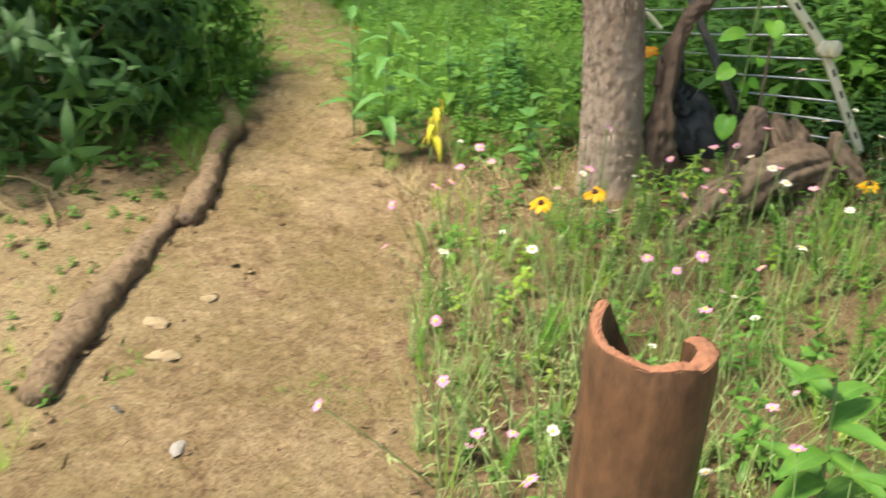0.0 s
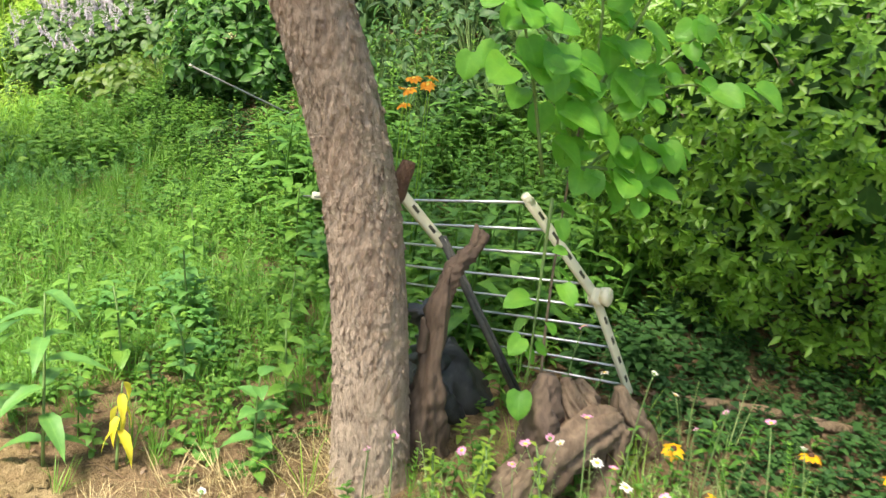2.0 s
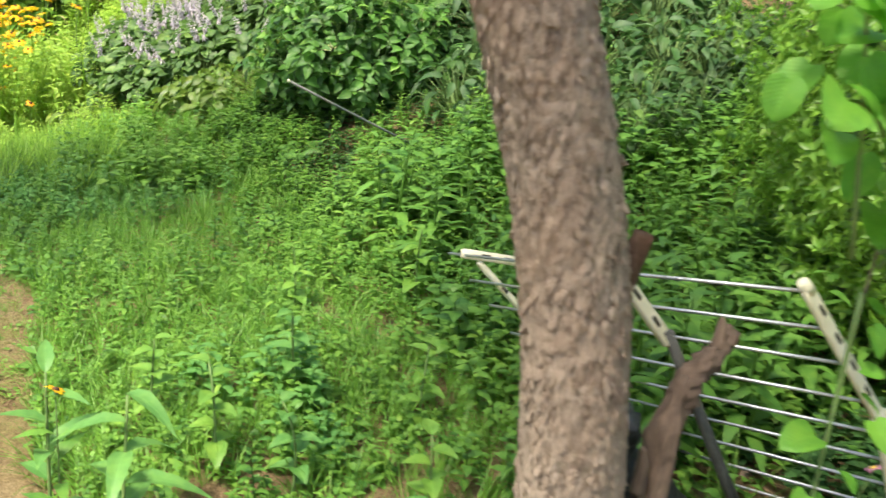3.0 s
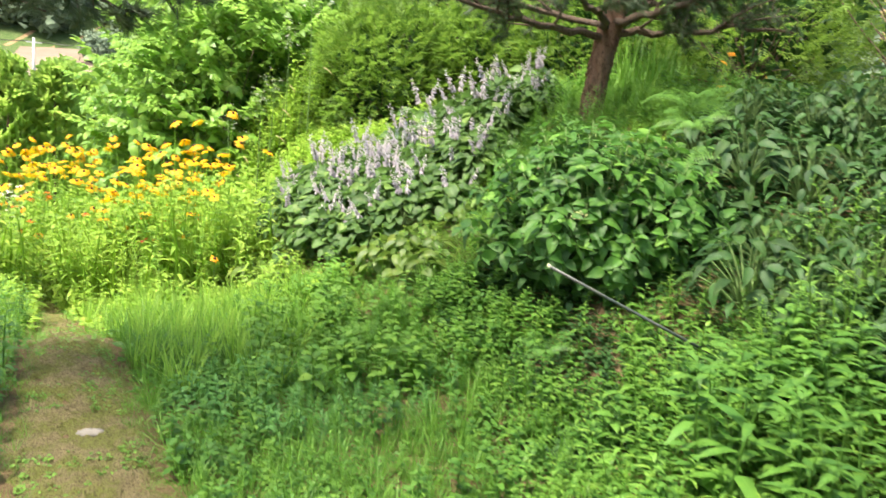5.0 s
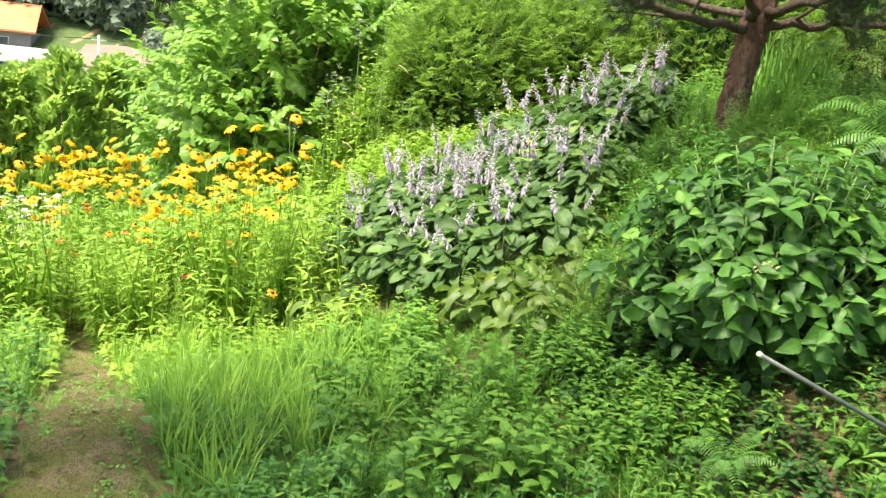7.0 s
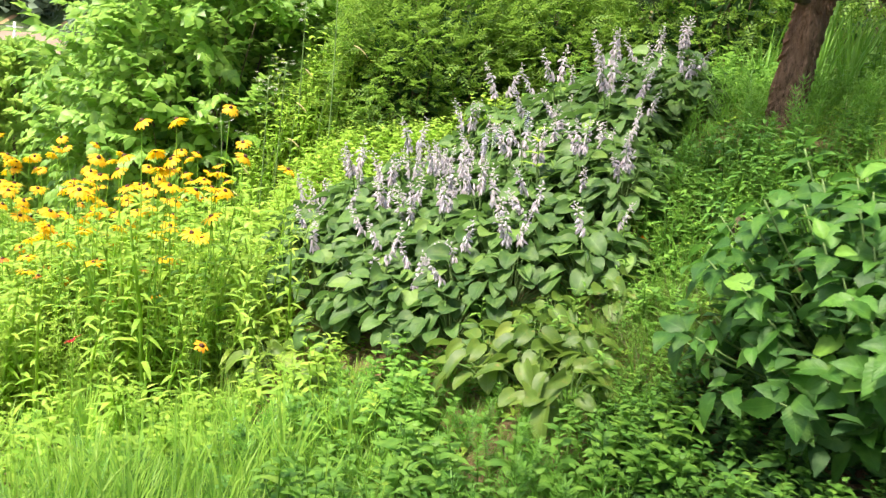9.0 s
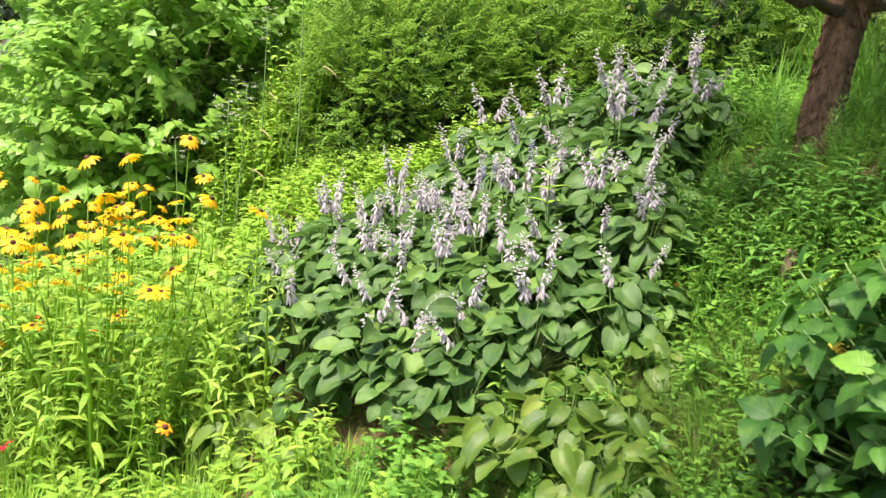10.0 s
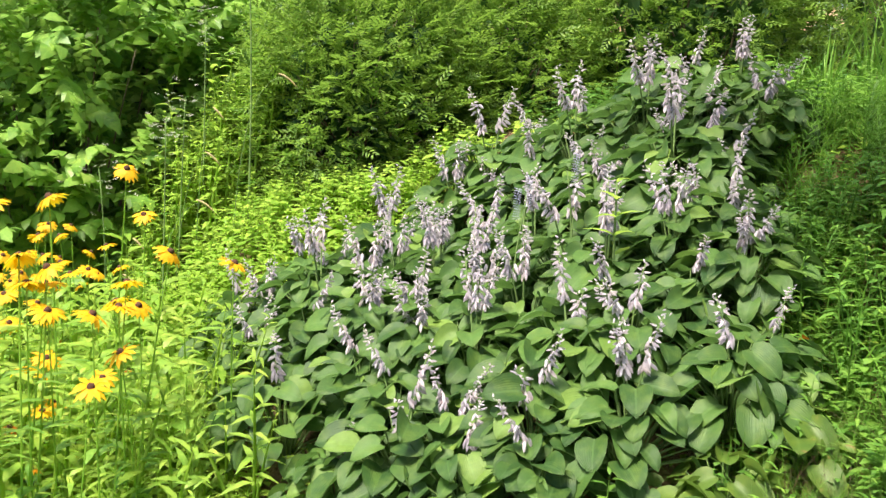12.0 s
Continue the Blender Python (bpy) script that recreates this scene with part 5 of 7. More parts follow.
def hosta(name, label, group, meshes, n, radius, height, seed, stalk=0, rest=0, rest_leaf=None, rest_mat=None):
    g = np.random.default_rng(seed)
    root = thing(name, label, "hosta" if "hosta" in name else "plant", group=group)
    stems, bulk = [], []
    for i in range(n):
        u = ((i + 0.5) / n) ** 0.6
        a = i * 2.39996 + g.uniform(-0.3, 0.3)
        o = np.array([math.cos(a), math.sin(a), 0])
        r = radius * (0.12 + 0.75 * u) * g.uniform(0.85, 1.1)
        h = height * (1.0 - 0.62 * u ** 1.8) * g.uniform(0.85, 1.12)
        pitch = 0.12 - 0.45 * u + g.uniform(-0.5, 0.5)
        p = o * r + np.array([0, 0, h])
        d = o + np.array([0, 0, pitch]) + np.array([-o[1], o[0], 0]) * g.uniform(-0.7, 0.7)
        nrm = np.array([0, -0.06, 1]) + o * 0.3 + g.normal(size=3) * 0.28
        m = frames(p, d, nrm, g.uniform(0.75, 1.15))[0]
        if rest and i % rest:
            bulk.append(moved(rest_leaf, m))
        else:
            part("leaf", meshes[int(g.integers(len(meshes)))], None, root, m=m)
        stems.append(tube(bezier(o * 0.02, o * r * 0.45 + np.array([0, 0, h * 0.75]), p, 3), [0.005, 0.004, 0.003], 3, cap=False))
    part("stalkwork", join(stems), M_GSTEM, root)["kind"] = "stuff"
    if bulk:
        part("foliage", join(bulk), rest_mat, root)["kind"] = "stuff"
    for k in range(stalk):
        a = g.uniform(0, 6.28)
        lean = np.array([math.cos(a), math.sin(a), 0]) * g.uniform(0.03, 0.16)
        top = lean + np.array([0, 0, height + g.uniform(0.06, 0.26)])
        spine = bezier((0, 0, 0.1), lean * 0.2 + np.array([0, 0, top[2] * 0.7]), top, 8)
        st = part("flower_stalk", tube(spine, np.linspace(0.0045, 0.0018, 8), 5), M_GSTEM, root)
        mats = []
        for j in range(38):
            q = j / 37
            p = spine[-1] + (spine[-2] - spine[-1]) * (1 - q) * 3.2 + g.normal(size=3) * 0.007
            b = j * 2.4
            d = np.array([math.cos(b), math.sin(b), -1.9 + 2.6 * q]) + lean * 4
            mats.append(frames(p, d, (0.1, 0.2, 1), (1.15 - 0.75 * q) * g.uniform(0.8, 1.15))[0])
        bell = join([moved(leaflet(0.039, 0.0088, "petal", 0.6, 0.1), np.array(Matrix.Rotation(a_, 4, "Y") @ Matrix.Translation((0, 0, 0.004)))) for a_ in (0, 1.57, 3.14, 4.71)])
        part("blossoms", many([bell], mats), M_LILAC, st, "lilac bell blossoms")
    return root


def plant_out(variants, spots, smin, smax, seed, tilt=0.5):
    g = np.random.default_rng(seed)
    used = set()
    for i, (x, y) in enumerate(spots):
        k = int(g.integers(len(variants)))
        m = place(x, y, g.uniform(0, 6.28), g.uniform(smin, smax), tilt)
        if k not in used:
            variants[k].matrix_basis = m
            used.add(k)
        else:
            copy_thing(variants[k], m)


def jittered(test, x0, x1, y0, y1, step, seed):
    g = np.random.default_rng(seed)
    gx, gy = np.meshgrid(np.arange(x0, x1, step), np.arange(y0, y1, step * 0.87))
    gx = gx + (np.arange(gx.shape[0]) % 2)[:, None] * step / 2
    x, y = gx.ravel() + g.uniform(-0.28, 0.28, gx.size) * step, gy.ravel() + g.uniform(-0.28, 0.28, gx.size) * step
    k = test(x, y)
    return list(zip(x[k], y[k]))


HL = "green heart-leaved hosta with lilac bell flowers on the bank"
plant_out([hosta("hosta", HL, "hostas on the bank", HOSTA_LEAF, 58, 0.28, 0.31, k, (3, 2, 1, 3, 2, 1)[k], rest=2, rest_leaf=leaf(0.106, 0.094, "heart", 0.22, 0.35, True, 0.03), rest_mat=M_HOSTA_MASS) for k in range(6)],
          jittered(in_hosta, 0, 2.9, 9.3, 12.5, 0.28, 3), 0.85, 1.15, 1, 0.2)
plant_out([hosta("hosta", "yellow-green hosta with scorched leaf edges at the foot of the bank", "pale hostas", PALE_LEAF, 22, 0.22, 0.22, 20 + k) for k in range(3)],
          [(0.9, 9.42), (1.02, 9.2), (1.25, 9.2), (1.08, 9.35), (1.22, 9.5), (1.5, 9.5), (1.1, 9.02), (0.25, 9.95), (0.1, 10.6), (0.05, 11.2), (-0.02, 10.9)], 0.75, 1.1, 2)
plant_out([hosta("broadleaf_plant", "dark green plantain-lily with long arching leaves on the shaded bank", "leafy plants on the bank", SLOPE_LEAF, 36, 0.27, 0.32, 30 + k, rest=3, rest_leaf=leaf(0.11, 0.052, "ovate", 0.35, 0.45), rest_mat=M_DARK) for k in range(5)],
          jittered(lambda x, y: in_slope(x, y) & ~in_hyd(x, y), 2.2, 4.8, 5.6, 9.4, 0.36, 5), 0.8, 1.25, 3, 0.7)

# ---- hydrangea ----
HYD_LEAF = leaf_meshes("hydrangea_leaf", [(0.135, 0.088, "toothed", 0.3, 0.45, 0.012), (0.12, 0.08, "toothed", 0.2, 0.6, 0.014), (0.095, 0.058, "toothed", 0.4, 0.35, 0.01)], M_HYD)
hyd = thing("hydrangea", "rounded green hydrangea bush with a few faded flower heads", "bush")
gh = np.random.default_rng(11)
HC, HR = np.array([2.05, 8.26, 0.84]), np.array([0.84, 0.76, 0.70])
stems, rest, count = [], [], 0
for i in range(430):
    z = 1 - 1.84 * (i + 0.5) / 430
    if z < -0.12 and i % 2:
        continue
    a = i * 2.39996
    dirv = np.array([math.cos(a) * math.sqrt(max(0, 1 - z * z)), math.sin(a) * math.sqrt(max(0, 1 - z * z)), z])
    tip = HC + dirv * HR * (1 + 0.6 * min(z + 0.05, 0)) * gh.uniform(0.74, 1.08) * (1 + 0.16 * noise.noise((dirv[0] * 2.5, dirv[1] * 2.5, dirv[2] * 2.5)))
    base = np.array([2.05, 8.3, 0.6]) + np.array([dirv[0], dirv[1], 0]) * 0.15
    stems.append(tube(bezier(base, base * 0.4 + tip * 0.6 + np.array([0, 0, -0.05]), tip, 6), np.linspace(0.007, 0.003, 6), 5))
    for j in range(5):
        b = j * 1.57 + i
        side = unit(np.cross(dirv, [0.3, 0.2, 1.0]))
        other = np.cross(dirv, side)
        o = side * math.cos(b) + other * math.sin(b)
        d = o * (1, 1, 0.45) + dirv * (0.5 if j < 4 else 0.7) + np.array([0, -0.1, -0.22])
        k = int(gh.integers(3)) if j < 4 else 2
        m = frames(tip - dirv * 0.05 * (j < 4) + o * 0.015, d, dirv * 0.85 + np.array([0, -0.15, 0.85]) + gh.normal(size=3) * 0.35, gh.uniform(0.6, 1.08))[0]
        if dirv[1] < 0.3 and count < 700 and (dirv[0] < 0.4 or z > 0.3):
            part("leaf", HYD_LEAF[k], None, hyd, m=m)
            count += 1
        else:
            rest.append(moved(leaf(0.125, 0.083, "toothed", 0.25, 0.5), m))
part("outer_foliage", join(rest), M_HYD, hyd)["kind"] = "stuff"
part("stemwork", join(stems), M_GSTEM, hyd)["kind"] = "stuff"
# Dark-coloured leaves inside the bush give its gaps a painted shade.
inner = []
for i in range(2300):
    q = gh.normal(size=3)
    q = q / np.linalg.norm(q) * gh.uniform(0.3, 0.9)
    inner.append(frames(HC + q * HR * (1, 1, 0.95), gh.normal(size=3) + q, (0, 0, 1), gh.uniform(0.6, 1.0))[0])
part("inner_foliage", many([leaflet(0.12, 0.07, "ovate", 0.3, 0.4)], inner), M_DARK, hyd, "inner leaves, darker in colour to stand for shade")
for p, c in (((1.62, 7.75, 1.05), M_LIMEHEAD), ((1.5, 8.62, 1.0), M_DISC), ((2.2, 8.6, 1.42), M_LIMEHEAD)):
    part("flower_head", many([leaf(0.018, 0.016, "petal", 0.2, 0.1)], frames(np.array(p) + gh.normal(size=(60, 3)) * (0.022, 0.022, 0.01), gh.normal(size=(60, 3)), (0, 0, 1), 1)), c, hyd, "small faded cream flower head")

# ---- fern ----
def fern(name, at, yaw, s, fronds, seed, label):
    g = np.random.default_rng(seed)
    root = thing(name, label, "fern", group="ferns")
    for k in range(fronds):
        a = k * 6.283 / fronds + g.uniform(-0.3, 0.3)
        o = np.array([math.cos(a), math.sin(a), 0])
        sp = bezier((0, 0, 0), o * 0.16 + np.array([0, 0, 0.3]), o * 0.42 + np.array([0, 0, 0.14]), 20)
        out = [tube(sp, np.linspace(0.004, 0.001, 20), 4, cap=False)]
        side = np.array([-o[1], o[0], 0])
        for i in range(3, 20):
            l = 0.12 * math.sin(math.pi * (0.12 + 0.86 * i / 20)) + 0.012
            for q in (-1, 1):
                out.append(moved(leaflet(l, 0.017, "lance", 0.2, 0.3), frames(sp[i], side * q + o * 0.35 + np.array([0, 0, -0.1]), (0, 0, 1), 1)[0]))
        part("frond", join(out), M_WEED, root)
    root.matrix_basis = place(at[0], at[1], yaw, s, 0.7, at[2])
    return root


FL = "green fern with arching fronds on the bank"
fern("fern", (1.35, 7.35, 0.16), 0.3, 0.42, 6, 1, FL)
fern("fern", (2.55, 8.35, 0.2), 1.0, 0.75, 7, 2, FL)
fern("fern", (3.1, 9.1, 0.1), 2.0, 0.9, 7, 3, FL)
fern("fern", (2.05, 6.65, 0.05), 1.7, 0.5, 7, 7, FL)
fern("fern", (2.95, 8.75, 0.15), 0.2, 0.75, 8, 9, FL)
fern("fern", (3.2, 4.4, 0.0), 2.4, 1.1, 6, 5, FL)
fern("fern", (2.9, 3.9, 0.0), 1.4, 0.8, 6, 6, FL)

# ---- bushes made of twigs and many small leaves ----
def bush(name, label, category, centre, radius, tpls, mat, n, seed, twigs=40, shell=(0.72, 1.05), foot=None, parts_mat=None, lumps=0.25, droop=0.0, size=(0.8, 1.2)):
    g = np.random.default_rng(seed)
    root = thing(name, label, category)
    c, r = np.array(centre, float), np.array(radius, float)
    q = unit(g.normal(size=(n, 3)))
    lump = np.array([noise.noise((v[0] * 2.4 + seed, v[1] * 2.4, v[2] * 2.4)) for v in q])
    fine = np.array([noise.noise((v[0] * 7 + seed, v[1] * 7, v[2] * 7)) for v in q])
    rad = g.uniform(*shell, n) + lumps * lump + 0.4 * lumps * fine
    p = c + q * r * rad[:, None]
    ok = p[:, 2] > ground_z(p[:, 0], p[:, 1]) + 0.03
    p, q = p[ok], q[ok]
    d = q * np.array([1, 1, 0.6]) + g.normal(size=q.shape) * 0.45 + np.array([0, 0, 0.25 - droop])
    nn = q * 0.5 + g.normal(size=q.shape) * 0.3 + np.array([0, 0, 1.0])
    part("foliage", many(tpls, frames(p, d, nn, g.uniform(*size, len(p)))), mat, root)
    # Darker leaves fill the core; the shade inside is put in their colour.
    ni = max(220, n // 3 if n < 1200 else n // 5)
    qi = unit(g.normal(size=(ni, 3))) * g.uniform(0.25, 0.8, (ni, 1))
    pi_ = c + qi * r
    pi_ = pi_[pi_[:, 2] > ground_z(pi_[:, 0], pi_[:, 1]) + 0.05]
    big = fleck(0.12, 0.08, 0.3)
    part("inner_foliage", many([big], frames(pi_, g.normal(size=pi_.shape), g.normal(size=pi_.shape), g.uniform(0.8, 1.4, len(pi_)) * (0.6 + 0.5 * r.mean()))), parts_mat or M_DARK, root, "inner leaves, darker in colour to stand for shade")["kind"] = "stuff"
    foot = c - np.array([0, 0, r[2]]) if foot is None else np.array(foot, float)
    foot[2] = float(ground_z(foot[0], foot[1])) - 0.03
    wood = []
    for i in g.integers(0, len(p), twigs):
        b = foot + np.array([g.uniform(-0.2, 0.2) * r[0], g.uniform(-0.2, 0.2) * r[1], 0])
        e = b + (p[i] - b) * 0.93
        wood.append(tube(bezier(b, b * 0.5 + e * 0.5 + g.normal(size=3) * 0.06 * r + np.array([0, 0, 0.1]), e, 7), np.linspace(0.012, 0.003, 7) * (0.5 + r.mean() * 0.6), 5))
    part("branchwork", join(wood), M_TWIG, root)["kind"] = "stuff"
    return root


HEDGE_T = [rosette(n_, l_, l_ * 0.52, "ovate", n_, u_) for n_, l_, u_ in ((4, 0.05, 0.9), (5, 0.036, 0.5), (7, 0.042, 1.1), (6, 0.046, 0.3), (3, 0.04, 1.2))]
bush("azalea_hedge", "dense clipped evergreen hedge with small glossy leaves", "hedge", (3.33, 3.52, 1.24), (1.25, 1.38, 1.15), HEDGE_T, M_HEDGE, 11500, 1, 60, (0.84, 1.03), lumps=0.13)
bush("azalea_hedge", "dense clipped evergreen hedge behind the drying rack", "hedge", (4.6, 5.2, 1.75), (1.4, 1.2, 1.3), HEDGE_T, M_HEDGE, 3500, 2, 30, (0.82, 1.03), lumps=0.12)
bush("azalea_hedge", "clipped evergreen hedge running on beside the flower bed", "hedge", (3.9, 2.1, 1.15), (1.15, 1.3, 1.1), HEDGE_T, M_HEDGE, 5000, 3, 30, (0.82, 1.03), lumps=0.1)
DARK_T = [herb(0.22, 9, 0.11, 0.034, "lance", 0.5, seed=80 + k) for k in range(3)]
def laid(t):
    """A stalk laid along +y, so that it can point out of a bush."""
    return moved(t, np.array(Matrix.Rotation(radians(-90), 4, "X")))


DARK_T = [laid(t) for t in DARK_T]
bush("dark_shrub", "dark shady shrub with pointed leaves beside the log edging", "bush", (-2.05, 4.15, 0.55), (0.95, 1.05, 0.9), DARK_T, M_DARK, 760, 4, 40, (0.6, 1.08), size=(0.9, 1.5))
bush("leafy_shrub", "green leafy shrub at the edge of the path", "bush", (-1.45, 4.75, 0.35), (0.5, 0.65, 0.5), [laid(t) for t in W_OVATE], M_WEED, 320, 5, 20, (0.5, 1.05))
def broad_spray(seed):
    """A level twig with broad leaves on both sides."""
    g = np.random.default_rng(seed)
    out = [tube([(0, 0, 0), (0, 0.2, 0.02), (0, 0.42, -0.02)], [0.004, 0.003, 0.001], 3, cap=False)]
    for i in range(11):
        s = 1 if i % 2 else -1
        d = (s * (1.0 - 0.08 * i), 0.35 + 0.08 * i, g.uniform(-0.35, 0.1))
        out.append(moved(leaflet(0.125, 0.09, "ovate", 0.35, 0.45), frames((0, 0.038 * i + 0.04, 0.01), d, (g.uniform(-0.4, 0.4), 0.1 + g.uniform(-0.4, 0.4), 1), g.uniform(0.6, 1.2))[0]))
    return join(out)


SHRUB_T = [broad_spray(90 + k) for k in range(4)]
bush("mulberry_shrub", "tall broad-leaved green shrub behind the yellow flowers", "bush", (-0.2, 15.6, 1.2), (1.35, 1.2, 1.95), SHRUB_T, M_SHRUB, 1350, 6, 40, (0.5, 1.05), lumps=0.3, parts_mat=M_WEED)
bush("mulberry_shrub", "tall broad-leaved green shrub at the end of the flower field", "bush", (-0.55, 17.4, 0.8), (1.05, 1.1, 1.9), SHRUB_T, M_SHRUB, 850, 7, 30, (0.5, 1.05), lumps=0.3, parts_mat=M_WEED)
bush("mulberry_shrub", "leafy sprays of a green shrub above the bank", "bush", (0.9, 17.5, 2.6), (1.6, 1.0, 1.6), SHRUB_T, M_SHRUB, 560, 8, 30, (0.5, 1.05), lumps=0.3, parts_mat=M_WEED)
YEW_T = [spray(0.17, 9, 0.06, 0.019, k) for k in range(3)]
bush("mulberry_shrub", "green shrub between the mulberry and the yew", "bush", (0.75, 15.7, 1.3), (0.75, 0.6, 1.3), SHRUB_T, M_SHRUB, 420, 16, 24, (0.5, 1.05), lumps=0.3, size=(0.6, 1.0))
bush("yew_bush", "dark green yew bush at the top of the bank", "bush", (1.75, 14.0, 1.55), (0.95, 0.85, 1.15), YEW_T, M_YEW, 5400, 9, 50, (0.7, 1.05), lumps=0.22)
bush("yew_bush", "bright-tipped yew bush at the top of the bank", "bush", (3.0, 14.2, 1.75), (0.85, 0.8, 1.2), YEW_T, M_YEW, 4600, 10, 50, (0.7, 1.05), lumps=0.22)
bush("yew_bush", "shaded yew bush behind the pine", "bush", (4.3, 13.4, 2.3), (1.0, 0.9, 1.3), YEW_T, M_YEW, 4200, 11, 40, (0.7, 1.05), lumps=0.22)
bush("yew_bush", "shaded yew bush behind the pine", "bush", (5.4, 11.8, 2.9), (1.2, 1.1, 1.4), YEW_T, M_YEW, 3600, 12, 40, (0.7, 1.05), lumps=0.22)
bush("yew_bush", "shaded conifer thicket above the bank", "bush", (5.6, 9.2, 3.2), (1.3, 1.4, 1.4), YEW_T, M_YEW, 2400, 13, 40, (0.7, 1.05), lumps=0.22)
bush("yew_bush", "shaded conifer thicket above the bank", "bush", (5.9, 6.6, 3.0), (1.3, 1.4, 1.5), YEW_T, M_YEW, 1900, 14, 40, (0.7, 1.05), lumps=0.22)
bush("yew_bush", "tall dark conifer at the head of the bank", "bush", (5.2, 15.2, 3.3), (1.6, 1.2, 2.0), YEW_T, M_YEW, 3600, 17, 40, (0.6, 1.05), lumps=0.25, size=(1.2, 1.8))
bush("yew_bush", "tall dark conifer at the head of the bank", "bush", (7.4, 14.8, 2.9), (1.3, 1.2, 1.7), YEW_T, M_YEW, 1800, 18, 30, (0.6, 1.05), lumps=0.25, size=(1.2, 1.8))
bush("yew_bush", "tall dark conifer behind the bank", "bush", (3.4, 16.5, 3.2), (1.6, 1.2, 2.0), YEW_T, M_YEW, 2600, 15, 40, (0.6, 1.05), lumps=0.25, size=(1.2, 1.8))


# ---- edging logs, clay tile, rack, roots ----
def log(label, pts, radii, seed):
    p, r = resample(pts, radii, 60)
    p[:, 2] += ground_z(p[:, 0], p[:, 1])
    t = thing("edging_log", label, "log", group="logs along the path")
    part("bark", rough_limb(p, r, 22, 0.016, 16, seed), M_LOG, t)
    cut = []
    for e, q in ((p[0], p[0] - p[1]), (p[-1], p[-1] - p[-2])):
        cut.append(moved(dome(0.028, 0.006, 3, 12, 0.1, seed), frames(e + unit(q) * 0.004, np.cross(q, [0.1, 0.2, 1]), q, 1)[0]))
    for c in cut:
        part("cut_end", c, M_ROOT, t, "pale weathered cut end")


log("weathered brown log laid along the bare earth path", [(-0.985, 1.9, 0.03), (-0.95, 2.3, 0.035), (-0.895, 2.7, 0.03), (-0.86, 3.02, 0.04)], [0.046, 0.05, 0.046, 0.036], 1)
log("crooked mossy log edging the path under the shrub", [(-0.80, 2.95, 0.04), (-0.79, 3.25, 0.05), (-0.84, 3.7, 0.045), (-0.82, 4.1, 0.05), (-0.95, 4.55, 0.04), (-0.98, 4.8, 0.03)], [0.044, 0.05, 0.045, 0.05, 0.045, 0.03], 2)
tw = thing("fallen_twig", "pale dry twig lying on the earth beside the shrub", "twig")
part("wood", join([tube(bezier((-2.0, 3.15, 0.03), (-1.6, 3.5, 0.12), (-1.35, 3.2, 0.03), 9), np.linspace(0.006, 0.003, 9), 5), tube(bezier((-1.55, 3.35, 0.09), (-1.35, 3.15, 0.07), (-1.25, 2.85, 0.02), 7), np.linspace(0.005, 0.002, 7), 5)]), M_STRAW, tw)

tile = thing("clay_roof_tile", "broken half-round terracotta roof tile standing upright in the bed", "roof tile", (0.428, 1.2, 0))
na, nz, RO = 54, 26, 0.113
TOP, A0, A1 = 0.708, -200, 118


def tile_top(a):
    """Height of the broken rim at the angle a: a spike, then a long break falling away behind it."""
    s, d = a / radians(118), math.degrees(a)
    z = TOP - 0.008 + 0.012 * (1 - math.cos(a)) / 1.47 - 0.07 * max(0, s - 0.3) + 0.014 * max(0, min(-s, 1.12) - 0.8) * 3
    z -= 0.0031 * max(0, -d - 134) + 0.004 * noise.noise((d * 0.11, 2, 5)) * smooth01(-125, -140, d)
    return z + 0.002 * math.sin(7 * a + 0.6) + 0.0025 * noise.noise((d * 0.09, 7, 1)) - 0.011 * math.exp(-((s - 0.3) / 0.09) ** 2)


def tile_inner(a):
    """Inner radius: the wall is thicker towards its unbroken side."""
    return 0.089 - 0.014 * float(smooth01(-0.6, 1.0, a))


tv, tf = [], []
for i in range(na + 1):
    a = radians(A0 + (A1 - A0) * i / na)
    dx, dy, ri = math.sin(a), -math.cos(a), tile_inner(a)
    for k in range(nz + 1):
        z = -0.1 + (tile_top(a) + 0.1) * k / nz
        w = 0.002 * noise.noise((dx * 3, dy * 3, z * 7)) + 0.001 * noise.noise((dx * 14, dy * 14, z * 22)) - 0.004 * max(0, k - nz + 1)
        tv.append((dx * (RO + w + 0.004 * (1 - k / nz)), dy * (RO + w + 0.004 * (1 - k / nz)), z))
    for k in range(nz + 1):
        z = -0.1 + (tile_top(a) + 0.1 - 0.004) * k / nz
        tv.append((dx * (ri + 0.004 * (1 - k / nz)), dy * (ri + 0.004 * (1 - k / nz)), z))
row = 2 * (nz + 1)
for i in range(na):
    for k in range(nz):
        p = i * row + k
        tf += [(p, p + row, p + row + 1), (p, p + row + 1, p + 1)]
        q = p + nz + 1
        tf += [(q, q + row + 1, q + row), (q, q + 1, q + row + 1)]
for e in (0, na):
    for k in range(nz):
        p = e * row + k
        tf += [(p, p + 1, p + nz + 2), (p, p + nz + 2, p + nz + 1)]
part("body", (np.array(tv), np.array(tf), np.full((len(tv), 2), 0.3)), M_CLAY, tile)
bv, bf = [], []
for i in range(na * 2 + 1):
    a = radians(A0 + (A1 - A0) * i / na / 2)
    dx, dy, ri = math.sin(a), -math.cos(a), tile_inner(a)
    for j in range(7):
        r = ri + (RO - 0.003 - ri) * j / 6
        bv.append((dx * r, dy * r, tile_top(a) + 0.002 + 0.004 * noise.noise((dx * 26, dy * 26, j * 0.9)) - 0.0018 * abs(j - 2.8)))
for i in range(na * 2):
    for j in range(6):
        p = i * 7 + j
        bf += [(p, p + 7, p + 8), (p, p + 8, p + 1)]
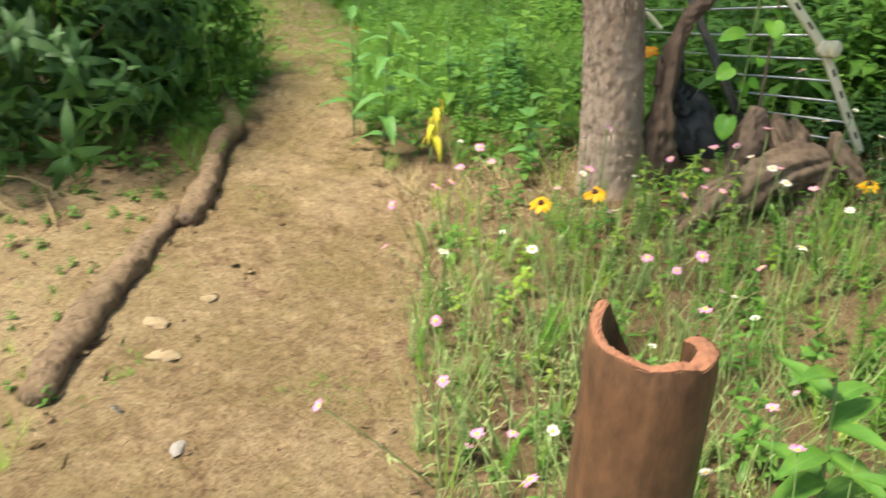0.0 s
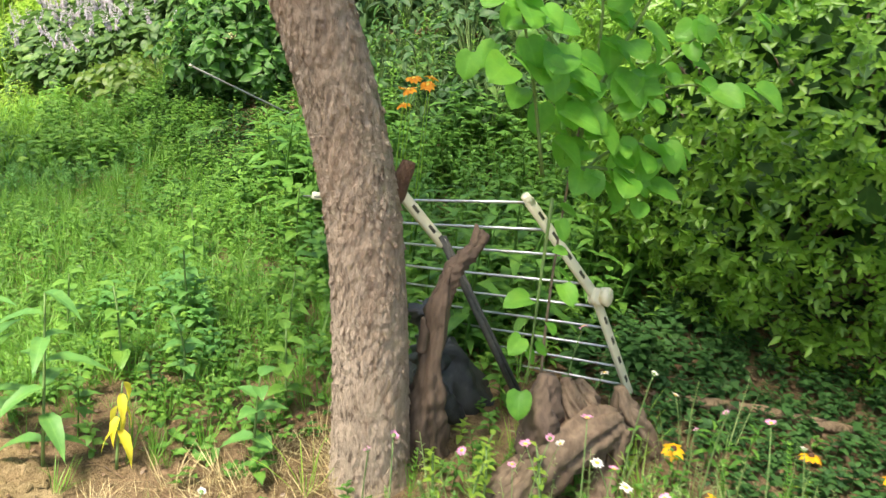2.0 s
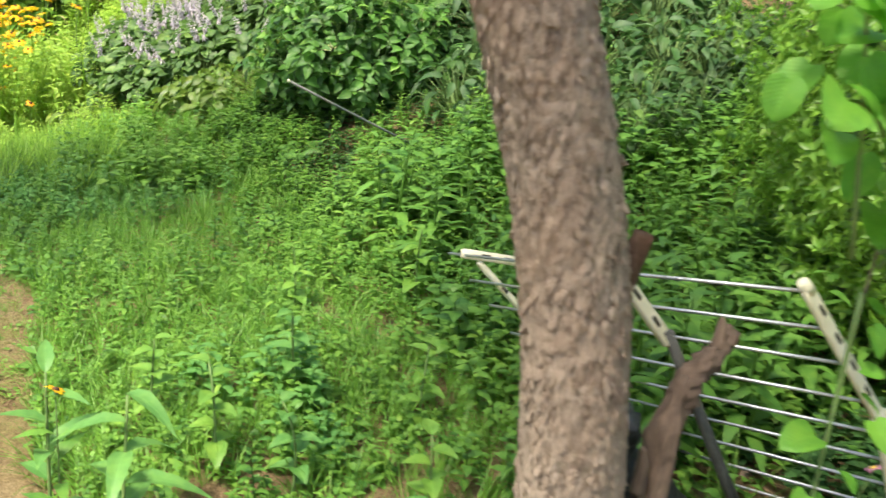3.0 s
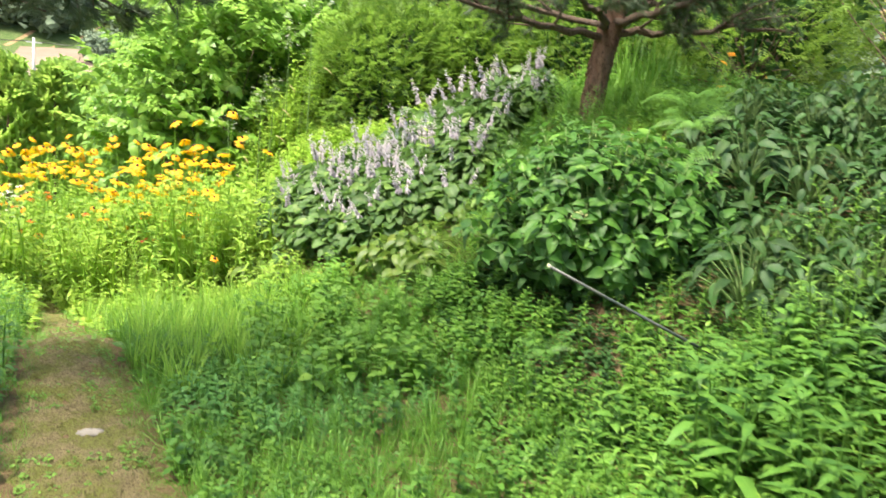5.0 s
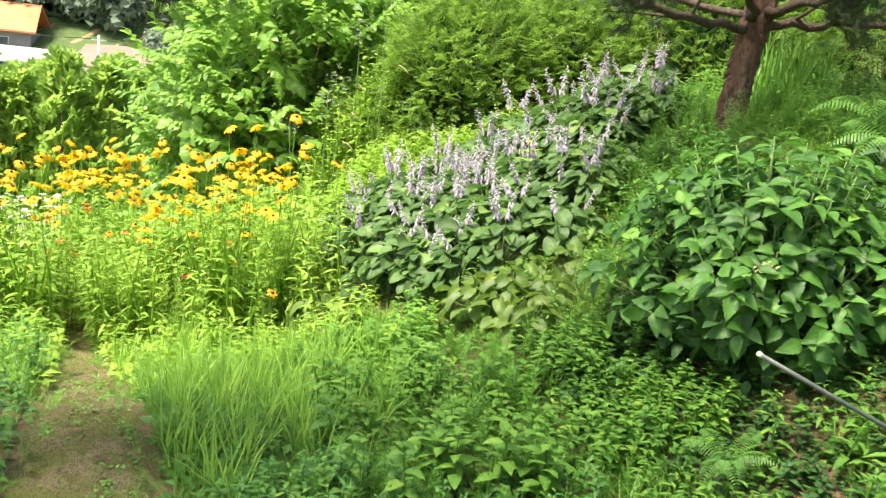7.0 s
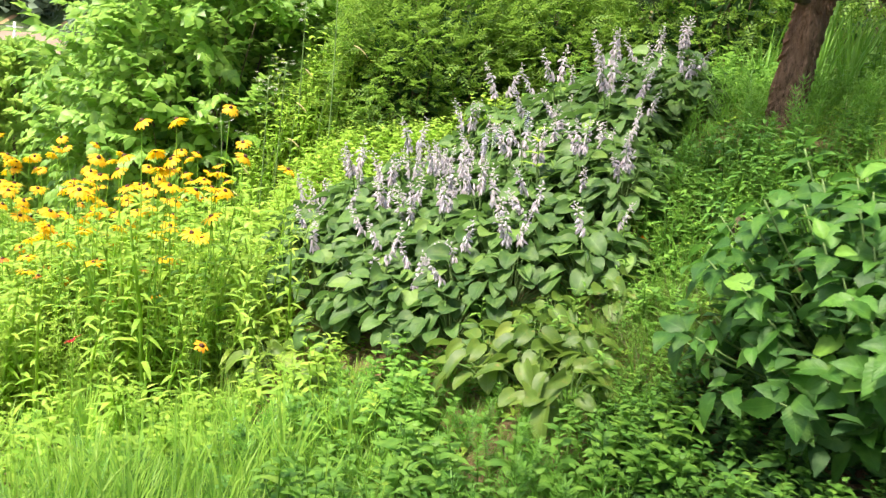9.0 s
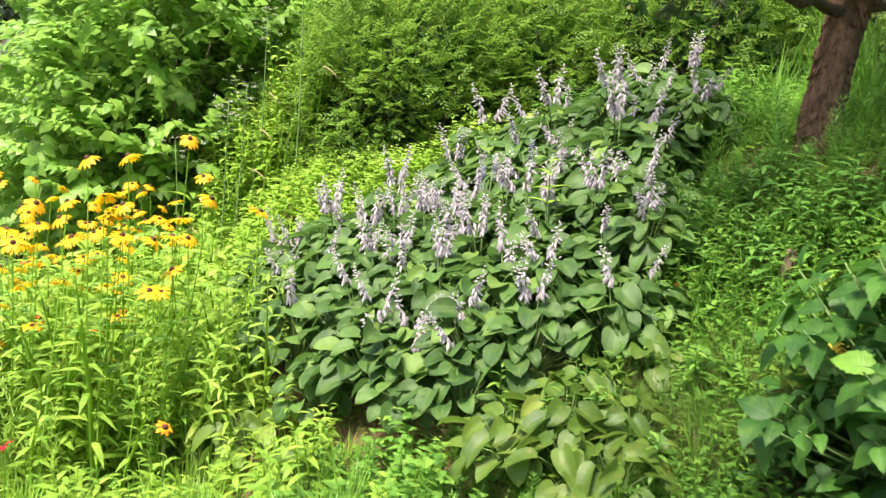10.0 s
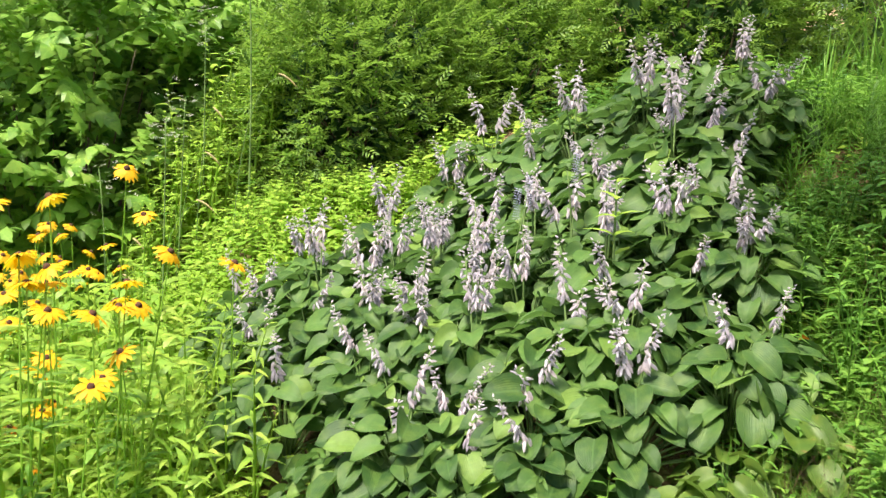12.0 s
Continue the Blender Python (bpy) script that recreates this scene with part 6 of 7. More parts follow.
part("broken_edge", (np.array(bv), np.array(bf), np.full((len(bv), 2), 0.3)), M_CLAYCUT, tile, "fresh orange break along the rim", smooth=False)


def bar(a, b, w, h, n=1):
    """A flat rounded bar from a to b."""
    a, b = np.array(a, float), np.array(b, float)
    m = frames(a, b - a, (0.2, -1, 0.3), 1)[0]
    l = np.linalg.norm(b - a)
    sec = [(w / 2 * c, h / 2 * s) for c, s in ((1, 0.5), (0.7, 1), (-0.7, 1), (-1, 0.5), (-1, -0.5), (-0.7, -1), (0.7, -1), (1, -0.5))]
    v = [(x, y, z) for y in (0, l * 0.02, l * 0.98, l) for x, z in ([(q * 0.8, r * 0.8) for q, r in sec] if y in (0, l) else sec)]
    f = []
    for i in range(3):
        for j in range(8):
            p, q = i * 8 + j, i * 8 + (j + 1) % 8
            f += [(p, q, q + 8), (p, q + 8, p + 8)]
    for j in range(1, 7):
        f += [(0, j + 1, j), (24, 24 + j, 25 + j)]
    return moved((np.array(v), np.array(f), np.full((len(v), 2), 0.3)), m)


rack = thing("drying_rack", "collapsed clothes drying rack with white plastic arms and steel rods", "drying rack")
RF, RJ, RB = np.array([1.262, 3.1, 1.035]), np.array([1.545, 3.05, 0.705]), np.array([1.80, 3.08, 0.29])
LA, LB, LC = np.array([0.955, 4.11, 0.79]), np.array([1.09, 3.29, 0.84]), np.array([1.42, 3.2, 0.24])
ROD = np.array([-0.31, 1.01, -0.24])


def arm(a, b, slots, w=0.036):
    o = part("arm", bar(a, b, w, 0.018), M_PLASTIC, rack)
    d = (b - a) / np.linalg.norm(b - a)
    nrm = unit(np.array([0.2, -1, 0.3]) - d * np.dot([0.2, -1, 0.3], d))
    # Slots are not cut: a dark strip carries the shadow inside each one.
    for s in slots:
        c = a + (b - a) * s + nrm * 0.0085
        part("slot", bar(c - d * 0.016, c + d * 0.016, 0.012, 0.003), M_SLOT, o, "dark strip coloured as slot shadow")
    return o


arm(RF, RJ, (0.16, 0.36, 0.56, 0.76))
arm(RJ, RB, (0.22, 0.42, 0.62, 0.82))
arm(np.array([0.86, 3.34, 1.10]), LB, (0.25, 0.55, 0.8))
arm(LA, LA + np.array([0.27, 0.0, -0.05]), (0.3, 0.6), 0.03)
arm(LA + np.array([0.06, 0.0, -0.03]), LA + np.array([0.3, -0.02, -0.27]), (0.4,), 0.02)
ax_ = unit(np.array([0.25, -1, 0.25]))
part("joint", tube([RJ - ax_ * 0.012, RJ - ax_ * 0.01, RJ + ax_ * 0.014, RJ + ax_ * 0.018], [0.024, 0.03, 0.03, 0.024], 20), M_PLASTIC, rack, "round white hinge boss")
part("knob", tube([RJ + np.array([0.025, 0.0, 0.0]), RJ + np.array([0.034, -0.025, 0.004]), RJ + np.array([0.037, -0.03, 0.005])], [0.03, 0.032, 0.025], 20), M_PLASTIC, rack, "round white hinge knob")
part("end_cap", tube([RF - np.array([0.012, 0, -0.012]), RF + np.array([0.012, 0, -0.012])], [0.014, 0.016], 14), M_PLASTIC, rack)
for k in range(4):
    s = (0.03, 0.3, 0.56, 0.86)[k]
    b = RF + (RJ - RF) * s
    a = b + ROD * 1.06
    part("rod", tube([a, (a + b) / 2 + np.array([0, 0, -0.004]), b], 0.0045, 8), M_STEEL, rack)
for k in range(5):
    s = (0.1, 0.3, 0.5, 0.7, 0.9)[k]
    b = RJ + (RB - RJ) * s
    a = b + ROD * 0.98
    part("rod", tube([a, (a + b) / 2 + np.array([0, 0, -0.004]), b], 0.0045, 8), M_STEEL, rack)
for k in range(2):
    o = np.array([0.02 * k, 0.01 * k, -0.008 * k])
    part("fold_strut", tube([LB + o + np.array([-0.015, 0, 0.03]), LC + o * 1.6], 0.010, 8), M_DARKROD, rack, "dark grimy folding strut")

snag = thing("broken_snag", "broken brown dead branch stub standing beside the pine", "dead branch")
p, r = resample([(1.06, 3.22, -0.05), (1.05, 3.22, 0.25), (1.03, 3.2, 0.48), (1.04, 3.2, 0.60), (1.055, 3.2, 0.70), (1.075, 3.2, 0.80)], [0.085, 0.062, 0.036, 0.027, 0.024, 0.018], 60)
part("wood", rough_limb(p, r, 36, 0.018, 17, 4, 0.35, 0.26), M_SNAG, snag)
p, r = resample([(1.06, 3.2, 0.71), (1.09, 3.2, 0.79), (1.135, 3.2, 0.845), (1.19, 3.2, 0.90)], [0.024, 0.028, 0.024, 0.012], 26)
part("bent_arm", rough_limb(p, r, 24, 0.016, 20, 14, 0.4, 0.3), M_SNAG, snag)
for a, b in (((0.995, 3.2, 0.52), (0.985, 3.19, 0.64)), ((1.15, 3.2, 0.86), (1.155, 3.21, 0.93))):
    part("splinter", rough_limb(*resample([a, (np.array(a) + b) / 2 + np.array([0.006, 0, 0.01]), b], [0.02, 0.013, 0.003], 16), 10, 0.005, 20, 3), M_SNAG, snag)

root = thing("root_stump", "upturned grey driftwood root lying at the foot of the rack", "tree root")
for k, (pts, rad) in enumerate([
        ([(1.56, 2.87, 0.33), (1.44, 2.86, 0.33), (1.31, 2.86, 0.27), (1.18, 2.85, 0.175), (1.07, 2.84, 0.11), (0.97, 2.83, 0.02)], [0.04, 0.085, 0.08, 0.058, 0.046, 0.03]),
        ([(1.34, 2.92, 0.26), (1.24, 2.9, 0.25), (1.14, 2.88, 0.205), (1.06, 2.87, 0.14)], [0.03, 0.035, 0.032, 0.02]),
        ([(1.36, 2.92, 0.50), (1.38, 2.90, 0.40), (1.42, 2.88, 0.29)], [0.012, 0.048, 0.07]),
        ([(1.43, 2.94, 0.47), (1.46, 2.92, 0.40), (1.50, 2.90, 0.29)], [0.01, 0.042, 0.06]),
        ([(1.57, 2.85, 0.33), (1.535, 2.84, 0.22), (1.47, 2.80, 0.11), (1.38, 2.74, -0.01)], [0.045, 0.038, 0.045, 0.05]),
        ([(1.592, 2.92, 0.43), (1.61, 2.91, 0.36), (1.67, 2.89, 0.27), (1.74, 2.86, 0.14), (1.84, 2.82, -0.03)], [0.012, 0.04, 0.055, 0.06, 0.06])]):
    pp, rr = resample(pts, rad, 44)
    part("root", rough_limb(pp, rr, 48, 0.012, 14, 10 + k, 0.5, 0.2), M_ROOT, root)
part("rotten_heart", rough_limb(*resample([(1.28, 2.91, 0.53), (1.27, 2.9, 0.40), (1.28, 2.89, 0.25)], [0.02, 0.06, 0.07], 30), 30, 0.016, 16, 31, 0.5, 0.25), M_SNAG, root, "reddish rotten broken top")
stick = thing("fallen_stick", "grey stick lying under the hedge", "stick")
p, r = resample([(1.95, 3.05, 0.2), (2.2, 2.85, 0.16), (2.45, 2.6, 0.16)], [0.02, 0.022, 0.015], 24)
p[:, 2] = ground_z(p[:, 0], p[:, 1]) + 0.025
part("wood", rough_limb(p, r, 10, 0.006, 14, 3), M_LOG, stick)

sack = thing("plastic_sack", "slumped black plastic sack behind the pine trunk", "sack")
sv, sf, suv = dome(1, 1, 14, 30, 0.0)
sv = np.array([(v[0] * 0.2 + 1.33 - 0.06 * v[2], v[1] * 0.14 + 3.49, v[2] * (0.37 - 0.16 * max(0, v[0])) + 0.03) for v in sv])
sv += np.array([[noise.fractal((v[0] * 9, v[1] * 9, v[2] * 4), 0.8, 2.0, 3) * 0.05, noise.fractal((v[0] * 11, v[1] * 9, v[2] * 5 + 5), 0.8, 2.0, 3) * 0.05, noise.noise((v[0] * 8, v[1] * 8, 3)) * 0.04 * max(0, v[2] - 0.1) * 4] for v in sv])
part("body", (sv, sf, suv), M_SACK, sack)
part("tied_neck", rough_limb(*resample([(1.2, 3.48, 0.34), (1.16, 3.46, 0.46), (1.13, 3.45, 0.56)], [0.07, 0.03, 0.045], 24), 20, 0.02, 25, 2, 0.2, 0.3), M_SACK, sack, "gathered neck of the sack")
part("fold", rough_limb(*resample([(1.1, 3.4, 0.35), (1.2, 3.36, 0.2), (1.33, 3.36, 0.06)], [0.02, 0.04, 0.03], 24), 14, 0.015, 14, 5, 0.4, 0.3), M_SACK, sack)

prop = thing("metal_pipe", "thin galvanised pipe leaning out of the hydrangea", "pipe")
part("tube", tube([(1.15, 6.98, 0.915), (1.4, 6.93, 0.80), (1.7, 6.87, 0.665), (1.98, 6.81, 0.54)], 0.0078, 10), M_PIPE, prop)
part("end_cap", tube([(1.142, 6.982, 0.919), (1.156, 6.979, 0.912)], 0.009, 10), M_PLASTIC, prop)

wood_stub = thing("rotten_stub", "small reddish rotten wood stub on the bank", "wood stub")
p, r = resample([(2.08, 9.5, 0.85), (2.08, 9.49, 1.0), (2.07, 9.48, 1.16)], [0.035, 0.03, 0.018], 24)
part("wood", rough_limb(p, r, 12, 0.014, 22, 8, 0.3), M_SNAG, wood_stub)
stone = thing("path_stone", "pale grey stone bedded in the path", "stone")
part("rock", moved(dome(0.045, 0.022, 5, 12, 0.12, 4), np.array(Matrix.Translation((-0.86, 7.24, float(ground_z(-0.86, 7.24)) + 0.006)) @ Matrix.Diagonal((1.5, 0.7, 1, 1)))), M_STONE, stone)

for sx, sy, sr, flat, mat, words in ((-0.765, 1.875, 0.022, 0.8, M_DARKROD, "small dark slate-blue stone on the bare path"), (-0.75, 2.28, 0.035, 0.4, M_PALESTONE, "flat pale stone bedded in the bare path"), (-0.69, 2.12, 0.04, 0.35, M_PALESTONE, "flat pale stone bedded in the bare path"),
                                     (-0.62, 2.42, 0.03, 0.4, M_PALESTONE, "flat pale stone bedded in the bare path"), (-0.56, 1.72, 0.026, 0.5, M_STONE, "small grey stone on the bare path")):
    stone = thing("path_stone", words, "stone")
    part("rock", moved(dome(sr, sr * flat, 5, 11, 0.2, int(sr * 999)), np.array(Matrix.Translation((sx, sy, float(ground_z(sx, sy)) + 0.014)) @ Matrix.Rotation(sx * 9, 4, "Z") @ Matrix.Diagonal((1.3, 0.75, 1, 1)))), mat, stone)

# ---- vine on the rack ----
VINE_LEAF = leaf_meshes("vine_leaf", [(0.14, 0.13, "heart", 0.12, 0.28, 0.03), (0.12, 0.112, "heart", 0.22, 0.4, 0.03), (0.10, 0.095, "heart", 0.15, 0.25, 0.025)], M_VINE)
vine = thing("vine", "climbing vine with large bright heart-shaped leaves over the rack", "vine")
gv = np.random.default_rng(21)
vs = [bezier((1.36, 3.0, 0.1), (1.30, 3.02, 0.7), (1.36, 3.02, 1.3), 14), bezier((1.36, 3.02, 1.2), (1.4, 2.95, 1.7), (1.15, 2.92, 2.0), 10), bezier((1.36, 3.02, 1.25), (1.6, 2.98, 1.5), (1.85, 2.98, 1.62), 10),
      bezier((1.36, 3.02, 1.1), (1.5, 2.98, 1.3), (1.62, 2.95, 1.2), 8), bezier((1.3, 3.0, 1.3), (1.25, 2.95, 1.55), (1.0, 2.98, 1.62), 8), bezier((1.85, 2.98, 1.62), (1.75, 2.6, 1.9), (1.9, 2.45, 1.85), 8),
      bezier((1.36, 3.02, 1.2), (1.2, 2.95, 1.5), (0.95, 2.9, 1.45), 8), bezier((1.36, 3.02, 1.3), (1.5, 2.9, 1.75), (1.55, 2.8, 2.0), 10), bezier((1.4, 3.0, 1.3), (1.5, 2.9, 1.45), (1.75, 2.85, 1.42), 8),
      bezier((1.2, 2.96, 1.15), (1.1, 2.94, 1.5), (1.0, 2.9, 1.66), 8), bezier((1.3, 2.98, 1.15), (1.45, 2.94, 1.2), (1.56, 2.95, 1.08), 7), bezier((1.24, 2.95, 1.08), (1.22, 2.93, 0.8), (1.22, 2.93, 0.5), 12)]
for k, sp in enumerate(vs):
    part("stem", tube(sp, np.linspace(0.006, 0.003, len(sp)), 6), M_TWIG if k == 0 else M_GSTEM, vine)
    for i in range(11 if k == 0 else 1, len(sp)):
        for _ in range(1 if k in (0, 11) else 2):
            o = np.array([gv.uniform(-1, 1), gv.uniform(-0.9, 0.35), gv.uniform(-0.1, 0.4)])
            q = sp[i] + unit(o) * gv.uniform(0.02, 0.09)
            d = o * (1.5, 1, 0.4) + np.array([gv.uniform(-0.6, 0.8), -0.3, -0.6 + gv.uniform(-0.4, 0.6)])
            part("leaf", VINE_LEAF[int(gv.integers(3))], None, vine, m=frames(q, d, o * 0.5 + np.array([gv.uniform(-0.4, 0.4), -0.6 + gv.uniform(-0.4, 0.4), 0.75]), gv.uniform(0.5, 0.84) * (0.85 if k == 11 else 1))[0])

# ---- flowers ----
def daisy(name, label, height, lean, n_pet, plen, pwid, dip, pmat, cmat, cone, seed, leaves=5, llen=0.09, lwid=0.022, tilt=0.3, group="", lmat=None):
    """A stem with leaves, a ring of petals and the disc or cone in it."""
    g = np.random.default_rng(seed)
    t = thing(name, label, "flower", group=group)
    top = np.array([lean[0], lean[1], height])
    sp = bezier((0, 0, -0.02), (lean[0] * 0.15, lean[1] * 0.15, height * 0.6), top, 8)
    st = part("stem", tube(sp, np.linspace(0.0035, 0.0018, 8) * (0.6 + height * 0.5), 5), M_GRASS_PALE if height > 0.5 else M_GSTEM, t)
    lf = [moved(leaflet(llen, lwid, "lance", 0.3, 0.5), frames(sp[1 + i % 5], (math.cos(i * 2.4), math.sin(i * 2.4), 0.6), (0, 0, 1), g.uniform(0.6, 1.1))[0]) for i in range(leaves)]
    if lf:
        part("leaves", join(lf), lmat or M_WEED, st)
    up = np.array([g.uniform(-tilt, tilt), g.uniform(-tilt, tilt) - 0.3, 1])
    m = frames(top, unit(np.cross(up, [1, 0.2, 0])), up, 1)[0]
    h = part("flower_head", petals(n_pet, plen, pwid, dip, cone[0] * 0.6, seed), pmat, t, m=m)
    part("cone", dome(cone[0], cone[1], 4, 10, 0.08, seed), cmat, h)
    return t


RL = "golden-yellow coneflower with a dark centre in the sunny field"
GR = "yellow coneflowers in the field"
ruds = [daisy("coneflower", RL, h, (0.04 * math.cos(k), 0.04 * math.sin(2 * k)), 19, 0.054, 0.0155, d, M_YELLOW, M_CONE, (0.0125, 0.013), k, 9, 0.13, 0.03, tilt=0.6, group=GR, lmat=M_WEED_MID)
        for k, (h, d) in enumerate([(1.0, 0.08), (1.15, 0.25), (1.3, 0.12), (1.4, 0.35), (0.85, 0.0), (1.2, 0.15)])]
RH = [1.0, 1.15, 1.3, 1.4, 0.85, 1.2]
rust = [daisy("coneflower", "rust and yellow coneflower low in the field", h, (0.02, 0.03), 11, 0.04, 0.017, 0.35, M_RUST if k else M_ORANGE, M_CONE, (0.0115, 0.013), 20 + k, 4, group=GR, lmat=M_WEED_LIME) for k, h in enumerate((0.62, 0.7))]
gr = np.random.default_rng(31)
HEADS = [(-0.12, 10.76, 1.09), (-0.34, 10.59, 0.69), (-0.22, 10.69, 0.74), (-0.56, 10.7, 1.08), (-0.44, 10.7, 1.04), (-0.27, 10.7, 0.99), (-0.57, 10.72, 0.98), (-0.5, 10.75, 0.97), (-0.46, 10.7, 0.91), (-0.36, 10.68, 0.9), (-0.3, 10.72, 0.9),
         (-0.15, 10.85, 0.88), (-0.6, 11.1, 1.2), (-0.44, 11.1, 1.22), (0.1, 10.9, 0.99), (-0.12, 11.9, 1.28), (-0.67, 10.72, 1.04), (-0.7, 10.8, 0.96), (-0.66, 10.7, 0.88), (-0.8, 10.9, 0.9), (-0.9, 10.8, 0.8), (-0.85, 11.0, 1.0), (-1.0, 11.0, 0.85), (0.0, 12.25, 0.98)]
for i in range(262):
    y = gr.uniform(11.0, 13.8)
    x = gr.uniform(-3.3, -0.1) if i % 3 else gr.uniform(-2.2, -0.4)
    e = gr.uniform(0, 1) ** 0.7
    HEADS.append((x, y, 0.14 + 0.56 * e + 0.035 * (y - 11) + 0.04 * gr.normal()))
seen_r = set()
for i, (x, y, z) in enumerate(HEADS):
    need = z - float(ground_z(x, y))
    low = i > 30 and z < 0.34
    k = (i % 2) if low else int(np.argmin([abs(h * 1.0 - need) + 0.12 * gr.random() for h in RH]))
    src, h = (rust[k], (0.62, 0.7)[k]) if low else (ruds[k], RH[k])
    s = min(max(need / h, 1.0), 1.3) if i < 24 else min(max(need / h, 0.75), 1.0)
    m = Matrix.Translation((x, y, z)) @ Matrix.Rotation(gr.uniform(-0.12, 0.12), 4, "X") @ Matrix.Rotation(gr.uniform(-0.12, 0.12), 4, "Y") @ Matrix.Rotation(gr.uniform(0, 6.28), 4, "Z") @ Matrix.Scale(s, 4) @ Matrix.Translation((0, 0, -h))
    if (low, k) not in seen_r:
        seen_r.add((low, k))
        src.matrix_basis = m
    else:
        copy_thing(src, m)
for k, src in enumerate(ruds + rust):
    if src.matrix_basis == Matrix():
        src.matrix_basis = Matrix.Translation((-1.2 - 0.2 * k, 12.3, float(ground_z(-1.2 - 0.2 * k, 12.3))))


def flower_at(t, head, h):
    t.matrix_basis = Matrix.Translation((head[0], head[1], head[2] - h))
    return t


flower_at(daisy("coneflower", "single orange and maroon coneflower beside the path", 0.45, (0, 0), 9, 0.034, 0.017, 0.05, M_ORANGE, M_CONE, (0.014, 0.012), 41, 4, tilt=0.6, lmat=M_WEED_LIME), (-0.29, 10.20, 0.21), 0.45)
flower_at(daisy("cosmos", "single crimson flower on a thin stem", 0.6, (0, 0), 7, 0.034, 0.022, -0.2, M_RED, M_CONE, (0.008, 0.006), 42, 4, tilt=0.6, lmat=M_WEED_LIME), (-0.78, 9.40, 0.49), 0.6)
flower_at(daisy("coneflower", "orange coneflower low beside the path", 0.62, (0, 0), 12, 0.045, 0.018, 0.1, M_ORANGE, M_CONE, (0.013, 0.012), 43, 4, tilt=0.6, lmat=M_WEED_LIME), (-1.95, 12.6, -0.12), 0.62)
BY = "yellow coneflower with a dark centre beside the tree root"
for k, (x, y, z) in enumerate([(1.61, 2.66, 0.33), (1.67, 2.5, 0.22), (2.03, 2.48, 0.32), (0.61, 2.5, 0.37), (0.43, 2.46, 0.35), (2.2, 2.3, 0.3)]):
    flower_at(daisy("coneflower", BY, 0.34, (0.02, 0.02), 12, 0.036, 0.016, 0.2, M_YELLOW, M_CONE, (0.011, 0.011), 50 + k, 4, 0.05, 0.015, 0.4, "coneflowers in the bed"), (x, y, z), 0.34)
flower_at(daisy("coneflower", "yellow-orange flower in the dark shrub", 0.5, (0, 0), 10, 0.035, 0.016, 0.2, M_YELLOW, M_CONE, (0.011, 0.011), 60, 4), (-0.88, 3.95, 0.72), 0.5)
for k, (x, y, z) in enumerate([(1.42, 4.3, 1.18), (1.47, 4.36, 1.22), (1.52, 4.32, 1.2), (1.45, 4.4, 1.1), (1.58, 4.4, 1.22), (1.5, 4.5, 1.15), (3.6, 9.6, 2.1), (3.85, 9.9, 2.2), (3.4, 9.3, 1.9), (3.9, 9.4, 2.0), (0.95, 3.5, 0.8), (1.0, 3.45, 0.58)]):
    flower_at(daisy("orange_daisy", "bright orange flower on a tall stem among the weeds", 0.75, (0.03, 0.02), 10, 0.035, 0.02, 0.1, M_ORANGE, M_DISC, (0.009, 0.007), 70 + k, 7, 0.09, 0.02, 0.5, "orange flowers"), (x, y, z), 0.75)

flower_at(daisy("sunflower", "small yellow flower of the grey-green seedling at the path edge", 0.5, (0, 0), 10, 0.022, 0.013, -0.2, M_YELLOW, M_CONE, (0.01, 0.008), 61, 5, 0.12, 0.04, 0.5), (-0.195, 3.95, 0.545), 0.5)

PL = "small pink daisy on a thin grey-green stem in the bed"
pinks = [daisy("pink_daisy", PL, h, (lx_, 0.03), 16, 0.0145, 0.005, -0.1 - 0.5 * (k % 2), M_PINK if k < 5 else M_WHITE, M_DISC, (0.0065, 0.004), 90 + k, 3, 0.05, 0.006, 0.5, "pink daisies", M_STEM_GREY)
         for k, (h, lx_) in enumerate([(0.34, 0.05), (0.42, -0.06), (0.28, 0.1), (0.38, -0.12), (0.46, 0.03), (0.36, 0.06), (0.3, -0.08)])]
buds = [daisy("daisy_bud", "closed pinkish white daisy bud on a thin stem", h, (0.04, 0.02), 10, 0.011, 0.005, -1.6, M_PINK if k == 0 else M_WHITE, M_GSTEM, (0.006, 0.008), 100 + k, 2, 0.05, 0.006, 0.4, "pink daisies", M_STEM_GREY) for k, h in enumerate((0.33, 0.4))]
gp = np.random.default_rng(41)
spots = [(0.02, 1.75), (-0.12, 1.62), (-0.05, 1.95), (0.02, 2.3), (-0.02, 2.45), (0.3, 1.35), (0.18, 1.3), (0.28, 1.45)] + [(gp.uniform(0.05, 2.5), gp.uniform(1.0, 3.05)) for _ in range(112)]
spots = [(x, y) for x, y in spots if x < 1.75 or y < 2.3]
done = set()
for i, (x, y) in enumerate(spots):
    pool = pinks if (i < 6 or i % 3) else buds
    src = pool[i % len(pool)]
    m = Matrix.Translation((x, y, float(ground_z(x, y)))) @ Matrix.Rotation(gp.uniform(0, 6.28), 4, "Z") @ Matrix.Scale(gp.uniform(0.85, 1.2), 4)
    if i < 5:
        m = Matrix.Translation((x + 0.2, y - 0.06, float(ground_z(x + 0.2, y)))) @ Matrix.Rotation(-0.55, 4, "Y") @ Matrix.Rotation(gp.uniform(-0.5, 0.5), 4, "X") @ Matrix.Scale(0.95, 4)
    if src.name not in done:
        done.add(src.name)
        src.matrix_basis = m
    else:
        copy_thing(src, m)

gwf = np.random.default_rng(45)
wx, wy = gwf.uniform(-4.0, -2.2, 240), gwf.uniform(12.4, 13.9, 240)
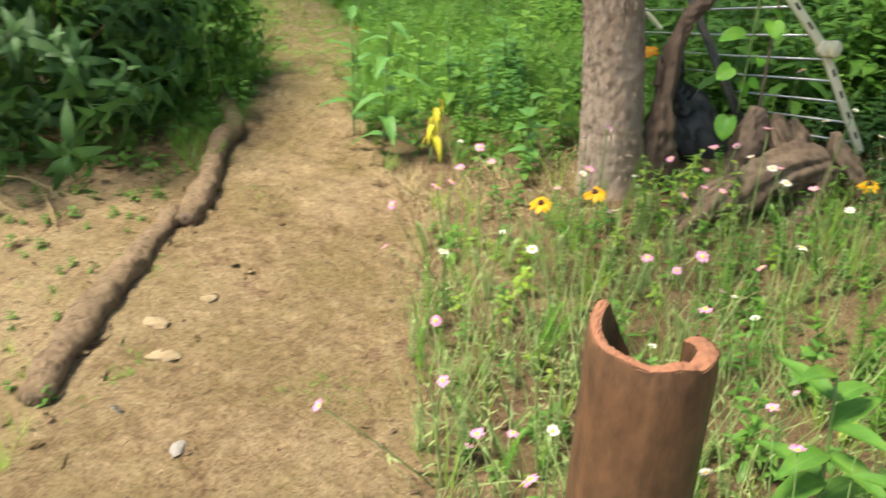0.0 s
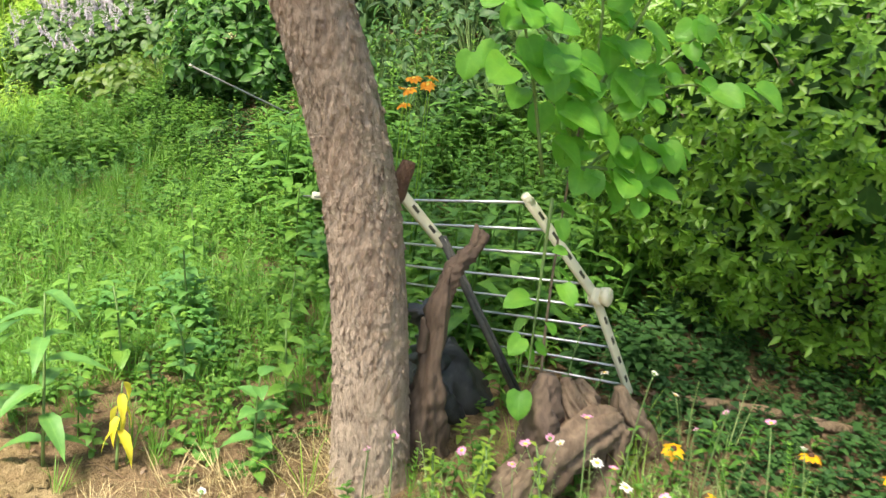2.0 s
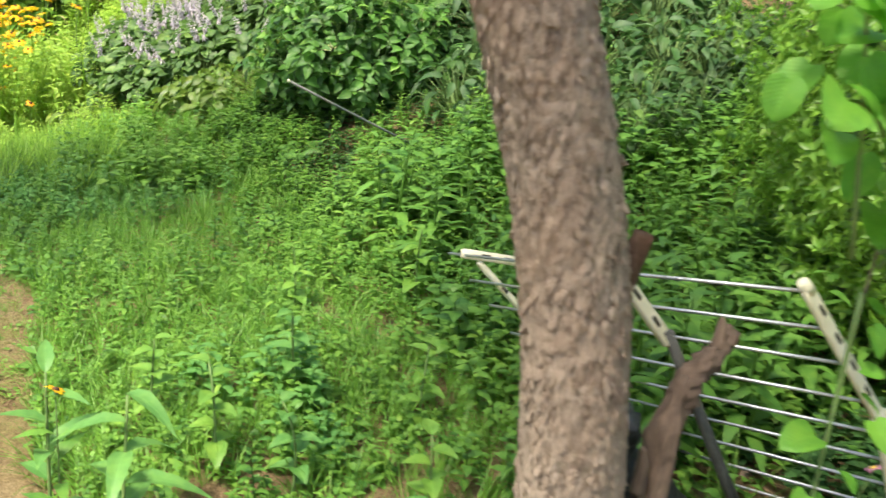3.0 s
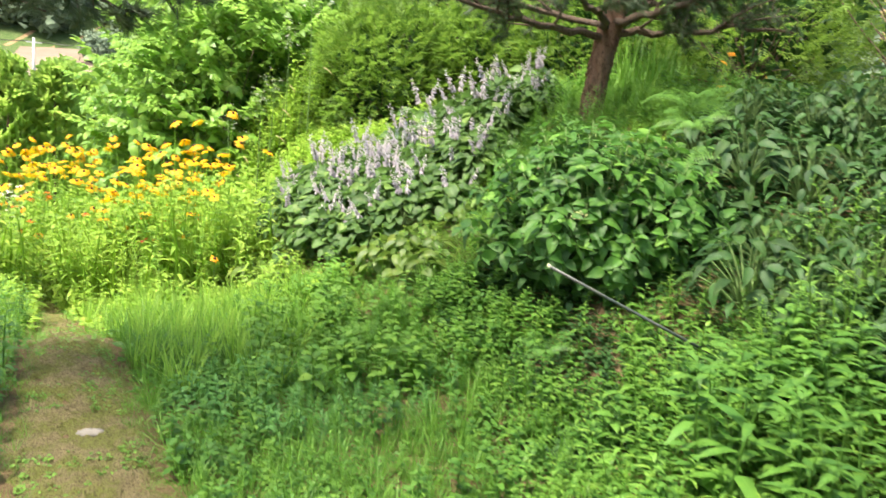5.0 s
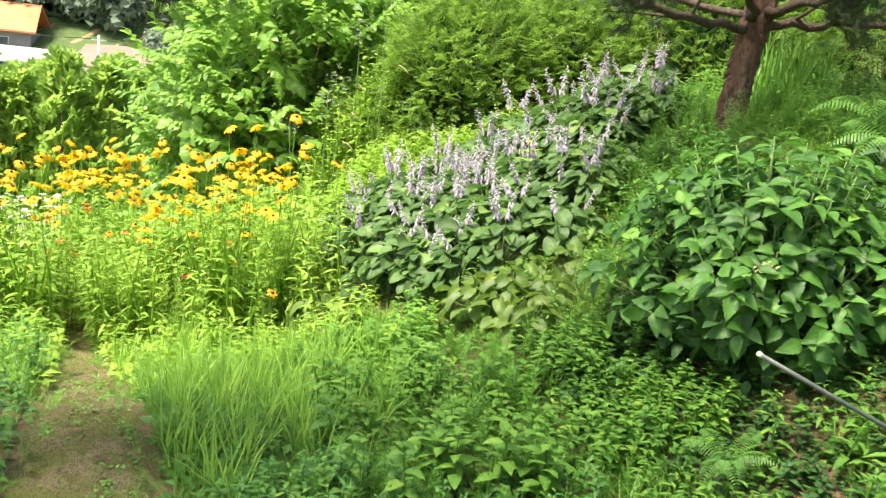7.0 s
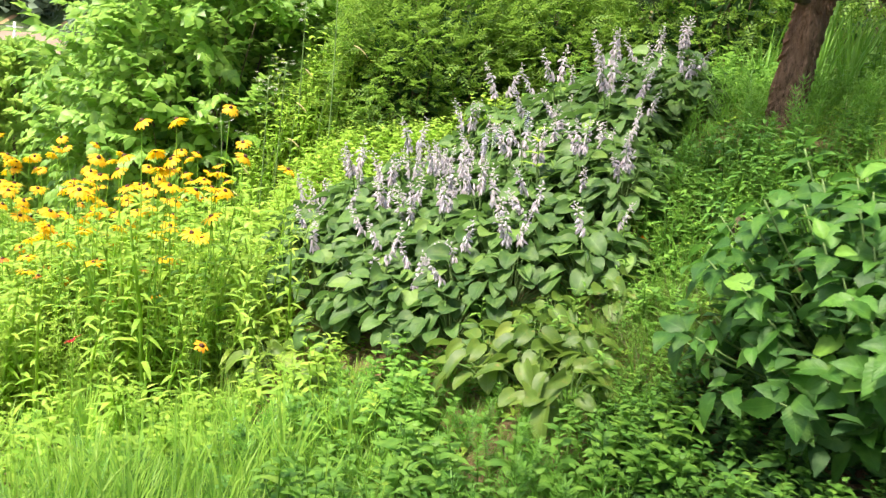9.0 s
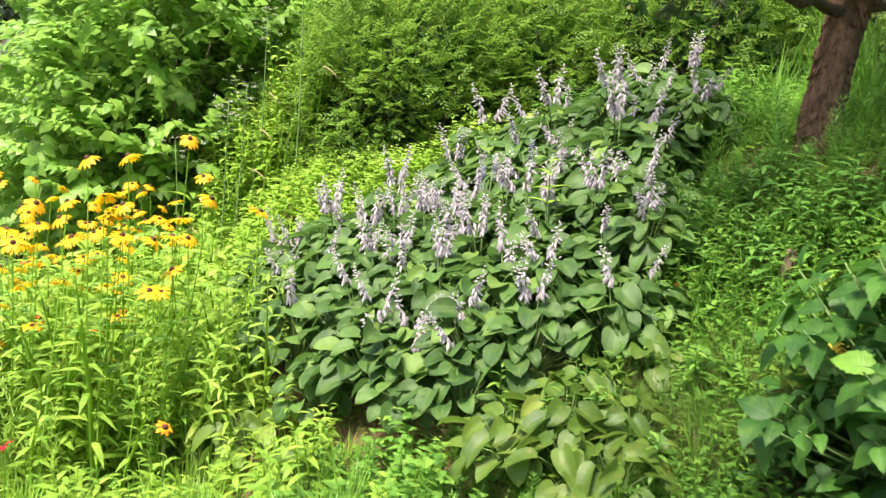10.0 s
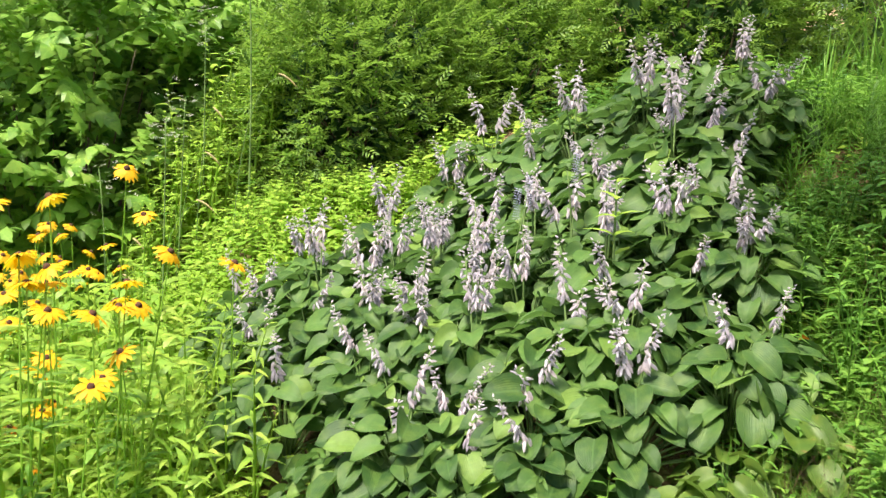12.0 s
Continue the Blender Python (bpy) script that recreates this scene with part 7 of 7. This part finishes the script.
wz = ground_z(wx, wy) + gwf.uniform(0.75, 1.15, 240)
wtop = np.stack([wx, wy, wz], 1)
stuff("white_daisies", join([many([petals(11, 0.028, 0.011, 0.1)], upright(wtop, gwf.uniform(0.8, 1.2, 240), 0.5))]), M_WHITE, "drift of small white daisies at the far edge of the flower field", "flowers")
stuff("daisy_stems", join([tube([(a, b, c), (a + 0.02, b, float(ground_z(a, b)) - 0.02)], 0.003, 3, cap=False) for a, b, c in wtop]), M_GSTEM, "thin green stems under the white daisies", "stems")

# ---- single plants that stand out ----
def big_herb(name, label, at, tpls_parts, mat, yaw=0.0, s=1.0):
    t = thing(name, label, "plant")
    for k, (nm, tp_) in enumerate(tpls_parts):
        part(nm, tp_, M_GSTEM if nm == "stem" else mat, t)
    t.matrix_basis = Matrix.Translation((at[0], at[1], float(ground_z(at[0], at[1])) + at[2])) @ Matrix.Rotation(yaw, 4, "Z") @ Matrix.Scale(s, 4)
    return t


def leafy(height, n, llen, lwid, shape, seed, up=0.4, droop=0.4, start=0.2, wide=True, pairs=False):
    g = np.random.default_rng(seed)
    sp = bezier((0, 0, 0), (g.uniform(-0.04, 0.04), 0, height * 0.6), (g.uniform(-0.06, 0.06), g.uniform(-0.05, 0.05), height), 8)
    out = [("stem", tube(sp, np.linspace(0.006, 0.003, 8), 6))]
    for i in range(n):
        h = start + (1 - start) * i / max(n - 1, 1)
        q = sp[min(int(h * 7), 7)]
        a = i * 2.4 if not pairs else (i // 2) * 1.57 + (i % 2) * math.pi
        d = (math.cos(a), math.sin(a), up * (0.3 + h) + g.uniform(-0.2, 0.2))
        out.append(("leaf", moved(leaf(llen * g.uniform(0.8, 1.1) * (1.1 - 0.4 * h), lwid * (1.1 - 0.4 * h), shape, 0.3, droop, wide, 0.01), frames(q, d, (0, 0, 1), 1)[0])))
    return out


big_herb("milkweed", "green plant with broad pointed leaves in pairs beside the tile", (0.88, 1.3, 0), leafy(0.47, 10, 0.2, 0.07, "ovate", 3, 0.25, 0.3, 0.4, True, True), M_WEED, 0.5)
big_herb("milkweed", "young green plant with broad pointed leaves beside the tile", (0.95, 1.12, -0.05), leafy(0.38, 8, 0.15, 0.055, "ovate", 4, 0.2, 0.4, 0.4, True, True), M_WEED, 1.2)
big_herb("sunflower_seedling", "grey-green plant with drooping broad leaves at the path edge", (-0.08, 3.75, 0), leafy(0.62, 11, 0.2, 0.07, "ovate", 5, 0.3, 0.8), M_WEED_BLUE, 0.2)
big_herb("sunflower_seedling", "grey-green plant with upright leaves and a small yellow bud", (-0.22, 4.0, 0), leafy(0.6, 9, 0.18, 0.06, "ovate", 6, 0.6, 0.5), M_WEED_BLUE, 1.2)
big_herb("yellowed_plant", "small plant with hanging bright yellow leaves", (0.14, 3.68, 0), leafy(0.3, 9, 0.12, 0.045, "ovate", 7, -0.7, 0.9, 0.4), M_YLEAF, 0.4)
for k, (x, y) in enumerate([(0.45, 4.1), (0.75, 3.75), (0.25, 4.3), (0.6, 4.6), (0.95, 4.3), (0.1, 4.7), (0.55, 3.5), (1.3, 5.2), (0.8, 5.4)]):
    big_herb("broadleaf_weed", "broad-leaved green weed in the meadow", (x, y, 0), leafy(0.36, 9, 0.11, 0.075, "ovate", 10 + k, 0.35, 0.5), M_WEED_BLUE if k % 3 == 0 else M_WEED_MID, k * 1.1, 0.9 + 0.06 * (k % 4))
for k, (x, y) in enumerate([(1.05, 2.85), (0.98, 2.8), (1.12, 2.95), (1.2, 2.75), (0.93, 2.9)]):
    big_herb("bright_weed", "small bright green weed at the foot of the pine", (x, y, 0), leafy(0.26, 16, 0.045, 0.028, "ovate", 40 + k, 0.4, 0.4), M_WEED_LIME, k * 1.3, 1.0)
for k, (x, y) in enumerate([(0.35, 13.7), (0.2, 13.3), (0.55, 13.9), (-0.1, 13.9), (0.75, 13.4)]):
    tall = big_herb("aster_stalk", "tall stalk with tiny white flowers behind the field", (x, y, 0), leafy(1.55, 22, 0.09, 0.016, "lance", 50 + k, 0.5, 0.4, 0.1, False), M_WEED, k, 0.9 + 0.07 * k)
    gq = np.random.default_rng(k)
    part("flowers", many([petals(8, 0.008, 0.004, 0.0)], upright(np.array([0, 0, 1.5]) + gq.normal(size=(26, 3)) * (0.07, 0.07, 0.1), 1.2, 0.8)), M_WHITE, tall, "tiny white flowers")["kind"] = "stuff"
big_herb("bright_weed", "bright yellow-green sapling among the hostas", (1.42, 10.35, 0.1), leafy(0.52, 9, 0.13, 0.04, "ovate", 60, 0.5, 0.4, 0.55), M_WEED_LIME)
for k, (x, y) in enumerate([(1.22, 10.75), (1.3, 10.8), (1.45, 10.7)]):
    lav = big_herb("speedwell", "blue-lilac flower spike among the hostas", (x, y, 0), leafy(0.62, 5, 0.06, 0.01, "lance", 70 + k), M_WEED)
    part("spike", many([leaf(0.01, 0.007, "petal", 0.3, 0.1)], frames(np.array([[0.008 * math.cos(i), 0.008 * math.sin(i), 0.56 + 0.13 * i / 80] for i in range(80)]), np.array([[math.cos(i), math.sin(i), 0.4] for i in range(80)]), (0, 0, 1), 1)), M_LAVENDER, lav, "blue-lilac flower spike")
dead = thing("dead_leaf", "curled rust-brown dead leaf on the hostas", "leaf")
part("blade", leaf(0.09, 0.05, "ovate", 1.2, 0.5, True), M_RUST, dead, m=frames((1.75, 9.77, 0.95), (0.2, 0.3, -1), (0, -1, 0.2), 1)[0])
for k in range(7):
    x, y = (-0.35 + 0.16 * k, 13.2 + 0.2 * (k % 3))
    big_herb("seed_grass", "arching grass stalk with a pale seed head", (x, y, 0), [("stem", tube(bezier((0, 0, 0), (0.02, 0, 1.2), (0.3 - 0.1 * (k % 3), -0.1, 1.15), 10), np.linspace(0.0025, 0.0012, 10), 4)),
                                                                                  ("seed_head", tube(bezier((0.24 - 0.08 * (k % 3), -0.08, 1.17), (0.3 - 0.1 * (k % 3), -0.1, 1.16), (0.36 - 0.1 * (k % 3), -0.12, 1.08), 5), [0.002, 0.006, 0.006, 0.005, 0.001], 6))], M_STRAW)

# ---- beyond the garden ----
def thuja_foliage(seed):
    g = np.random.default_rng(seed)
    n = 450
    h = g.uniform(0, 1, n) ** 0.8
    a = g.uniform(0, 6.283, n)
    r = 0.62 * (1 - h) ** 0.75 * g.uniform(0.65, 1.08, n) + 0.02
    o = np.stack([np.cos(a), np.sin(a), np.zeros(n)], 1)
    p = o * r[:, None] + np.stack([np.zeros(n), np.zeros(n), 0.15 + 3.6 * h], 1)
    return many([spray(0.3, 6, 0.2, 0.10, k) for k in range(2)], frames(p, o * 0.7 + np.array([0, 0, 0.8]) + g.normal(size=(n, 3)) * 0.25, o * 0.8 + np.array([0, 0, 0.7]) + g.normal(size=(n, 3)) * 0.3, g.uniform(0.8, 1.3, n)))


thujas = []
for k in range(3):
    t = thing("thuja", "bright green columnar thuja in a far hedge row", "conifer", group="thuja hedge")
    part("foliage", thuja_foliage(k), M_THUJA, t)
    part("trunk", tube([(0, 0, -0.3), (0, 0, 1.5), (0, 0, 3.2)], [0.07, 0.05, 0.01], 8), M_BARK2, t)
    thujas.append(t)
gt_ = np.random.default_rng(51)
row_spots = [(-13 + 0.95 * i + gt_.uniform(-0.2, 0.2), 27.5 + gt_.uniform(-0.4, 0.4)) for i in range(15)] + [(-14 + 1.0 * i + gt_.uniform(-0.2, 0.2), 31 + gt_.uniform(-0.4, 0.4)) for i in range(14)] + [(-9 + 0.9 * i, 24.5 + gt_.uniform(-0.4, 0.4)) for i in range(7)]
for i, (x, y) in enumerate(row_spots):
    m = Matrix.Translation((x, y, float(ground_z(x, y)))) @ Matrix.Rotation(gt_.uniform(0, 6.28), 4, "Z") @ Matrix.Scale(gt_.uniform(0.92, 1.15), 4)
    if i < 3:
        thujas[i].matrix_basis = m
    else:
        copy_thing(thujas[i % 3], m)


def slab(x0, x1, y0, y1, z0, z1):
    v = np.array([(x, y, z) for z in (z0, z1) for y in (y0, y1) for x in (x0, x1)], float)
    f = np.array([(0, 2, 1), (1, 2, 3), (4, 5, 6), (5, 7, 6), (0, 1, 4), (1, 5, 4), (2, 6, 3), (3, 6, 7), (0, 4, 2), (2, 4, 6), (1, 3, 5), (3, 7, 5)])
    return v, f, np.full((8, 2), 0.3)


def gable(x0, x1, y0, y1, z, rise, eave):
    ym = (y0 + y1) / 2
    v = np.array([(x0 - eave, y0 - eave, z), (x1 + eave, y0 - eave, z), (x1 + eave * 0.4, ym, z + rise), (x0 - eave * 0.4, ym, z + rise), (x0 - eave, y1 + eave, z), (x1 + eave, y1 + eave, z)])
    v = np.vstack([v, v - np.array([0, 0, 0.25])])
    f = [(0, 1, 2), (0, 2, 3), (3, 2, 5), (3, 5, 4), (6, 8, 7), (6, 9, 8), (9, 11, 8), (9, 10, 11), (0, 6, 7), (0, 7, 1), (4, 5, 11), (4, 11, 10), (0, 3, 9), (0, 9, 6), (3, 4, 10), (3, 10, 9), (1, 8, 2), (1, 7, 8), (2, 11, 5), (2, 8, 11)]
    return v, np.array(f), np.full((12, 2), 0.3)


def house(label, x0, x1, y0, y1, z0, z1, rise, roof_mat, wins):
    h = thing("house", label, "house")
    part("wall", slab(x0, x1, y0, y1, z0, z1), M_WALL, h, smooth=False)
    part("roof", gable(x0, x1, y0, y1, z1, rise, 0.9), roof_mat, h, smooth=False)
    for a, b, c, d in wins:
        w = part("window", slab(a, b, y0 - 0.06, y0 + 0.05, c, d), M_ROOFW, h, smooth=False)
        part("pane", slab(a + 0.1, b - 0.1, y0 - 0.08, y0 - 0.03, c + 0.1, d - 0.1), M_GLASS, w, smooth=False)


house("low far house with a pale metal roof", -42, -24.4, 124, 132, -4.5, -0.7, 1.7, M_ROOFW, [(-41 + 3.3 * i, -39.2 + 3.3 * i, -2.6, -1.4) for i in range(5)])
house("far house with an orange tiled roof", -58, -34, 146, 156, -2, 3.2, 4.2, M_ROOFO, [(-55 + 4 * i, -53 + 4 * i, 0.6, 2.2) for i in range(5)])
house("small far shed with a teal roof", -43, -33.5, 118, 123, -5, -1.4, 1.0, M_ROOFT, [(-41 + 3 * i, -39.6 + 3 * i, -3.4, -2.2) for i in range(3)])
pole = thing("utility_pole", "grey concrete utility pole with wires below the hill", "utility pole", (-20.4, 122, 0))
part("shaft", tube([(0, 0, -4.6), (0, 0, 3.4)], [0.2, 0.14], 12), M_CONCRETE, pole)
part("crossarm", slab(-0.9, 0.9, -0.06, 0.06, 2.75, 2.9), M_CONCRETE, pole, smooth=False)
for k in (-0.8, 0.0, 0.8):
    part("wire", tube(bezier((-40, -3 + k, 3.3), (-20, -1 + k, 1.8), (k, 0, 2.95), 10), 0.02, 4), M_DARKROD, pole)
    part("wire", tube(bezier((k, 0, 2.95), (18, 2 + k, 2.2), (40, 5 + k, 4.5), 10), 0.02, 4), M_DARKROD, pole)
tagged(part("valley_meadow", grid_sheet(np.linspace(-90, 60, 60), np.concatenate([np.linspace(21, 126, 60), np.linspace(128, 260, 30)]), lambda x, y: ground_z(x, y) + 0.08 + 0.12 * np.sin(0.9 * x) * np.sin(0.8 * y) * (y > 30) - 0.2 * smooth01(24, 21, y)), M_VALLEY), "rough green grass across the valley and hillside", "ground", kind="structure")
tagged(part("bare_bank", grid_sheet(np.linspace(-27, -12.5, 40), np.linspace(128, 150, 40), lambda x, y: ground_z(x, y) + 0.35 + 0.25 * np.sin(x * 0.9) * np.cos(y * 0.7) * 0.3), M_EARTHCUT), "bare tan earth slope below the wooded hill", "earth bank", kind="structure")

gw = np.random.default_rng(61)
clump = []
for i in range(230):
    if i < 90 or i >= 170:
        x, y = gw.uniform(-64, -2), gw.uniform(150, 190)
        if -28 < x < -12 and y < 154:
            continue
    elif i < 100:
        x, y = gw.uniform(-19, -13), gw.uniform(140, 150)
    elif i < 130:
        x, y = gw.uniform(8, 60), gw.uniform(22, 70)
    else:
        # Ring of unseen trees on the other sides, added for light and reflections.
        a = gw.uniform(0.6, 2.5) * math.pi
        x, y = 55 * math.cos(a) * gw.uniform(1, 1.6), -10 + 55 * math.sin(a) * gw.uniform(1, 1.6)
        if y > 20 and -40 < x < 10:
            continue
    s = gw.uniform(2.6, 4.6) if not 90 <= i < 100 else gw.uniform(1.2, 2.2)
    c = np.array([x, y, float(ground_z(x, y)) + s * 1.25])
    q = unit(gw.normal(size=(150, 3)))
    lump = np.array([noise.noise((v[0] * 2.5 + i, v[1] * 2.5, v[2] * 2.5)) for v in q])
    p = c + q * (s * (0.85 + 0.45 * lump) * gw.uniform(0.75, 1.05, 150))[:, None] * (1, 1, 1.25)
    clump.append(frames(p, gw.normal(size=(150, 3)), q + np.array([0, 0, 0.6]), gw.uniform(1.0, 1.9, 150) * s / 2.8))
stuff("far_woods", many([fleck(0.75, 0.55, 0.3), join([fleck(0.6, 0.34, 0.3), moved(fleck(0.6, 0.34, 0.3), np.array(Matrix.Rotation(1.5, 4, "Z")))])], np.concatenate(clump)), M_WOODS, "far wooded hillside with haze in its colour, unseen trees around", "woods")
